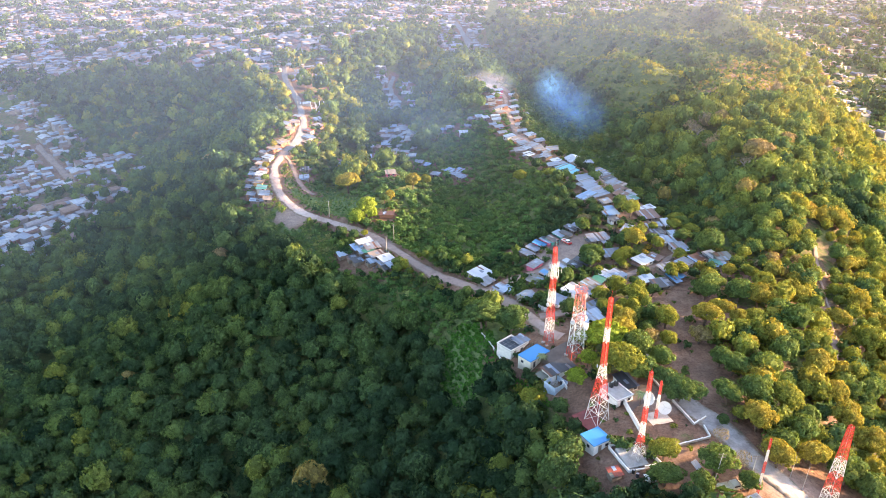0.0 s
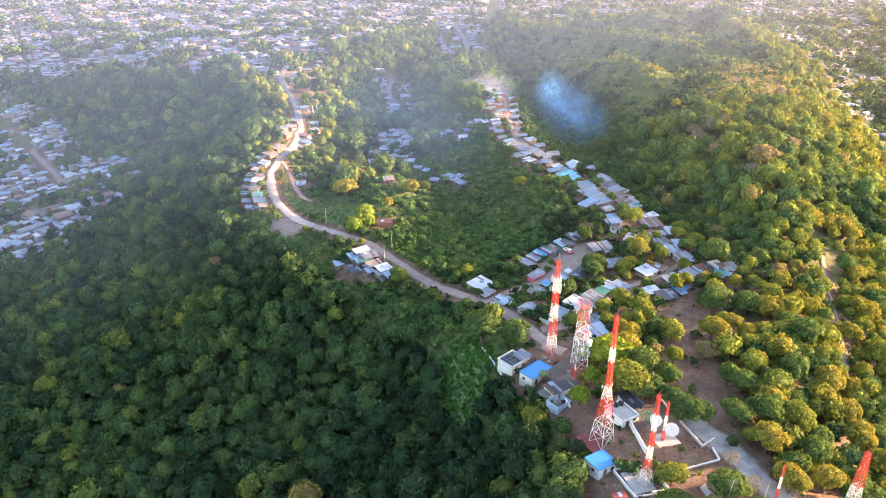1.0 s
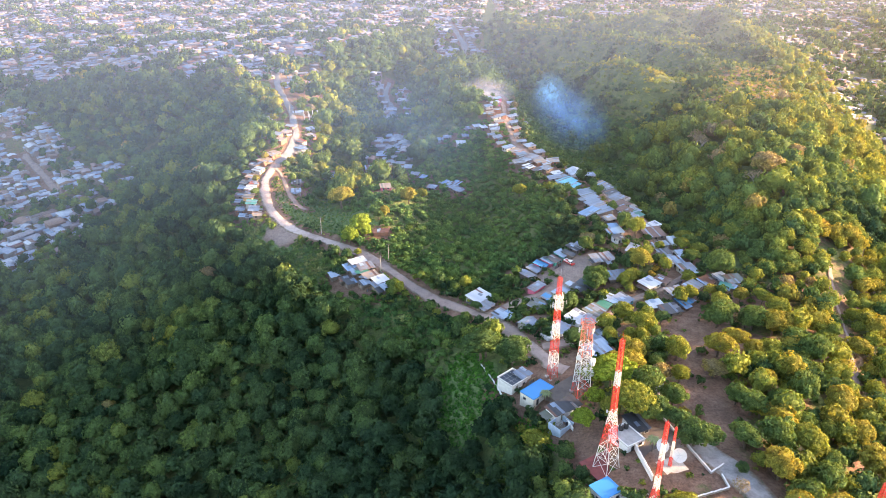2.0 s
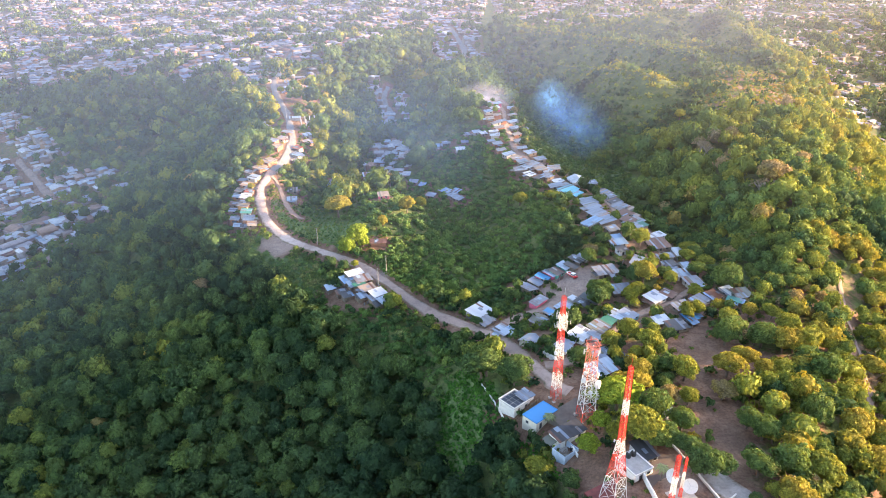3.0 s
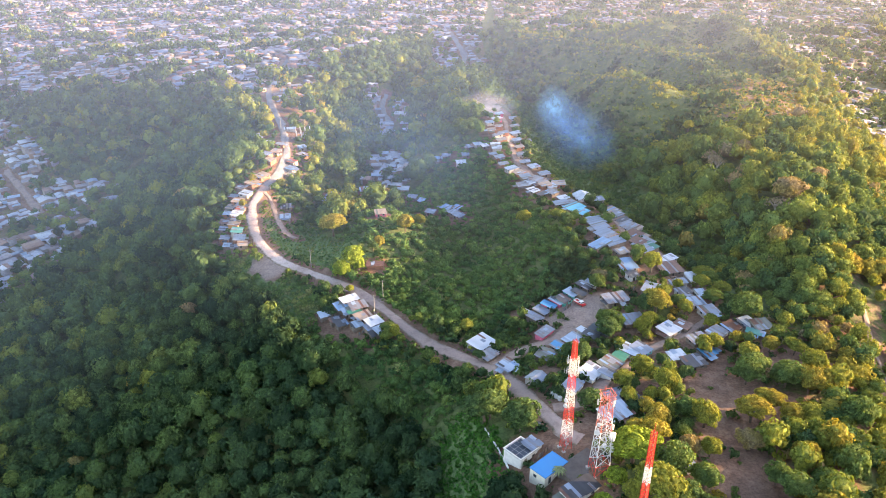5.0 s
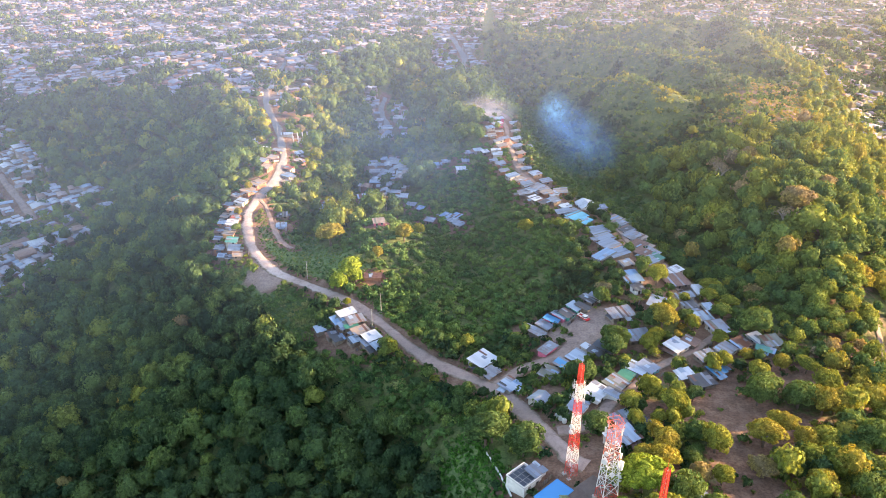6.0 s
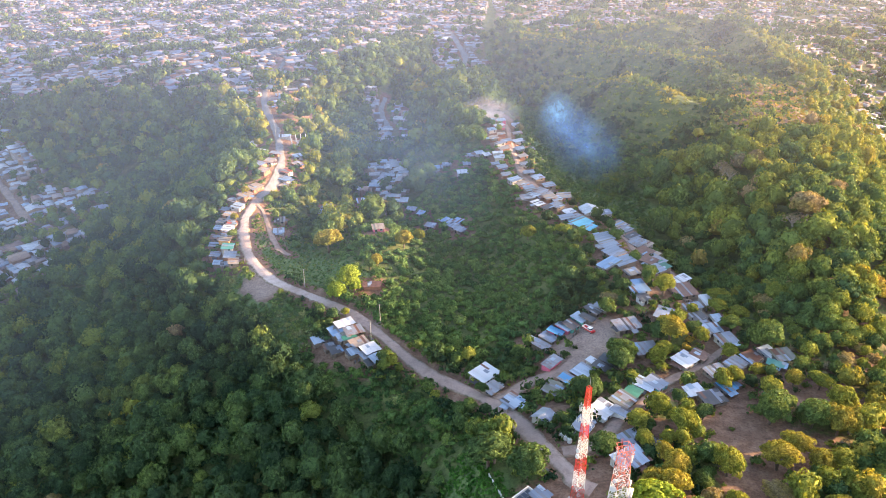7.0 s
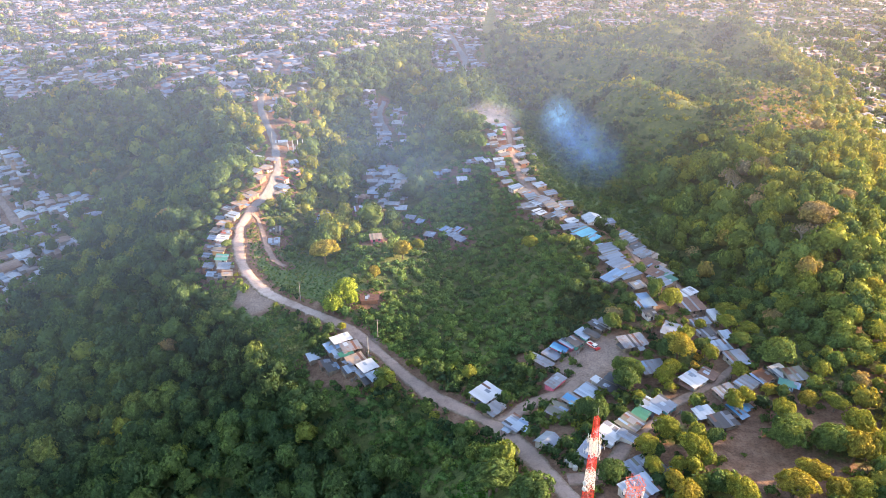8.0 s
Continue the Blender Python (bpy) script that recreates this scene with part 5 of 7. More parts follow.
hut(71.0, 256.7, 20, 10, 7, 2.7, "rusty", "board", "shed")
hut(81.6, 249.2, 38, 8.5, 7, 3.0, "white", "plaster", "shed")
hut(87.3, 251.9, 38, 5.5, 6, 2.7, "rust", "board", "shed")
# along the lower lane
hut(56.4, 227.0, 48, 8, 7, 2.8, "mossy", "board", "shed")
hut(60.7, 231.7, 48, 5, 5, 2.7, "green", "brick", "shed")
hut(65.1, 235.3, 48, 6, 7, 2.8, "pale", "brick", "shed")
hut(68.6, 236.3, 48, 6, 7, 2.8, "zinc", "teal", "shed")
hut(49.4, 222.4, 48, 8.5, 7, 3.2, "white", "white", "shed")
hut(42.6, 215.6, 48, 7.5, 5.5, 2.8, "zinc", "white", "shed")
hut(54.2, 221.4, 48, 4, 5.5, 2.7, "zinc", "white", "shed")
hut(53.6, 208.0, 30, 7.5, 6, 2.6, "zinc", "board", "shed")
hut(57.7, 206.2, 30, 6, 5, 2.3, "dark", "board", "shed")
hut(51.4, 199.0, 30, 9, 6, 2.8, "pale", "plaster", "shed")
hut(89.1, 233.6, 30, 6.5, 5.5, 2.8, "blue", "board", "shed")
hut(78.8, 231.8, 25, 6.5, 5, 2.5, "white", "board", "shed")
hut(82.8, 227.7, 25, 8.5, 6.5, 2.5, "dark", "board", "shed")
# along the east edge
hut(89.3, 242.8, 33, 8, 5.5, 2.5, "rusty", "board", "shed")
hut(97.0, 246.3, 33, 8, 6, 2.6, "rusty", "plaster", "shed")
hut(103.4, 249.6, 33, 7.5, 6, 2.7, "rust", "plaster", "shed")
hut(109.4, 251.8, 25, 6, 6.5, 2.8, "white", "plaster", "shed")
hut(113.3, 249.8, 5, 8, 7, 2.8, "mossy", "concrete", "shed")
hut(109.5, 245.2, -30, 7, 3, 1.9, "teal_roof", "board", "shed")
hut(99.0, 260.6, 25, 7.5, 6.5, 2.9, "zinc", "plaster", "shed")
hut(96.6, 267.1, 20, 6.5, 6, 2.8, "pale", "plaster", "shed")
hut(101.1, 274.4, 20, 6, 5, 2.6, "pale", "board", "shed")
hut(104.4, 291.5, 20, 6, 8, 2.9, "white", "white", "shed")
hut(94.9, 282.6, 10, 8, 4, 2.3, "zinc", "concrete", "shed")
hut(94.3, 275.1, 15, 6, 5, 2.5, "dark", "concrete", "shed")
hut(82.9, 276.2, 60, 10, 7.5, 2.8, "zinc", "board", "shed")
hut(95.4, 295.3, 20, 8.5, 8, 2.9, "rust", "board", "shed")
hut(99.3, 309.0, 20, 7.5, 5, 2.8, "white", "plaster", "shed")
hut(77.9, 295.5, 20, 8, 8, 2.9, "blue_zinc", "plaster", "shed")
hut(78.4, 287.5, 15, 5, 5, 2.8, "dark", "white", "shed")
hut(78.9, 307.4, 20, 7, 4.5, 2.5, "tan", "board", "shed")
# west row of the ridge lane
hut(75.4, 343.7, -63, 7.5, 8.5, 2.8, "zinc", "board", "shed")
hut(76.2, 335.0, -63, 7, 8, 2.8, "zinc", "board", "shed")
hut(76.3, 326.6, -63, 8, 7.5, 2.7, "zinc", "board", "shed")
hut(71.8, 315.9, -63, 6, 9, 2.6, "blue_zinc", "board", "shed")
hut(77.8, 317.1, -63, 7, 8, 2.7, "zinc", "board", "shed")
# east row of the ridge lane
hut(89.7, 370.9, -63, 8, 6.5, 2.8, "tan", "brick", "shed")
hut(90.7, 364.2, -63, 6, 6.5, 2.8, "rusty", "brick", "shed")
hut(91.4, 355.4, -63, 7, 7, 2.8, "dark", "plaster", "shed")
hut(91.4, 346.2, -63, 7, 7, 2.8, "rusty", "plaster", "shed")
hut(94.3, 346.6, -63, 7, 6, 2.8, "tan", "plaster", "shed")
hut(91.1, 333.3, -63, 7, 7, 2.8, "rust", "board", "shed")
hut(94.3, 333.5, -63, 7, 6, 2.8, "tan", "board", "shed")
hut(89.1, 320.4, -63, 7, 6.5, 2.8, "rust", "board", "shed")
hut(93.1, 322.7, -63, 7, 6, 2.8, "rusty", "board", "shed")
hut(93.2, 317.0, -63, 6, 5.5, 2.7, "green", "board", "shed")
hut(89.8, 312.2, -63, 6, 5, 2.5, "zinc", "board", "shed")
# north end of the ridge lane
hut(78.3, 385.0, -60, 8.5, 9, 3.4, "white", "white", "gable")
hut(69.9, 364.8, -60, 7, 8, 2.8, "cyan", "board", "shed")
hut(72.5, 357.5, -60, 5, 7, 2.8, "cyan", "board", "shed")
hut(66.9, 379.5, -50, 5, 5, 2.6, "white", "board", "shed")
hut(80.7, 380.8, -60, 5, 5, 2.6, "zinc", "plaster", "shed")
hut(51.2, 407.4, -60, 7, 6, 2.7, "zinc", "board", "shed")
hut(53.2, 390.5, -60, 6, 5, 2.9, "white", "board", "shed")
hut(56.8, 402.7, -60, 7, 6, 2.7, "rusty", "board", "shed")
hut(59.9, 396.9, -60, 7, 6, 2.7, "tan", "brick", "shed")
hut(62.3, 387.1, -60, 6, 6, 2.6, "rusty", "board", "shed")
hut(47.9, 413.8, -65, 6, 6, 2.6, "tan", "brick", "shed")
hut(62.9, 394.6, -60, 5, 5, 2.6, "pale", "plaster", "shed")
hut(57.2, 385.7, -60, 5, 5, 2.4, "dark", "board", "shed")
hut(53.2, 400.5, -60, 5, 5, 2.5, "pale", "board", "shed")
# far end of the ridge lane
hut(39.7, 455.2, -80, 6, 7, 2.7, "pale", "plaster", "shed")
hut(43.3, 468.0, -80, 6, 7, 2.7, "tan", "brick", "shed")
hut(39.3, 462.2, -80, 5, 6, 2.7, "white", "plaster", "shed")
hut(45.9, 481.6, -80, 6, 7, 2.7, "zinc", "brick", "shed")
hut(41.9, 477.4, -80, 5, 7, 2.7, "rusty", "plaster", "shed")
hut(44.0, 494.3, -80, 6, 7, 2.7, "tan", "brick", "shed")
hut(44.0, 510.4, -80, 7, 7, 2.7, "white", "pink", "shed")
hut(57.1, 530.9, -80, 6, 7, 2.7, "pale", "plaster", "shed")
hut(55.5, 507.0, -80, 6, 7, 2.7, "tan", "brick", "shed")
hut(54.2, 488.6, -80, 6, 7, 2.7, "white", "plaster", "shed")
hut(53.3, 472.2, -80, 6, 7, 2.7, "zinc", "plaster", "shed")
hut(53.3, 457.7, -80, 6, 7, 2.7, "tan", "brick", "shed")
hut(53.3, 444.5, -80, 6, 7, 2.7, "rusty", "plaster", "shed")
hut(53.4, 430.1, -80, 6, 7, 2.7, "zinc", "board", "shed")
hut(39.9, 440.4, -80, 7, 6, 2.7, "zinc", "brick", "shed")
hut(41.3, 428.9, -80, 6, 6, 2.7, "rusty", "brick", "shed")
hut(36.8, 447.2, -80, 5, 5, 2.6, "zinc", "board", "shed")
hut(59.8, 500, -75, 6.5, 6.5, 2.7, "pale", "brick", "shed")
hut(60.2, 480, -75, 6.5, 6.5, 2.7, "zinc", "plaster", "shed")
hut(38.8, 487, -75, 6.5, 6.5, 2.7, "tan", "brick", "shed")
hut(38.6, 502, -75, 6.5, 6.5, 2.7, "pale", "plaster", "shed")
hut(46.5, 524, -75, 6.5, 6.5, 2.7, "pale", "pink", "shed")
hut(40.0, 520, -75, 6.5, 6.5, 2.7, "zinc", "plaster", "shed")
hut(45.0, 420.5, -75, 6.5, 6.5, 2.7, "pale", "plaster", "shed")
hut(49.0, 398.5, -75, 6.5, 6.5, 2.7, "rusty", "board", "shed")
hut(67.6, 399.5, -75, 6.5, 6.5, 2.7, "tan", "brick", "shed")
hut(61.8, 412, -75, 6.5, 6.5, 2.7, "zinc", "board", "shed")
hut(57.6, 423, -75, 6.5, 6.5, 2.7, "pale", "board", "shed")
hut(68.6, 372, -75, 6.5, 6.5, 2.7, "rusty", "board", "shed")
hut(86.4, 388, -75, 6.5, 6.5, 2.7, "zinc", "plaster", "shed")
hut(64.6, 372.5, -75, 6.5, 6.5, 2.7, "zinc", "board", "shed")
hut(5.0, 472.0, 10, 6, 5, 2.6, "blue_zinc", "board", "shed")
hut(10.0, 471.8, 10, 6, 5, 2.6, "zinc", "board", "shed")
hut(18.4, 451.5, 5, 7, 6, 3, "white", "plaster", "shed")
hut(21.4, 461.9, 5, 5, 5, 2.6, "zinc", "board", "shed")
hut(24.7, 470.9, 20, 6, 5, 2.6, "zinc", "board", "shed")
hut(29.2, 469.8, 20, 6, 5, 2.6, "pale", "plaster", "shed")
hut(33.0, 464.1, 20, 5, 5, 2.6, "white", "board", "shed")
hut(-14.1, 498.1, 0, 5, 4, 2.6, "white", "plaster", "shed")
hut(3.3, 469.1, 10, 5, 4, 2.4, "rusty", "board", "shed")
# down in the bowl
hut(8.4, 395.1, -45, 6, 6, 2.7, "blue_zinc", "board", "shed")
hut(11.5, 389.4, -45, 7, 6, 2.7, "zinc", "board", "shed")
hut(14.6, 384.1, -45, 6, 5, 2.6, "zinc", "board", "shed")
hut(-0.0, 392.1, -20, 6, 5, 2.6, "zinc", "board", "shed")
hut(-5.2, 408.2, -20, 5, 5, 2.6, "blue_zinc", "board", "shed")
hut(-10.0, 413.7, -20, 6, 5, 2.6, "zinc", "board", "shed")
hut(-37.6, 431.8, 15, 7, 6, 2.9, "pale", "plaster", "shed")
hut(-24.6, 371.2, 10, 6.5, 6, 2.9, "tan", "pink", "shed")
hut(-23.6, 316.3, 5, 8.5, 4, 2.3, "rust", "brick", "shed")
hut(-75.5, 393.5, 10, 6, 6, 2.7, "dark", "board", "shed")
hut(-73.5, 380.0, 10, 6, 5, 2.7, "pale", "plaster", "shed")
hut(-56.6, 425.0, -30, 5, 6, 2.7, "zinc", "board", "shed")
hut(-58.6, 418.0, -30, 5, 5, 2.6, "pale", "board", "shed")
hut(13.9, 393.2, -45, 5, 5, 2.5, "blue_zinc", "board", "shed")
# west side of the road bend
hut(-92.1, 417.6, 60, 9, 7, 2.9, "tan", "brick", "shed")
hut(-95.6, 409.4, 60, 8, 7, 2.8, "tan", "brick", "shed")
hut(-97.1, 399.2, 75, 7, 6, 2.7, "pale", "plaster", "shed")
hut(-99.7, 392.1, 80, 7, 6, 2.7, "tan", "brick", "shed")
hut(-97.2, 386.1, 85, 6, 5, 2.7, "rusty", "brick", "shed")
hut(-96.5, 375.9, 88, 7, 6, 2.7, "white", "plaster", "shed")
hut(-95.3, 365.7, 92, 8, 6, 2.8, "tan", "orange", "shed")
hut(-92.2, 357.3, 92, 7, 6, 2.7, "teal_roof", "plaster", "shed")
hut(-89.5, 350.1, 95, 8, 6, 2.7, "zinc", "brick", "shed")
hut(-86.8, 344.9, 100, 7, 5, 2.6, "tan", "board", "shed")
hut(-90.2, 344.3, 100, 5, 5, 2.5, "dark", "board", "shed")
hut(-100.6, 404.6, 70, 5, 5, 2.6, "rusty", "board", "shed")
hut(-102.8, 397.2, 78, 5, 4.5, 2.5, "zinc", "brick", "shed")
hut(-102.4, 386.6, 84, 6, 4.5, 2.5, "tan", "board", "shed")
hut(-102.0, 379.6, 88, 5, 5, 2.6, "pale", "brick", "shed")
hut(-101.6, 371.0, 90, 6, 5, 2.6, "rust", "board", "shed")
hut(-100.2, 363.4, 92, 5, 5, 2.5, "zinc", "board", "shed")
hut(-97.6, 354.4, 95, 6, 5, 2.5, "rusty", "brick", "shed")
hut(-94.8, 347.6, 98, 5, 4, 2.4, "pale", "board", "shed")
hut(-96.0, 381.4, 86, 5, 5, 2.6, "red_tile", "brick", "shed")
hut(-95.6, 370.8, 90, 4, 5, 2.5, "rust", "plaster", "shed")
hut(-80.2, 444.1, 70, 6, 6, 2.9, "red_tile", "plaster", "shed")
hut(-79.5, 435.8, 70, 6, 6, 2.7, "blue_zinc", "plaster", "shed")
hut(-79.0, 429.1, 60, 6, 5, 2.7, "tan", "brick", "shed")
hut(-90.6, 452.0, 75, 8, 6, 2.8, "tan", "plaster", "shed")
hut(-91.1, 436.1, 70, 8, 6, 2.7, "tan", "brick", "shed")
hut(-91.5, 471.8, 80, 6, 6, 2.7, "rusty", "brick", "shed")
hut(-76.9, 460.7, 60, 6, 6, 2.7, "tan", "brick", "shed")
# along the north road
hut(-139.8, 588.0, 20, 9, 6, 3, "pale", "plaster", "shed")
hut(-131.0, 584.2, 20, 8, 6, 3, "white", "cream", "shed")
hut(-109.5, 497.7, 80, 6, 6, 2.8, "pale", "plaster", "shed")
hut(-100.1, 475.1, 75, 8, 6, 2.8, "white", "plaster", "shed")
hut(-94.1, 442.9, 75, 7, 6, 2.8, "zinc", "brick", "shed")
hut(-108.6, 581.4, 20, 9, 6, 3, "tan", "orange", "shed")
hut(-115.1, 620.1, 15, 10, 7, 3.2, "tan", "brick", "shed")
hut(-98.6, 631.8, 15, 13, 4.5, 3, "zinc", "plaster", "shed")
hut(-92.0, 507.0, 10, 9, 4, 2.8, "pale", "plaster", "shed")
hut(-81.4, 582.6, 0, 6, 5, 2.8, "white", "plaster", "shed")
hut(-150.8, 641.2, 20, 9, 7, 3.2, "tan", "plaster", "shed")
hut(-146.2, 660.7, 20, 9, 7, 3.2, "zinc", "plaster", "shed")
hut(-128.7, 641.2, 20, 8, 7, 3.2, "pale", "plaster", "shed")
hut(-79.2, 474.4, 30, 6, 5, 2.8, "pale", "plaster", "shed")
hut(-129.6, 693.7, 15, 10, 7, 3.2, "bright_blue", "white", "shed")
hut(-94.1, 588.4, 20, 7, 6, 2.8, "rusty", "brick", "shed")
# by the roadside shacks
hut(-32.3, 291.3, 30, 8.5, 5, 2.8, "white", "board", "shed")
hut(-34.6, 287.4, 30, 7, 6.5, 2.8, "blue_zinc", "board", "shed")
hut(-32.2, 283.5, 30, 5, 5, 2.6, "pale", "board", "shed")
hut(-28.3, 285.9, 30, 8, 6, 2.7, "rusty", "board", "shed")
hut(-41.3, 284.3, 30, 5.5, 5, 2.6, "pale", "board", "shed")
hut(-36.6, 279.4, 30, 5, 4, 2.3, "dark", "board", "shed")
hut(-29.6, 282.1, 30, 6, 2.5, 2.9, "green", "board", "shed")
hut(-25.8, 278.2, 35, 7.5, 5.5, 2.7, "tan", "board", "shed")
hut(-27.8, 273.5, 35, 5, 4.5, 2.6, "pale", "board", "shed")
hut(-21.3, 273.1, 35, 7, 6, 2.8, "white", "board", "shed")
hut(-22.4, 270.2, 35, 5, 5, 2.6, "zinc", "board", "shed")
hut(-18.4, 267.4, 35, 5.5, 5, 2.6, "pale", "board", "shed")
hut(-20.6, 266.0, 35, 4, 4, 2.3, "dark", "board", "shed")
hut(-33.8, 276.1, 30, 5, 4, 2.2, "dark", "board", "shed")
# the mast compound
hut(23.9, 187.5, 38, 7, 6.5, 3.2, "solar", "white", "flat")
hut(30.0, 179.2, 38, 9.2, 5.4, 3.4, "bright_blue", "cream", "flat")
hut(40.1, 135.9, 28, 6, 5.4, 3.2, "bright_blue", "white", "flat")
hut(49.0, 153.3, 28, 6, 7.5, 2.6, "white_slab", "white", "flat")
hut(35.9, 169.4, 30, 9.8, 4.4, 3, "dark", "white", "shed")
hut(52.6, 158.0, 28, 4.2, 6.5, 2.6, "dark", "concrete", "shed")
hut(71.6, 113.6, 25, 4.5, 4.0, 2.4, "pale", "plaster", "shed")
hut(27.1, 189.0, 38, 4.2, 3.6, 2.6, "zinc", "white", "shed")
hut(61.1, 178.8, 20, 3, 2.4, 2.0, "pale", "plaster", "shed")
hut(63.8, 174.5, 20, 3.6, 2.8, 2.0, "rusty", "plaster", "shed")
hut(42.4, 124.5, 20, 2.8, 2.6, 2.2, "red_tile", "board", "shed")
unfinished(-82.6, 502.3, 15)

# ---------------------------------------------------------------- the towns below and far off
def town(name, label, x, y, turn, seed, big=1.0, roof=None):
    """Many small houses as one mesh: walls, and roofs with two slopes or flat tops."""
    rng = np.random.default_rng(seed)
    n = len(x)
    z = height(x, y)
    grand = 1 + rng.uniform(0.4, 1.1, n) * (rng.uniform(0, 1, n) < 0.10)
    w, d, h = rng.uniform(4.3, 8.0, n) * big * grand, rng.uniform(5.0, 10.5, n) * big * grand, rng.uniform(2.2, 3.0, n) * big ** 0.6 * np.where(rng.uniform(0, 1, n) < 0.18, 1.9, 1.0)
    pitch = np.where(rng.uniform(0, 1, n) < 0.75, rng.uniform(0.12, 0.3, n), 0.02)
    c, s = np.cos(turn), np.sin(turn)
    verts, quads, tris, slots_q, slots_t = [], [], [], [], []

    def put(px, py, pz):
        return np.stack([x + px * c - py * s, y + px * s + py * c, z + pz], -1)

    zero = np.zeros(n)
    o = 0.4
    ring = [put(sx * w / 2, sy * d / 2, zero - 2.0) for sx, sy in ((-1, -1), (1, -1), (1, 1), (-1, 1))] + [put(sx * w / 2, sy * d / 2, h) for sx, sy in ((-1, -1), (1, -1), (1, 1), (-1, 1))]
    ridge = [put(zero, -d / 2, h + pitch * w / 2), put(zero, d / 2, h + pitch * w / 2)]
    eave = [put(sx * (w / 2 + o), sy * (d / 2 + o), h + 0.08 - pitch * o) for sx, sy in ((-1, -1), (-1, 1), (1, -1), (1, 1))]
    top = [put(zero, -d / 2 - o, h + 0.08 + pitch * w / 2), put(zero, d / 2 + o, h + 0.08 + pitch * w / 2)]
    under = [q - np.array([0, 0, 0.12]) for q in eave + top]
    cols = np.stack(ring + ridge + eave + top + under, 1)
    m = cols.shape[1]
    base = np.arange(n)[:, None] * m
    q = [(0, 1, 5, 4), (1, 2, 6, 5), (2, 3, 7, 6), (3, 0, 4, 7), (10, 14, 15, 11), (14, 12, 13, 15), (10, 11, 17, 16), (13, 12, 18, 19)]
    t = [(4, 5, 8), (6, 7, 9)]
    q = (base[:, :, None] + np.array(q)[None]).reshape(-1, 4)
    t = (base[:, :, None] + np.array(t)[None]).reshape(-1, 3)
    mesh = raw_mesh(name, cols.reshape(-1, 3), q, t, [TOWN_WALL, roof or TOWN_ROOF], None, np.concatenate([np.tile([0] * 4 + [1] * 4, n), np.zeros(2 * n)]))
    tagged(part(name, mesh, None), label, "houses", kind="stuff")


def mottled(name, stops):
    n = Nodes(name, 0.75)
    island = n.add("ShaderNodeNewGeometry").outputs["Random Per Island"]
    n.colour(n.mix(1.0, n.ramp(island, stops), n.ramp(n.noise(0.6, 4.0), [(0.3, (0.75, 0.75, 0.75)), (0.7, (1.1, 1.1, 1.1))]), "MULTIPLY"))
    return n.mat


TOWN_ROOF = mottled("town_roofs", [(0.0, (0.112, 0.098, 0.098)), (0.12, (0.316, 0.156, 0.110)), (0.20, (0.335, 0.236, 0.186)), (0.30, (0.205, 0.236, 0.297)), (0.42, (0.139, 0.176, 0.250)), (0.54, (0.279, 0.301, 0.360)), (0.64, (0.176, 0.214, 0.284)),
                                   (0.74, (0.371, 0.391, 0.438)), (0.84, (0.213, 0.275, 0.395)), (0.93, (0.316, 0.294, 0.284)), (1.0, (0.465, 0.489, 0.547))])
TOWN_WALL = mottled("town_walls", [(0.0, (0.186, 0.093, 0.061)), (0.25, (0.178, 0.156, 0.140)), (0.5, (0.253, 0.241, 0.227)), (0.65, (0.297, 0.189, 0.114)), (0.8, (0.208, 0.235, 0.281)), (0.92, (0.311, 0.189, 0.193)), (1.0, (0.334, 0.344, 0.367))])


TIN_ROOF = mottled("tin_roofs", [(0.0, (0.14, 0.11, 0.10)), (0.15, (0.26, 0.17, 0.13)), (0.3, (0.24, 0.28, 0.34)), (0.5, (0.34, 0.38, 0.44)), (0.65, (0.18, 0.23, 0.31)), (0.8, (0.42, 0.45, 0.48)), (0.9, (0.22, 0.32, 0.44)), (1.0, (0.52, 0.54, 0.56))])


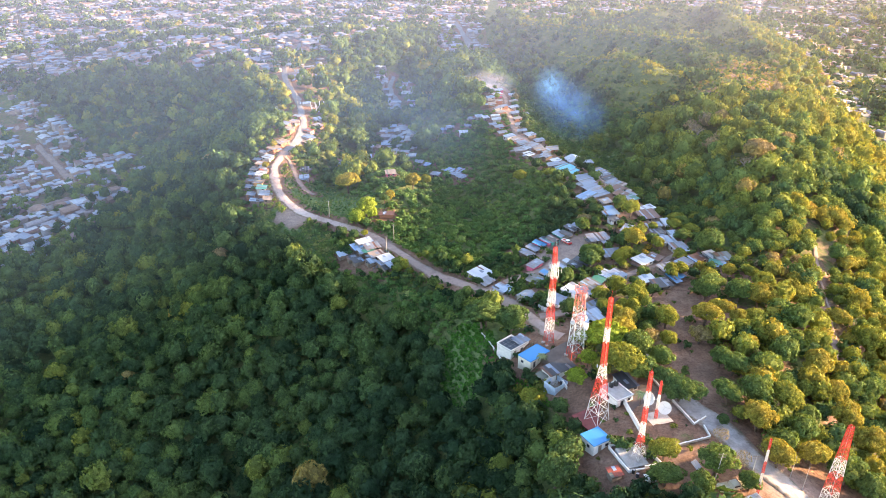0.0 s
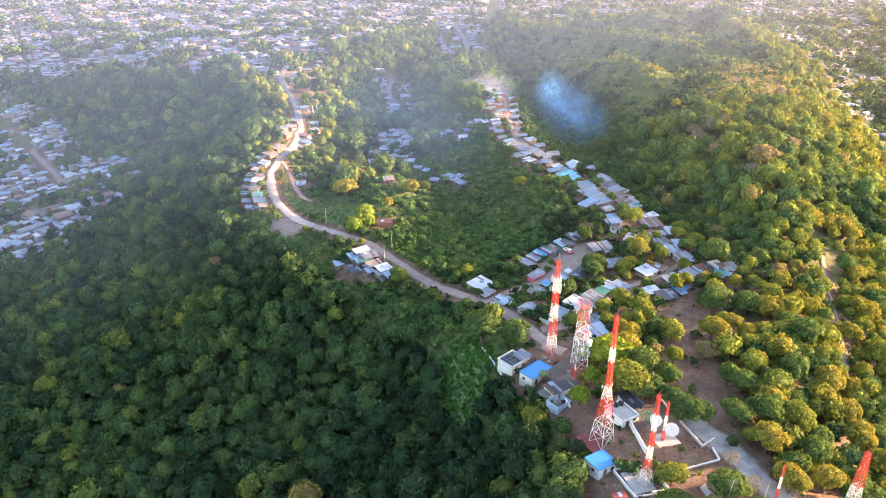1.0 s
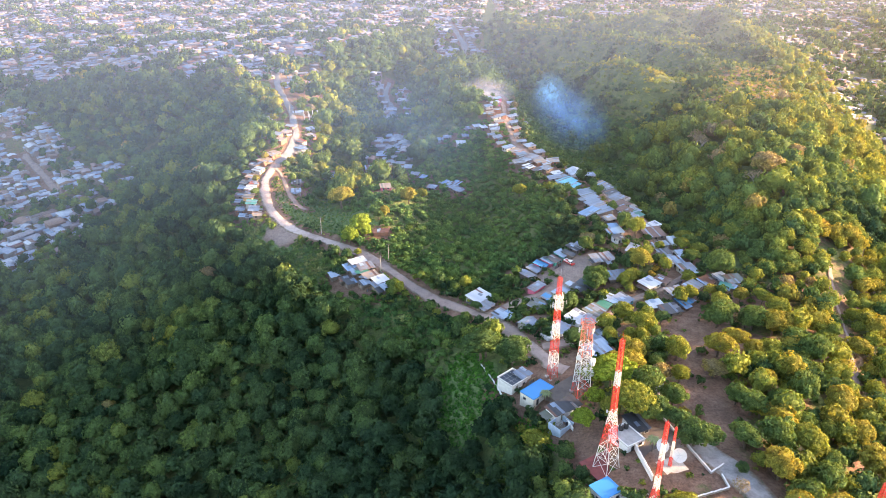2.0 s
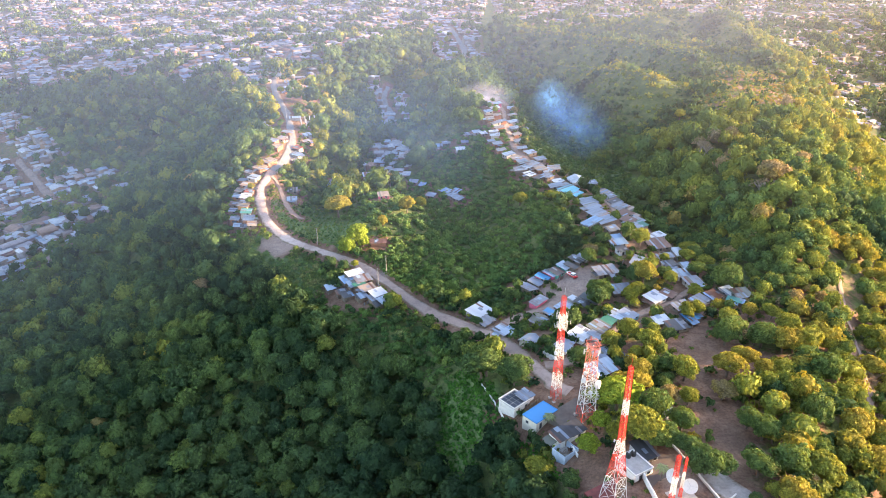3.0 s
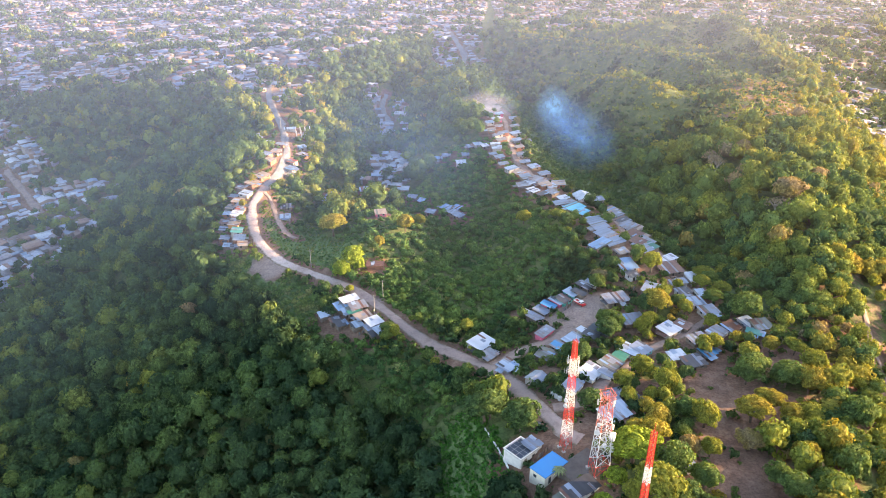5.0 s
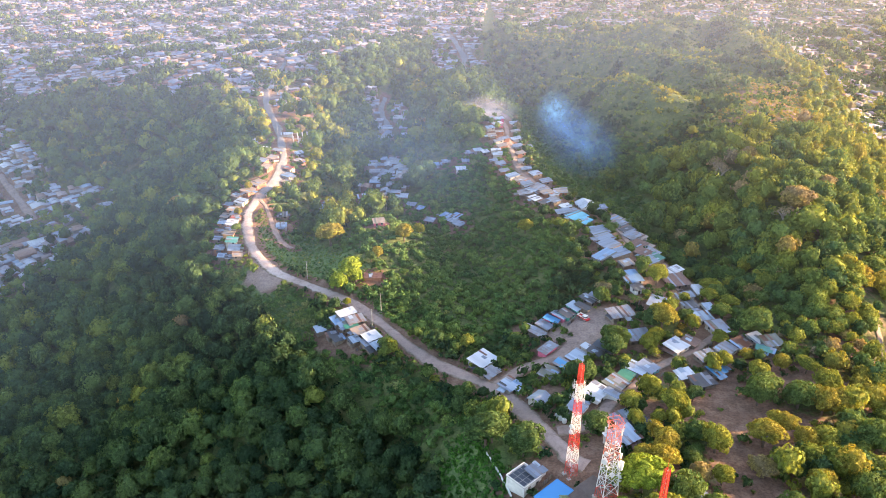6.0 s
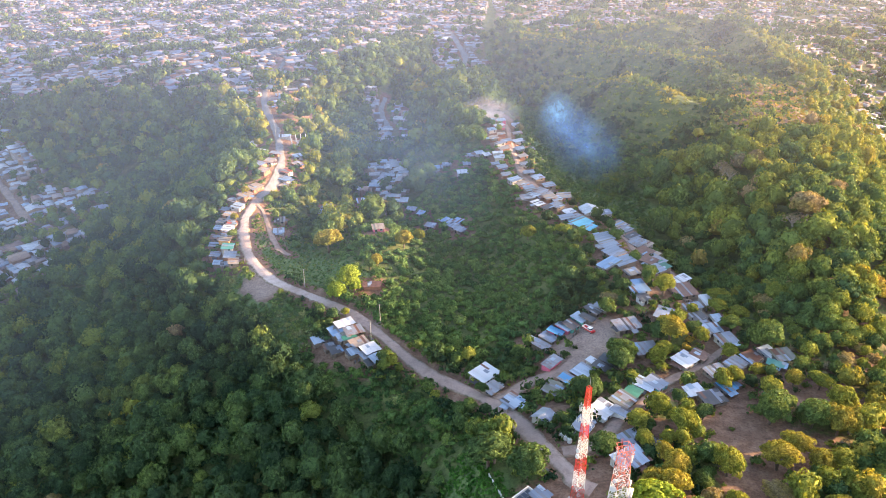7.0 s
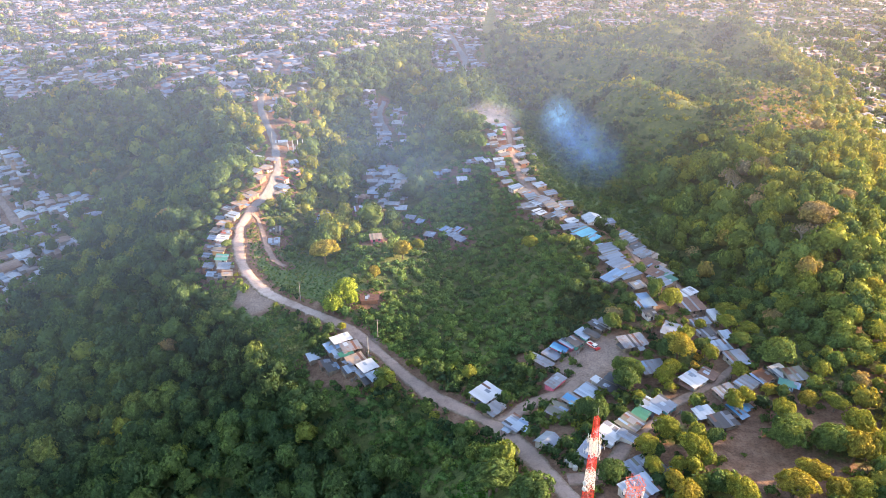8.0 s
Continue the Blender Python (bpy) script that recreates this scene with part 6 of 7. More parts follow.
def towns():
    # rows of houses back to back, the blocks turning slowly with the land
    for name, label, polygon, box_, gap, seed, bend, big in (
            ("town_west", "crowded low houses of the far hazy town", TOWN_WEST, (-780, 110, 590, 1500), 7.8, 31, 0.5, 0.86),
            ("town_east", "low houses of the far plain between trees", TOWN_EAST, (70, 900, 430, 1500), 9.0, 32, 0.25, 0.72),
            ("town_valley", "crowded low houses on the valley floor", TOWN_VALLEY, (-520, -150, 300, 740), 6.5, 33, -0.72, 0.78),
            ("houses_slot", "tin-roofed houses in the narrow valley", SLOT, (-65, -10, 525, 735), 6.6, 34, 0.1, 0.8),
            ("houses_slot_low", "tin-roofed houses at the mouth of the narrow valley", SLOT_LOW, (-45, -10, 425, 515), 5.4, 36, 0.2, 0.68),
            ("houses_slot_far", "tin-roofed houses at the narrow valley's end", SLOT_FAR, (0, 60, 800, 1000), 8.0, 35, 0.1, 0.8)):
        # the plots lie along the streets, so they are laid out square to them
        reach = math.hypot(box_[1] - box_[0], box_[3] - box_[2]) / 2
        u, v = scatter(-reach, reach, -reach, reach, gap, seed)
        x = (box_[0] + box_[1]) / 2 + u * math.cos(bend) - v * math.sin(bend)
        y = (box_[2] + box_[3]) / 2 + u * math.sin(bend) + v * math.cos(bend)
        here = (x > box_[0]) & (x < box_[1]) & (y > box_[2]) & (y < box_[3]) & inside(x, y, polygon)
        x, y = x[here], y[here]
        rng = np.random.default_rng(seed + 5)
        lanes = np.abs(((x * math.cos(bend) + y * math.sin(bend)) / (gap * 5.2)) % 1.0 - 0.5) < 0.41
        if seed == 32:
            lanes = waves(x, y, 45, 36) > -0.75
        keep = inside(x, y, polygon) & lanes & (np.abs(x) < 0.64 * (y + 75) + 50)
        if seed < 33:
            keep &= rng.uniform(0, 1, len(x)) < np.where(waves(x, y, 105, 21) + 0.35 * waves(x, y, 24, 23) > 0.36, 0.08, 0.93) - (0.33 if seed == 32 else 0)
        else:
            keep &= rng.uniform(0, 1, len(x)) < (0.93 if seed in (34, 36) else np.clip(1.0 - 1.6 * waves(x, y, 55, 22), 0.2, 0.95))
        for line, width in WAYS.values():
            keep &= away(x, y, line) > width / 2 + 2.4
        for hx, hy, hr in YARDS:
            keep &= np.hypot(x - hx, y - hy) > hr + 3
        turn = bend + 0.25 * waves(x, y, 240, seed) + rng.normal(0, 0.07, len(x)) + math.pi / 2 * rng.integers(0, 2, len(x))
        town(name, label, x[keep], y[keep], turn[keep], seed, big, TIN_ROOF if seed > 32 else TOWN_ROOF)


# ---------------------------------------------------------------- masts
def dish(parent, at, aim, radius, deep=0.28, drum=False):
    """A round dish or drum antenna with its feed or cover."""
    turn = Vector(aim).to_track_quat("Z", "Y").to_matrix().to_4x4()
    m = Matrix.Translation(at) @ turn
    bm = bmesh.new()
    if drum:
        lathe(bm, [(radius * 0.5, -radius * 0.7), (radius * 0.95, -radius * 0.35), (radius, -radius * 0.2), (radius, radius * 0.35), (radius * 0.93, radius * 0.45)], 20, m)
    else:
        lathe(bm, [(radius * 0.1, -0.02), (radius * 0.45, deep * radius * 0.22), (radius * 0.8, deep * radius * 0.72), (radius, deep * radius * 1.1), (radius, deep * radius * 1.2), (radius * 0.78, deep * radius * 0.82), (radius * 0.4, deep * radius * 0.26), (0.02, 0.05)], 22, m)
    piece = part("drum_antenna" if drum else "dish", bm, DISH, parent, "white round antenna")
    if not drum:
        bm = bmesh.new()
        for k in range(3):
            a = 2.094 * k
            beam(bm, m @ Vector((radius * 0.85 * math.cos(a), radius * 0.85 * math.sin(a), deep * radius)), m @ Vector((0, 0, radius * 0.9)), 0.06)
        part("feed_arm", bm, STEEL, piece)


def mast(x, y, z, tall, foot, top, bands, turn=20, legs=4, waist=None, label="", leg=0.24, brace=0.11):
    """A tapered lattice mast in painted bands. bands: (from, to, colour) as shares of its height; waist: a height share and width where the taper ends."""
    tower = root("radio_mast", pose(x, y, z, rz=turn), label, "radio mast", "radio masts on the hilltop")

    def half(u):
        if waist and u < waist[0]:
            return (foot + (waist[1] - foot) * u / waist[0]) / 2
        if waist:
            return (waist[1] + (top - waist[1]) * (u - waist[0]) / (1 - waist[0])) / 2
        return (foot + (top - foot) * u) / 2

    def corner(k, u):
        a = 2 * math.pi * (k + 0.5) / legs
        r = half(u) * (1.414 if legs == 4 else 1.15)
        return Vector((r * math.cos(a), r * math.sin(a), u * tall))

    for lo, hi, colour in bands:
        bm = bmesh.new()
        u = lo
        while u < hi - 1e-4:
            v = min(hi, u + max(0.028, 1.7 * half(u) / tall))
            if hi - v < 0.35 * (v - u):
                v = hi
            for k in range(legs):
                a, b, c, e = corner(k, u), corner(k, v), corner((k + 1) % legs, u), corner((k + 1) % legs, v)
                beam(bm, a, b, leg)
                beam(bm, a, e, brace)
                beam(bm, c, b, brace)
                beam(bm, b, e, brace)
            u = v
        part("mast_section", bm, {"r": RED, "w": WHITE, "f": FADED}[colour], tower, {"r": "red-painted lattice", "w": "white-painted lattice", "f": "faded red-painted lattice"}[colour])
    bm = bmesh.new()
    for k in range(legs):
        p = corner(k, 0)
        box(bm, p.x - 0.45, p.x + 0.45, p.y - 0.45, p.y + 0.45, -1.8, 0.12)
    part("footing", bm, CONCRETE, tower)
    bm = bmesh.new()
    for s in (-0.17, 0.17):
        beam(bm, (s, -half(0) * 0.2, 0), (s, -half(1) * 0.2, tall), 0.06)
    for k in range(int(tall / 0.6)):
        beam(bm, (-0.17, -half(k * 0.6 / tall) * 0.2, k * 0.6), (0.17, -half(k * 0.6 / tall) * 0.2, k * 0.6), 0.04)
    part("ladder", bm, STEEL, tower)
    return tower, corner, half


def panels(tower, half, tall, shares, count, seed, size=(0.3, 0.16, 1.9)):
    """Upright panel antennas that stand off round a mast."""
    rng = random.Random(seed)
    for u in shares:
        for k in range(count):
            a = 2 * math.pi * (k + rng.uniform(-0.2, 0.2)) / count
            r = half(u) * 1.25 + rng.uniform(0.35, 0.8)
            z = u * tall + rng.uniform(-0.5, 0.5)
            bm = bmesh.new()
            box(bm, -size[0] / 2, size[0] / 2, -size[1] / 2, size[1] / 2, -size[2] / 2, size[2] / 2, pose(r * math.cos(a), r * math.sin(a), z, rz=math.degrees(a)))
            beam(bm, (half(u) * math.cos(a), half(u) * math.sin(a), z), (r * math.cos(a), r * math.sin(a), z), 0.08)
            part("panel_antenna", bm, DISH, tower, "white panel antenna")


def rod(tower, x, y, z0, z1, size=0.09, material=None):
    bm = bmesh.new()
    beam(bm, (x, y, z0), (x, y, z1), size, 5)
    part("whip_antenna", bm, material or DISH, tower)


def masts():
    # the one by the road, with clusters of panels under its red top
    t, corner, half = mast(35.6, 187.2, ground(35.6, 187.2), 34.0 + (-21.8 - ground(35.6, 187.2)), 2.3, 0.85, [(0, 0.12, "r"), (0.12, 0.26, "w"), (0.26, 0.41, "r"), (0.41, 0.57, "w"), (0.57, 0.69, "r"), (0.69, 0.83, "w"), (0.83, 1.0, "r")],
                            label="tall red and white lattice mast hung with panel antennas", leg=0.16, brace=0.075)
    panels(t, half, 34.5, (0.705, 0.745, 0.785, 0.82), 7, 1, (0.16, 0.12, 1.1))
    for k in range(10):
        a, u = k * 2.4, 0.69 + 0.014 * k
        r = half(u) + 1.1 + 0.3 * (k % 3)
        bm = bmesh.new()
        beam(bm, (0, 0, u * 34.5), (r * math.cos(a), r * math.sin(a), u * 34.5), 0.07)
        beam(bm, (r * math.cos(a), r * math.sin(a), u * 34.5 - 0.7), (r * math.cos(a), r * math.sin(a), u * 34.5 + 0.7), 0.09)
        part("dipole_antenna", bm, DISH, t, "white dipole on a side arm")
    for k, u in enumerate((0.42, 0.47)):
        dish(t, (-half(u) - 0.5, -0.3, u * 34.5), (-1, -0.4, 0.05), 0.55, drum=True)
    rod(t, 0.3, 0.2, 34.2, 36.4)
    # the broad white one with a red head and drums
    t, corner, half = mast(42.0, 176.5, ground(42.0, 176.5), 23.4 + (-21.4 - ground(42.0, 176.5)), 4.0, 2.1, [(0, 0.14, "r"), (0.14, 0.62, "w"), (0.62, 0.72, "f"), (0.72, 0.80, "w"), (0.80, 1.0, "f")], turn=12,
                            label="broad white lattice mast with a red head and drum antennas", leg=0.22, brace=0.11)
    for u, r, side in ((0.47, 1.15, 1), (0.32, 1.15, 1), (0.56, 0.7, -1), (0.60, 0.7, 1), (0.66, 0.5, -1), (0.40, 0.6, 0)):
        dish(t, (side * (half(u) + r * 0.7), -0.6 - 0.5 * (side == 0) * half(u), u * 23.4), (0.9 * side + 0.2, -0.9, 0.0), r, drum=True)
    bm = bmesh.new()
    for z in (23.1, 24.2):
        for k in range(4):
            a, b = ((-1.5, -1.5), (1.5, -1.5), (1.5, 1.5), (-1.5, 1.5))[k], ((1.5, -1.5), (1.5, 1.5), (-1.5, 1.5), (-1.5, -1.5))[k]
            beam(bm, (*a, z), (*b, z), 0.14)
    for k in range(8):
        a = math.pi / 4 * k
        beam(bm, (1.3 * math.cos(a), 1.3 * math.sin(a), 22.3), (2.0 * math.cos(a), 2.0 * math.sin(a), 24.6), 0.1)
        beam(bm, (0, 0, 22.5), (1.6 * math.cos(a), 1.6 * math.sin(a), 23.1), 0.1)
    part("head_platform", bm, FADED, t, "faded red railed platform")
    panels(t, half, 23.4, (0.93,), 6, 3, (0.35, 0.18, 1.6))
    for k in range(4):
        rod(t, 1.4 * math.cos(k * 1.6), 1.4 * math.sin(k * 1.6), 23.9, 24.9 + 0.4 * (k % 2), 0.1, RED)
    # the tallest, with splayed legs and a slender head
    t, corner, half = mast(42.2, 144.7, ground(42.2, 144.7), 37.0 + (-17.0 - ground(42.2, 144.7)), 4.5, 0.8, [(0, 0.19, "w"), (0.19, 0.36, "r"), (0.36, 0.47, "w"), (0.47, 0.66, "r"), (0.66, 0.77, "w"), (0.77, 1.0, "r")], turn=35,
                            waist=(0.47, 1.15), label="tallest red and white lattice mast with splayed legs", leg=0.17, brace=0.085)
    rod(t, 0.3, 0.2, 37.0, 39.4, 0.08, RED)
    panels(t, half, 37.0, (0.46,), 3, 5, (0.3, 0.2, 0.8))
    # the lower slender one
    t, corner, half = mast(49.2, 129.4, ground(49.2, 129.4), 25.0 + (-15.5 - ground(49.2, 129.4)), 2.3, 0.65, [(0, 0.15, "w"), (0.15, 0.27, "r"), (0.27, 0.42, "w"), (0.42, 0.60, "r"), (0.60, 0.78, "w"), (0.78, 1.0, "r")], turn=30,
                            waist=(0.3, 0.95), label="slender red and white lattice mast", leg=0.14, brace=0.07)
    rod(t, 0.2, 0, 25.0, 26.3, 0.07, RED)
    # the small one with two dishes
    t, corner, half = mast(57.1, 143.3, ground(57.1, 143.3), 12.0, 0.75, 0.5, [(0, 0.25, "r"), (0.25, 0.65, "w"), (0.65, 1.0, "r")], turn=10, legs=3, label="small red and white lattice mast with two large white dishes", leg=0.11, brace=0.06)
    dish(t, (-2.0, 0.6, 6.2), (-0.9, -0.35, 0.45), 1.7)
    dish(t, (1.7, -0.6, 3.6), (-0.35, -0.75, 0.8), 1.7)
    bm = bmesh.new()
    beam(bm, (0, 0, 6.2), (-2.0, 0.6, 6.2), 0.2)
    beam(bm, (0, 0, 3.6), (1.7, -0.6, 3.6), 0.2)
    part("bracket", bm, STEEL, t)
    # the ones at the southern end
    t, corner, half = mast(90.8, 117.9, ground(90.8, 117.9), 23.5, 2.8, 0.9, [(0, 0.2, "w"), (0.2, 0.4, "r"), (0.4, 0.6, "w"), (0.6, 0.8, "r"), (0.8, 1.0, "r")], label="red and white lattice mast at the hill's south end", leg=0.16, brace=0.08)
    t, corner, half = mast(73.5, 117.3, ground(73.5, 117.3), 17.0, 0.55, 0.45, [(0, 0.22, "r"), (0.22, 0.42, "w"), (0.42, 0.62, "r"), (0.62, 0.82, "w"), (0.82, 1.0, "r")], legs=3, label="thin red and white lattice mast", leg=0.12, brace=0.06)


# ---------------------------------------------------------------- walls and small things of the compound
def wall_line(name, label, points, tall, material, thick=0.22, cap=None):
    """A low wall that follows the ground, with a coping."""
    bm, top = bmesh.new(), bmesh.new()
    for (xa, ya), (xb, yb) in zip(points, points[1:]):
        n = max(1, round(math.dist((xa, ya), (xb, yb)) / 3))
        for k in range(n):
            p = [(xa + (xb - xa) * u, ya + (yb - ya) * u) for u in (k / n, (k + 1) / n)]
            a = math.degrees(math.atan2(yb - ya, xb - xa))
            run = math.dist(*p)
            z = min(ground(*p[0]), ground(*p[1]))
            m = pose(p[0][0], p[0][1], z, rz=a)
            box(bm, 0, run - 0.004, -thick / 2, thick / 2, -0.8, tall, m)
            box(top, -0.02, run - 0.02, -thick / 2 - 0.06, thick / 2 + 0.06, tall + 0.003, tall + 0.1, m)
    wall = part(name, bm, material)
    tagged(wall, label, "wall", kind="structure")
    part("coping", top, cap or WALLS["white"], wall)


def pole(x, y, tall, arms, lean=0.0, label="grey concrete utility pole with crossarms", thick=0.26):
    post = root("utility_pole", pose(x, y, ground(x, y), ry=lean), label, "utility pole")
    bm = bmesh.new()
    lathe(bm, [(thick / 2, -1.0), (thick / 2, 0.5), (thick * 0.3, tall)], 8)
    part("post", bm, CONCRETE, post)
    for k in range(arms):
        bm = bmesh.new()
        beam(bm, (-0.9, 0, tall - 0.5 - k * 0.7), (0.9, 0, tall - 0.5 - k * 0.7), 0.12)
        for s in (-0.8, -0.3, 0.3, 0.8):
            beam(bm, (s, 0, tall - 0.5 - k * 0.7), (s, 0, tall - 0.2 - k * 0.7), 0.1)
        part("crossarm", bm, TIMBER, post)


def vehicle(x, y, turn, label, body, cab, long=4.9, wide=1.85, truck=True):
    car = root("pickup" if truck else "car", pose(x, y, ground(x, y) + 0.05, rz=turn), label, "vehicle")
    bm = bmesh.new()
    box(bm, -long / 2, long / 2, -wide / 2, wide / 2, 0.45, 0.95)
    bmesh.ops.bevel(bm, geom=bm.edges[:], offset=0.1, segments=2, affect="EDGES")
    part("body", bm, body, car)
    bm = bmesh.new()
    v = box(bm, -long * 0.05, long * 0.3, -wide / 2 + 0.08, wide / 2 - 0.08, 0.96, 1.72)
    for q in v:
        if q.co.z > 1.5:
            q.co.x = q.co.x * 0.75 + 0.12
            q.co.y *= 0.88
    part("cab", bm, cab, car)
    bm = bmesh.new()
    for s in (-1, 1):
        box(bm, 0.1, long * 0.24, s * (wide / 2 - 0.11) - 0.02, s * (wide / 2 - 0.11) + 0.02, 1.15, 1.55)
    box(bm, long * 0.235, long * 0.29, -wide * 0.38, wide * 0.38, 1.1, 1.55)
    part("window", bm, GLASS, car)
    if truck:
        bm = bmesh.new()
        for a, b, c, e in ((-long / 2 + 0.05, -long * 0.07, -wide / 2 + 0.03, -wide / 2 + 0.12), (-long / 2 + 0.05, -long * 0.07, wide / 2 - 0.12, wide / 2 - 0.03), (-long / 2 + 0.02, -long / 2 + 0.12, -wide / 2 + 0.13, wide / 2 - 0.13)):
            box(bm, a, b, c, e, 0.9, 1.35)
        part("cargo_bed", bm, cab, car)
    for sx in (-0.32, 0.32):
        for sy in (-1, 1):
            bm = bmesh.new()
            lathe(bm, [(0.30, -0.11), (0.36, -0.07), (0.36, 0.07), (0.30, 0.11)], 14, pose(sx * long, sy * (wide / 2 - 0.1), 0.36, rx=90))
            wheel = part("wheel", bm, RUBBER, car)
            bm = bmesh.new()
            lathe(bm, [(0.05, -0.02), (0.19, -0.02), (0.19, 0.02), (0.05, 0.02)], 10, pose(sx * long, sy * (wide / 2 + 0.02), 0.36, rx=90))
            part("rim", bm, STEEL, wheel)


def tank(x, y, z=None, skin=None, label="white plastic water tank standing on the ground"):
    jug = root("water_tank", pose(x, y, ground(x, y) if z is None else z), label, "water tank", "water tanks of the hilltop")
    bm = bmesh.new()
    lathe(bm, [(0.62, -0.3 if z is None else 0.0), (0.66, 0.1), (0.66, 0.5), (0.63, 0.55), (0.66, 0.6), (0.66, 1.1), (0.55, 1.3), (0.25, 1.42)], 20)
    part("tank_body", bm, skin or DISH, jug)
    bm = bmesh.new()
    lathe(bm, [(0.24, 1.423), (0.24, 1.5), (0.1, 1.53)], 16)
    part("lid", bm, STEEL, jug)


def slab(name, label, x, y, w, d, turn, material, thick=0.3, up=0.15):
    bm = bmesh.new()
    z = ground(x, y)
    box(bm, -w / 2, w / 2, -d / 2, d / 2, -thick - 1.6, up, pose(x, y, z, rz=turn))
    tagged(part(name, bm, material), label, "slab", kind="structure")


def palm(x, y, tall):
    """A young palm: a slim stem and drooping fronds."""
    tree = root("palm", pose(x, y, ground(x, y), rz=x * 9), "young palm with drooping green fronds", "palm")
    bm = bmesh.new()
    lathe(bm, [(0.2, -0.4), (0.14, 0.4), (0.11, tall * 0.6), (0.09, tall)], 8)
    part("trunk", bm, BARK, tree)
    for k in range(11):
        bm = bmesh.new()
        rows = []
        for j in range(7):
            u = j / 6
            half = 0.34 * math.sin(math.pi * (0.1 + 0.86 * u))
            c = Vector((0.05 + 1.9 * u, 0, tall + 0.9 * u - (1.5 + 0.4 * (k % 2)) * u * u))
            rows.append([bm.verts.new(c + Vector((0, -half, -0.12 * (j % 2) - 0.1))), bm.verts.new(c), bm.verts.new(c + Vector((0, half, -0.12 * (j % 2) - 0.1)))])
        for a, b in zip(rows, rows[1:]):
            for i in (0, 1):
                bm.faces.new((a[i], b[i], b[i + 1], a[i + 1]))
        frond = part("frond", bm, STEM, tree)
        frond.matrix_basis = pose(0, 0, 0, 0, 0, k * 32.7)


def barrel(x, y):
    drum = root("barrel", pose(x, y, ground(x, y)), "dark steel barrel standing in the compound", "barrel", "barrels of the mast compound")
    bm = bmesh.new()
    lathe(bm, [(0.42, -0.2), (0.42, 0.33), (0.45, 0.36), (0.42, 0.39), (0.42, 0.68), (0.45, 0.71), (0.42, 0.74), (0.42, 1.05), (0.38, 1.06), (0.37, 1.0)], 16)
    part("drum", bm, DARK, drum)
    bm = bmesh.new()
    lathe(bm, [(0.375, 1.003), (0.02, 1.01)], 16)
    part("lid", bm, STEEL, drum)


def roofless(x, y, turn):
    """A room with no roof: painted walls, and broken boards on its floor."""
    room = root("roofless_room", pose(x, y, ground(x, y), rz=turn), "roofless pale blue room strewn with broken boards", "ruin")
    YARDS.append((x, y, 3.2))
    bm = bmesh.new()
    shell(bm, 5.2, 4.4, 2.1, 0.0, -1.5, 0.2)
    part("wall", bm, BLUE_WASH, room)
    bm = bmesh.new()
    box(bm, -2.39, 2.39, -1.99, 1.99, -1.5, 0.3)
    part("floor_slab", bm, CONCRETE, room)
    rng = random.Random(8)
    for k in range(14):
        bm = bmesh.new()
        long = rng.uniform(0.5, 1.1)
        box(bm, -long, long, -0.09, 0.09, 0, 0.05, pose(rng.uniform(-1.1, 1.1), rng.uniform(-0.8, 0.8), 0.36 + 0.05 * k, rng.uniform(-6, 6), rng.uniform(-9, 9), rng.uniform(0, 180)))
        part("board", bm, TIMBER, room)


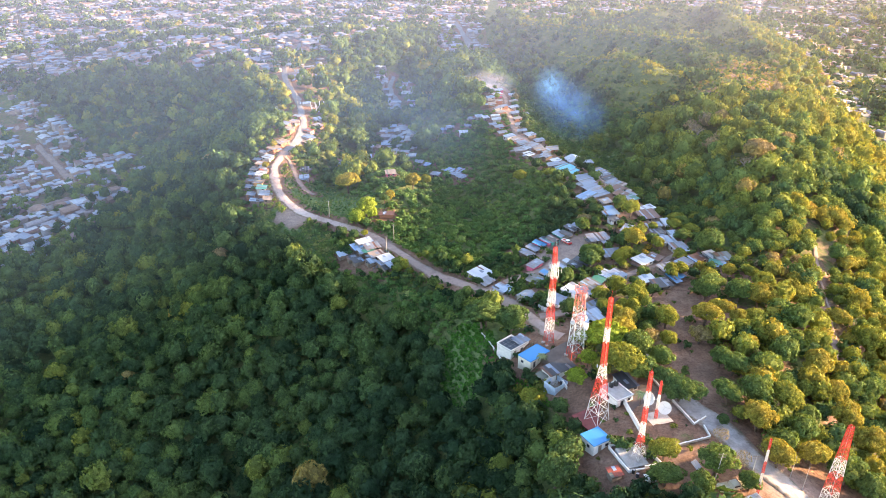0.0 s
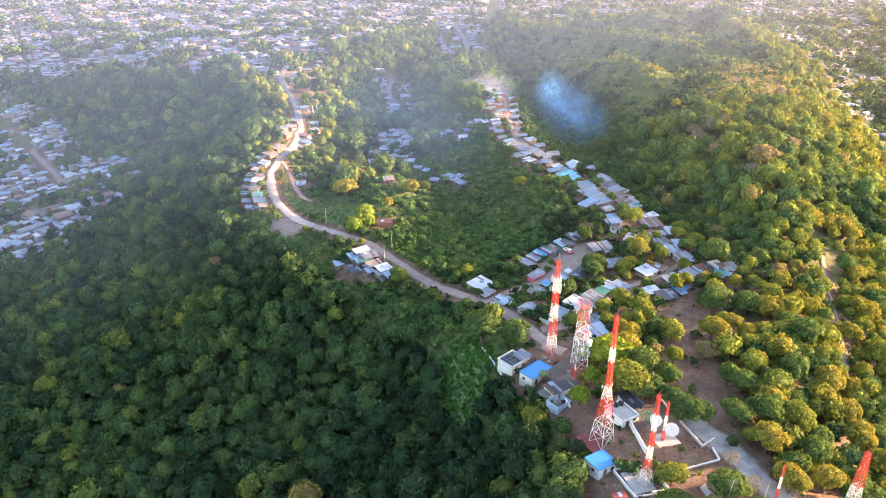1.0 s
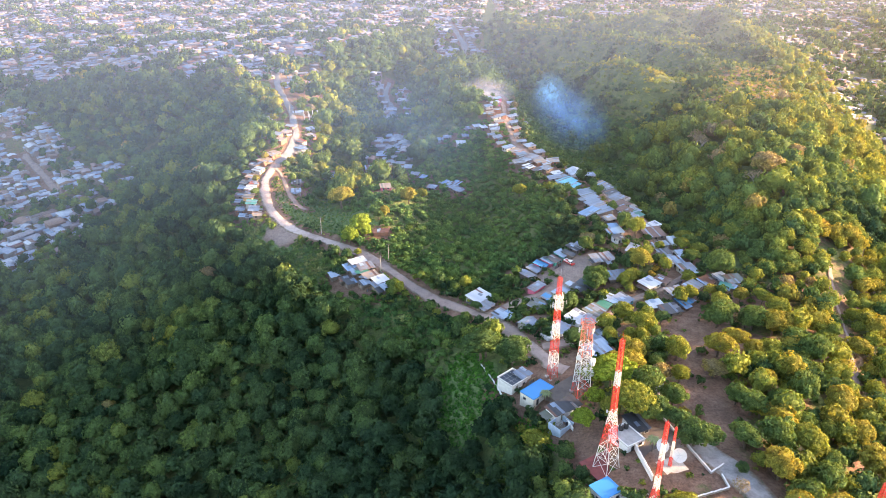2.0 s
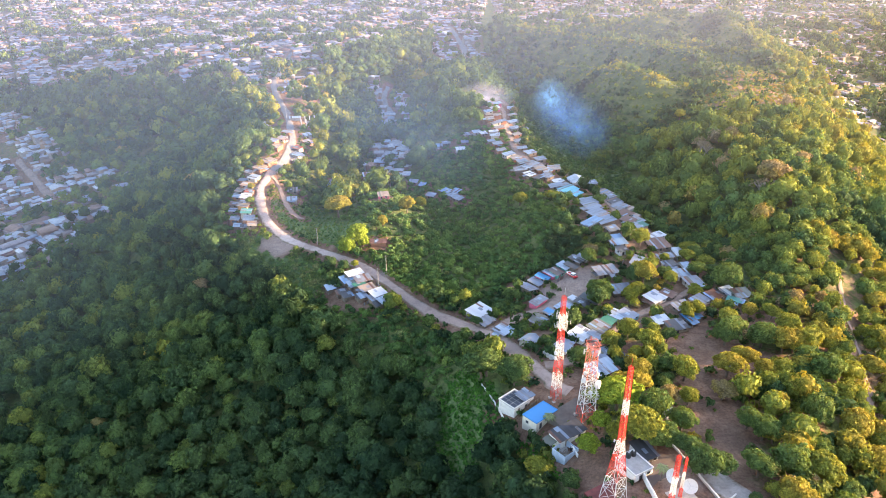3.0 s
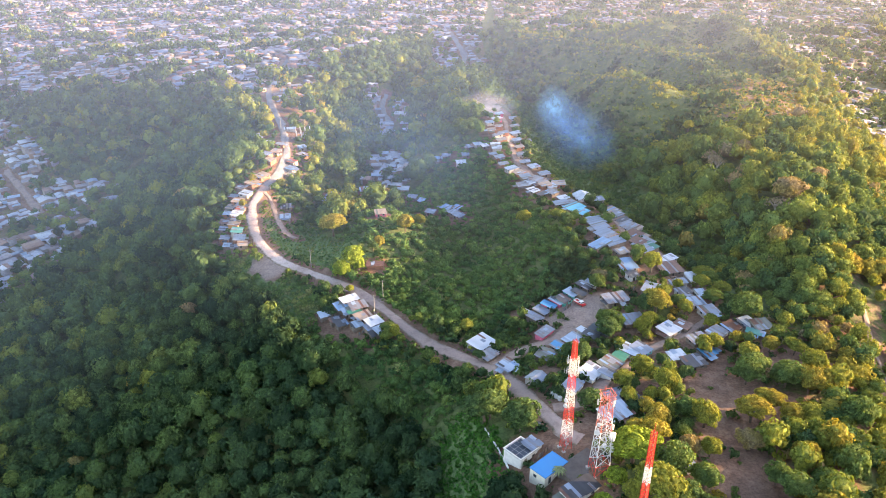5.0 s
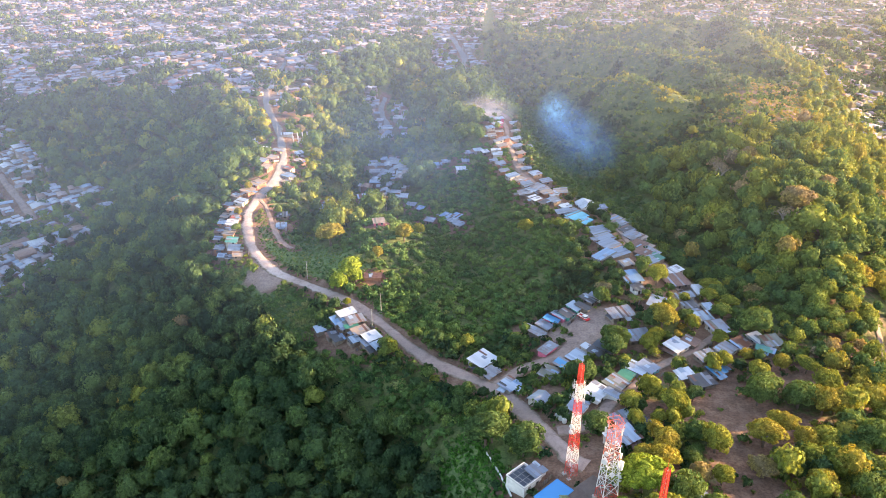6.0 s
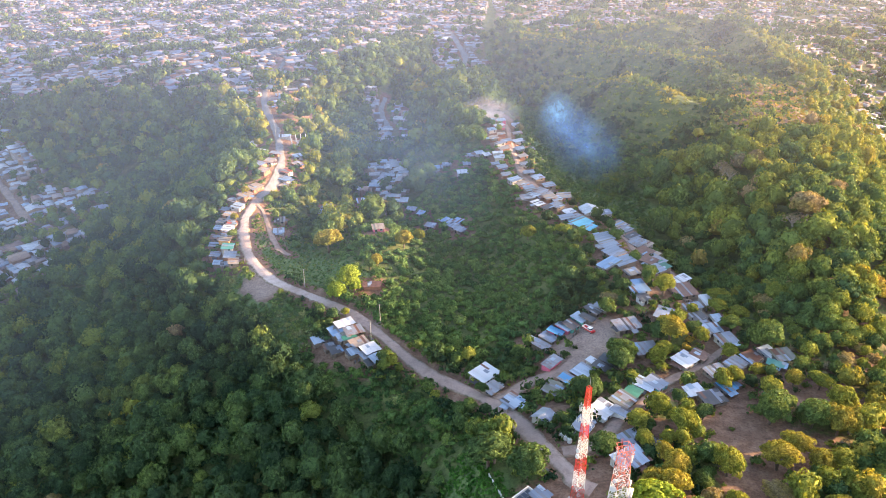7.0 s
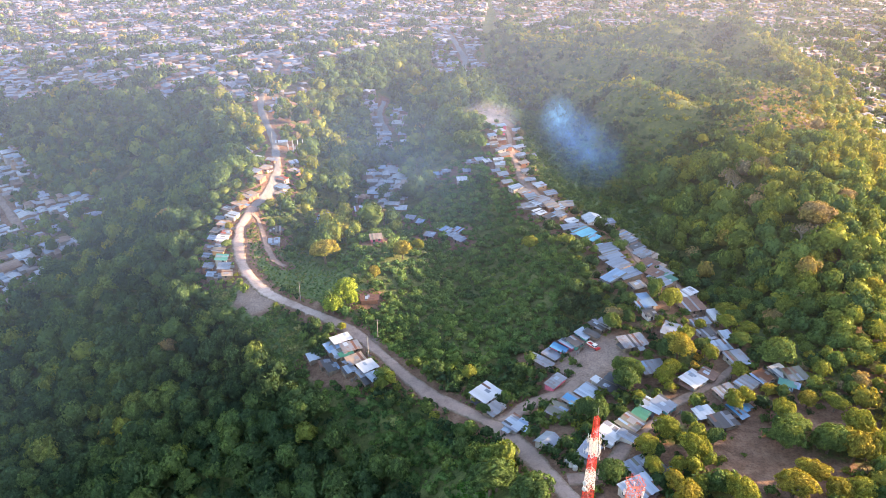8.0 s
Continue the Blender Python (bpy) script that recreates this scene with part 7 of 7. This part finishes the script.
def compound():
    white = WALLS["white"]
    for k, line in enumerate((
            [(15.6, 203.2), (18.4, 192.7), (20.5, 184.3)], [(42.9, 133.8), (44.5, 128.8), (46.0, 124.9), (49.8, 125.6), (53.8, 126.5), (52.2, 129.9)], [(43.1, 134.2), (49.7, 134.4)],
            [(60.8, 162.6), (63.7, 150.7), (66.3, 140.8), (70.5, 144.0)], [(59.8, 132.5), (64.6, 134.3), (69.0, 136.1), (68.7, 140.3)], [(50.1, 156.3), (50.7, 147.2), (51.6, 138.5)],
            [(34.9, 170.8), (37.2, 161.2)], [(56.9, 172.0), (60.6, 163.0)])):
        wall_line("wall_compound_%d" % (k + 1), "low stained white-topped wall of the mast compound", line, (0.7, 0.8, 0.6, 0.8, 0.7, 1.8, 1.2, 0.6)[k], CONCRETE if k in (3, 4) else white)
    slab("slab_red", "red-painted slab under the tallest mast", 42.4, 144.9, 9.5, 9.5, 30, RED_FLOOR, up=0.12)
    slab("slab_mast", "dusty concrete slab under the slender mast", 48.7, 129.9, 7.5, 7.0, 15, CONCRETE, up=0.1)
    slab("slab_north", "dark concrete yard between the masts", 39.5, 177.5, 12, 11, 38, WORN_YARD, up=0.05)
    slab("slab_dishes", "concrete slab under the dishes", 57.8, 143.4, 6, 5, 20, CONCRETE, up=0.1)
    slab("slab_yard", "dark worn floor of the walled yard", 55.4, 150.5, 7.5, 15, -8, WORN_YARD, up=0.04)
    pole(64.4, 120.1, 9.5, 2, 4, "white pole with small floodlights")
    pole(73.3, 121.4, 8.5, 2, 3, "white pole with small floodlights")
    pole(84.9, 124.9, 7.0, 0, 2, "thin white steel pole", 0.16)
    pole(86.6, 121.7, 7.0, 0, 2, "thin white steel pole", 0.16)
    for x, y in ((-21.5, 280.6), (-51.8, 321.7), (-84.0, 433.5), (-98, 508), (-18.8, 291.5)):
        pole(x, y, 8.5, 1)
    red = paint("car_red", (0.55, 0.03, 0.03), 0.0)
    white_car = paint("car_white", (0.78, 0.78, 0.76), 0.0)
    vehicle(55.7, 273.1, -55, "red and white pickup parked in the dirt yard", red, white_car)
    vehicle(29.4, 198.1, -40, "dark car parked beside a white house", paint("car_dark", (0.05, 0.055, 0.06), 0.0), paint("car_dark_cab", (0.05, 0.055, 0.06), 0.0), 4.3, 1.75, False)
    vehicle(68.1, 119.0, 15, "cream flatbed truck parked under the trees", paint("truck_cream", (0.55, 0.5, 0.38), 0.0), paint("truck_cab", (0.6, 0.56, 0.46), 0.0), 6.6, 2.3)
    heap = root("covered_heap", pose(50.8, 122.7, ground(50.8, 122.7) + 0.35, rz=20), "rumpled white tarpaulin over a heap on the ground", "tarpaulin")
    v, f = BALL
    bump = 1 + 0.22 * np.sin(v @ np.array([[3.1, 5.0, 1.0], [4.2, -2.0, 3.0], [2.0, 3.0, 5.0]])).sum(1) / 2
    part("tarpaulin", raw_mesh("tarpaulin", v * bump[:, None] * np.array([1.9, 1.3, 1.0]), [], f, [DISH]), None, heap)
    for x, y, tall in ((32.2, 176.8, 3.0), (54.4, 149.0, 4.2)):
        palm(x, y, tall)
    for x, y in ((47.6, 123.5), (47.0, 124.8), (36.2, 164.5)):
        barrel(x, y)
    roofless(34.4, 163.6, 38)
    plank = root("metal_sheet", pose(62.2, 125.7, ground(62.2, 125.7), rx=28, rz=35), "bent grey metal sheet lying against the ground", "metal sheet")
    bm = bmesh.new()
    for k in range(6):
        box(bm, -0.9 + 0.3 * k, -0.604 + 0.3 * k, -1.5, 1.5, 0.3 + 0.05 * (k % 2), 0.34 + 0.05 * (k % 2))
    part("sheet", bm, ROOFS["zinc"], plank)
    cover = root("tarpaulin_cover", pose(62.0, 206.2, ground(62.0, 206.2), rz=25), "bright blue tarpaulin stretched over low posts", "tarpaulin")
    bm = bmesh.new()
    grid = [[bm.verts.new((-1.7 + 0.85 * i, -1.3 + 0.65 * j, 1.5 + 0.18 * math.sin(i * 1.9 + j) - 0.12 * abs(i - 2))) for i in range(5)] for j in range(5)]
    for j in range(4):
        for i in range(4):
            bm.faces.new((grid[j][i], grid[j][i + 1], grid[j + 1][i + 1], grid[j + 1][i]))
    bmesh.ops.solidify(bm, geom=bm.faces[:], thickness=0.02)
    part("tarpaulin", bm, ROOFS["bright_blue"], cover)
    for px, py in ((-1.6, -1.2), (1.6, -1.2), (1.6, 1.2), (-1.6, 1.2)):
        bm = bmesh.new()
        beam(bm, (px, py, -0.5), (px, py, 1.4), 0.08)
        part("post", bm, TIMBER, cover)
    for x, y in ((36.4, 213.4), (37.2, 211.8), (38.0, 210.4)):
        tank(x, y)
    top = ground(49.0, 153.3) + 2.6 * 0.8 + 0.184
    for x, y in ((48.0, 155.3), (49.4, 155.9)):
        tank(x, y, top, DARK, "dark plastic water tank standing on a flat roof")


def smoke():
    """Blue wood smoke that hangs in the gully, and thin haze painted over the far plain: loose sheets, one above the
    other.
    """
    def sheet(name, label, m, material):
        bm = bmesh.new()
        n = 12
        grid = [[bm.verts.new((-1 + 2 * i / n, -1 + 2 * j / n, 0.05 * math.sin(i * 1.1) * math.cos(j * 0.9))) for i in range(n + 1)] for j in range(n + 1)]
        for j in range(n):
            for i in range(n):
                bm.faces.new((grid[j][i], grid[j][i + 1], grid[j + 1][i + 1], grid[j + 1][i]))
        ob = part(name, bm, material)
        ob.matrix_basis = m
        tagged(ob, label, name.split("_")[0], kind="stuff")

    blue = veil("wood_smoke", (0.30, 0.62, 1.0), 0.44, 0.9, 2.4)
    dense = veil("fresh_smoke", (0.45, 0.84, 1.0), 0.95, 0.9, 3.4)
    drift = veil("old_smoke", (0.30, 0.55, 0.95), 0.09, 0.5, 1.8)
    dust = veil("road_dust", (0.80, 0.72, 0.68), 0.75, 0.5, 2.0)
    sheet("smoke", "dense blue smoke over a small fire", Matrix.LocRotScale((93, 582, -42), Euler((radians(30), 0, radians(-10))), (14, 26, 5)), dense)
    for x, y, z, w, d, a in ((94, 548, -40, 24, 46, 14), (98, 500, -37, 27, 56, 9)):
        sheet("smoke", "thin blue wood smoke drifting in the gully", Matrix.LocRotScale((x, y, z), Euler((radians(a), 0, radians(-6))), (w, d, 20)), blue)
    sheet("smoke", "thin blue smoke lying over the narrow valley", Matrix.LocRotScale((-12, 470, -30), Euler((radians(5), 0, radians(15))), (62, 110, 20)), drift)
    sheet("dust", "pale dust hanging over the lane's bare end", Matrix.LocRotScale((40, 540, -29), Euler((radians(12), 0, 0)), (22, 26, 6)), dust)
    # Haze and the sun's warm glow in it are put into the sheets' colour.
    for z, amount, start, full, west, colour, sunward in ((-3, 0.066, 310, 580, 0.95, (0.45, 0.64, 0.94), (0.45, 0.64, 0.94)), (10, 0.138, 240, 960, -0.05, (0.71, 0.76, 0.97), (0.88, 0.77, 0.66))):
        sheet_big("haze", "sheet painted as pale haze over the land, warmer towards the sun", z, painted_haze("haze", colour, sunward, amount, start, full, west))


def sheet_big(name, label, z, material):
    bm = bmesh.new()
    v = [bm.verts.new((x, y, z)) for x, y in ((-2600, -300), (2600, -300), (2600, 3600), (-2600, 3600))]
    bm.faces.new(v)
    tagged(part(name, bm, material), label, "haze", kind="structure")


ground_sheet()
for seed, (name, label, material) in enumerate((
        ("road", "pale dusty dirt road along the ridge", ROAD_DIRT), ("road_north", "worn grey paved road between the trees", ROAD_GREY), ("road_south", "pale sandy road past the masts", ROAD_SAND), ("lane_yard", "dusty lane to the yard", LANE_DIRT),
        ("lane_east", "dusty lane along the east ridge", LANE_DIRT), ("track", "narrow dusty track", LANE_DIRT), ("valley_lane", "grey lane in the narrow valley", ROAD_GREY), ("far_lane", "grey road at the valley's far end", ROAD_GREY),
        ("west_lane", "dusty street of the valley town", LANE_DIRT), ("trail", "narrow pale footpath down the slope", LANE_DIRT))):
    road_ribbon(name, label, *WAYS[name], material, seed + 3, 0.16 + 0.012 * seed)

# trees of the village
plant(59.9, 247.1, 5.2, "green")
plant(60.7, 256.9, 3.6, "olive")
plant(48.3, 231.3, 4.6, "green")
plant(57.2, 214.2, 4.2, "lime")
plant(64.6, 221.5, 4.2, "lime")
plant(68.7, 211.8, 4.6, "lime")
plant(80.6, 262.2, 6.4, "gold")
plant(45.6, 233.4, 4.6, "green")
plant(46.6, 235.6, 3.2, "olive")
plant(62.8, 253.4, 4.6, "olive")
plant(66.2, 287.0, 4.2, "pale")
plant(76.6, 255.0, 3.4, "lime")
plant(74.2, 251.8, 3.6, "lime")
plant(96.4, 251.4, 2.6, "lime")
plant(108.0, 292.8, 4.6, "lime")
plant(107.2, 284.0, 4.4, "olive")
plant(77.0, 263.0, 4.6, "green")
plant(86.8, 292.2, 5.6, "lime")
plant(72.5, 295.7, 4, "green")
plant(63.7, 282.4, 4, "olive")
plant(69.9, 284.7, 3.4, "green")
plant(90.6, 260.8, 4, "lime")
plant(88.9, 265.4, 3.5, "green")
plant(72.3, 249.3, 3.6, "lime")
plant(97.6, 253.5, 2.8, "lime")
plant(103.5, 281.1, 4.2, "lime")
plant(93.8, 279.6, 2.6, "lime")
plant(109.5, 256.2, 6.5, "olive")
plant(102.9, 268.0, 4, "olive")
plant(109.1, 276.2, 4, "lime")
plant(60.2, 213.7, 2.5, "green")
plant(63.1, 206.5, 3, "lime")
plant(76.7, 218.4, 3.4, "green")
plant(45.3, 204.3, 4.5, "green")
plant(93.1, 237.9, 3.5, "lime")
plant(88.9, 235.9, 4, "lime")
plant(100.6, 229.8, 4.6, "lime")
plant(110.2, 235.4, 3.6, "gold")
plant(95.1, 216.5, 5.4, "olive")
plant(117.3, 233.3, 4, "lime")
plant(72.9, 227.2, 3, "green")
plant(118.2, 223.1, 5, "lime")
plant(106.0, 214.8, 5.5, "olive")
plant(88.0, 196.2, 5.5, "gold")
plant(95.7, 202.9, 4.6, "gold")
plant(115.4, 212.4, 5, "gold")
# trees round the north field
plant(-93.1, 629.3, 4, "gold")
plant(-81.1, 642.2, 4.5, "gold")
plant(-72.4, 624.8, 4, "olive")
plant(-80.4, 584.5, 3.5, "gold")
plant(-95.7, 589.1, 3.5, "lime")
plant(-70.0, 670.2, 4, "gold")
plant(-74.2, 569.2, 4, "olive")
plant(-83.2, 546.4, 3, "lime")
plant(-114.1, 575.9, 4, "lime")
plant(-117.7, 552.0, 4.5, "lime")
plant(-121.0, 537.6, 4.5, "gold")
plant(-106.5, 510.5, 4, "lime")
plant(-123.6, 519.9, 3, "gold")
plant(-107.3, 608.2, 4, "gold")
plant(-102.5, 647.9, 4.5, "lime")
# trees on the hill
plant(163.3, 346.7, 9, "pale")
plant(156.0, 339.8, 6, "bare")
plant(152.4, 413.9, 6, "bare")
plant(170.4, 418.4, 6, "pale")
plant(158.6, 473.6, 5, "lime")
plant(191.0, 375.9, 7, "pale")
# trees below the village
plant(73.6, 196.7, 3.4, "lime")
plant(69.7, 212.6, 3.4, "lime")
plant(60.4, 200.2, 3.4, "gold")
plant(66.3, 188.5, 3.2, "olive")
plant(71.0, 180.3, 3.4, "lime")
plant(56.5, 160.3, 4.4, "olive")
plant(65.4, 168.6, 3.4, "lime")
plant(81.8, 183.4, 3.4, "pale")
plant(83.5, 170.2, 4, "olive")
plant(95.5, 180.4, 4, "gold")
plant(88.1, 164.7, 4, "gold")
plant(44.6, 170.1, 3.4, "bright")
plant(98.7, 195.8, 4, "gold")
plant(104.5, 216.1, 3.8, "olive")
# trees of the bowl
plant(-46.5, 358.4, 7.6, "gold")
plant(-36.8, 309.0, 4.8, "bright")
plant(-30.4, 313.0, 4.2, "bright")
plant(-33.0, 316.6, 6.6, "bright")
plant(-32.7, 298.4, 2.2, "lime")
plant(-11.9, 355.6, 5, "gold")
plant(-5.2, 370.5, 4, "lime")
plant(-25.3, 329.6, 3.6, "olive")
plant(-23.1, 409.0, 5, "bare")
plant(45.0, 360.2, 4.2, "lime")
plant(-15.4, 266.4, 3.2, "olive")
plant(16.3, 243.4, 2.6, "green")
plant(-36.4, 397.2, 4, "lime")
plant(-16.7, 394.2, 4, "olive")
plant(15.8, 206.3, 7.5, "green")
plant(25.5, 199.0, 6, "green")
plant(-96.1, 387.4, 2.5, "gold")
plant(-95.8, 412.2, 3, "gold")
plant(-92.6, 368.0, 2.8, "olive")
plant(-104.5, 439.8, 4, "olive")
plant(-93.6, 586.9, 5, "olive")
plant(152.4, 406.7, 6, "bare")
plant(164.9, 346.7, 7, "bare")
plant(148.4, 355.5, 6.5, "lime")
# trees of the mast compound
plant(39.8, 161.7, 3.6, "bright")
plant(27.1, 159.9, 4.2, "lime")
plant(52.5, 163.5, 6.8, "lime")
plant(47.4, 164.8, 3.4, "lime")
plant(57.7, 185.4, 5.0, "gold")
plant(50.6, 177.6, 7.4, "bright")
plant(46.2, 180.6, 4.4, "lime")
plant(59.0, 172.6, 5.6, "olive")
plant(61.0, 193.4, 4.8, "gold")
plant(54.0, 188.6, 4.2, "gold")
plant(65.6, 181.0, 3.6, "pale")
plant(70.1, 212.2, 4.2, "lime")
plant(56.7, 206.1, 3.6, "lime")
plant(74.1, 193.4, 5.2, "lime")
plant(88.5, 197.6, 4.6, "gold")
plant(65.0, 168.1, 4.4, "olive")
plant(82.0, 184.0, 4, "pale")
plant(65.3, 150.7, 5, "green")
plant(63.1, 150.7, 4, "green")
plant(54.6, 127.6, 4.2, "lime")
plant(52.9, 120.0, 4.4, "olive")
plant(65.5, 122.9, 5.2, "olive")
plant(74.1, 141.7, 2, "green")
plant(72.4, 125.5, 3.4, "bare")
plant(32.6, 132.6, 5, "green")
plant(29.0, 127.1, 6, "green")
plant(82.8, 140.8, 5.4, "gold")
plant(94.9, 151.0, 6, "lime")
plant(110.5, 148.1, 6, "gold")
plant(93.3, 138.5, 5, "olive")
plant(85.7, 165.9, 5, "olive")
plant(78.5, 151.0, 5, "olive")
plant(86.6, 152.0, 5.5, "olive")
plant(59.2, 161.6, 4.2, "green")
plant(17.5, 207.2, 5.5, "green")
plant(24.8, 197.5, 4.5, "green")
plant(33.5, 151.4, 3, "green")
plant(112.0, 211.8, 5.5, "gold")
plant(97.8, 219.3, 6, "olive")
plant(103.9, 196.3, 4.6, "lime")
plant(118.2, 196.9, 6, "olive")
plant(99.5, 196.7, 4, "gold")
plant(113.2, 170.7, 6.5, "gold")
plant(104.4, 174.4, 6, "olive")
plant(142.9, 194.2, 6, "lime")
plant(137.3, 204.8, 5, "gold")
plant(82.6, 127.8, 5, "gold")
plant(60.3, 116.7, 4, "olive")
plant(71.1, 134.9, 2.6, "bare")
plant(68.5, 151.0, 4.4, "green")
plant(63.0, 157.5, 4.2, "green")
plant(95.7, 169.4, 4, "olive")
plant(51.0, 121.4, 2.4, "green")
plant(92.4, 130.2, 5, "gold")
plant(99.5, 126.7, 5, "olive")
plant(113.0, 140.3, 5.5, "gold")
plant(98.4, 145.9, 4.5, "olive")
plant(113.7, 160.3, 5, "gold")
plant(127.1, 165.3, 5, "olive")
plant(104.4, 122.1, 5, "olive")
plant(72.2, 118.7, 3.4, "olive")
plant(-136.8, 416.7, 8, "pale")
plant(-22.7, 332.5, 3.5, "gold")
# banana plants
banana(64.8, 284.7, 1.0)
banana(76.0, 280.0, 1.1)
banana(31.8, 253.0, 1.0)
banana(29.7, 250.3, 0.9)
banana(25.6, 249.5, 1.0)
banana(111.8, 272.2, 1.0)
banana(111.8, 276.9, 0.9)
banana(118.6, 257.1, 1.0)
banana(117.1, 258.8, 0.9)
banana(85.5, 284.6, 1.0)
banana(108.2, 343.5, 1.0)
banana(23.5, 255.7, 0.9)
banana(39.6, 234.7, 1.0)
banana(40.8, 232.4, 0.9)
banana(111.4, 318.1, 1.0)
banana(114.0, 315.9, 0.9)
banana(109.3, 328.7, 1.0)
banana(32.8, 233.1, 1.0)
banana(32.2, 252.9, 1.0)
banana(75.1, 282.4, 0.9)
forests()
towns()
masts()
compound()
smoke()
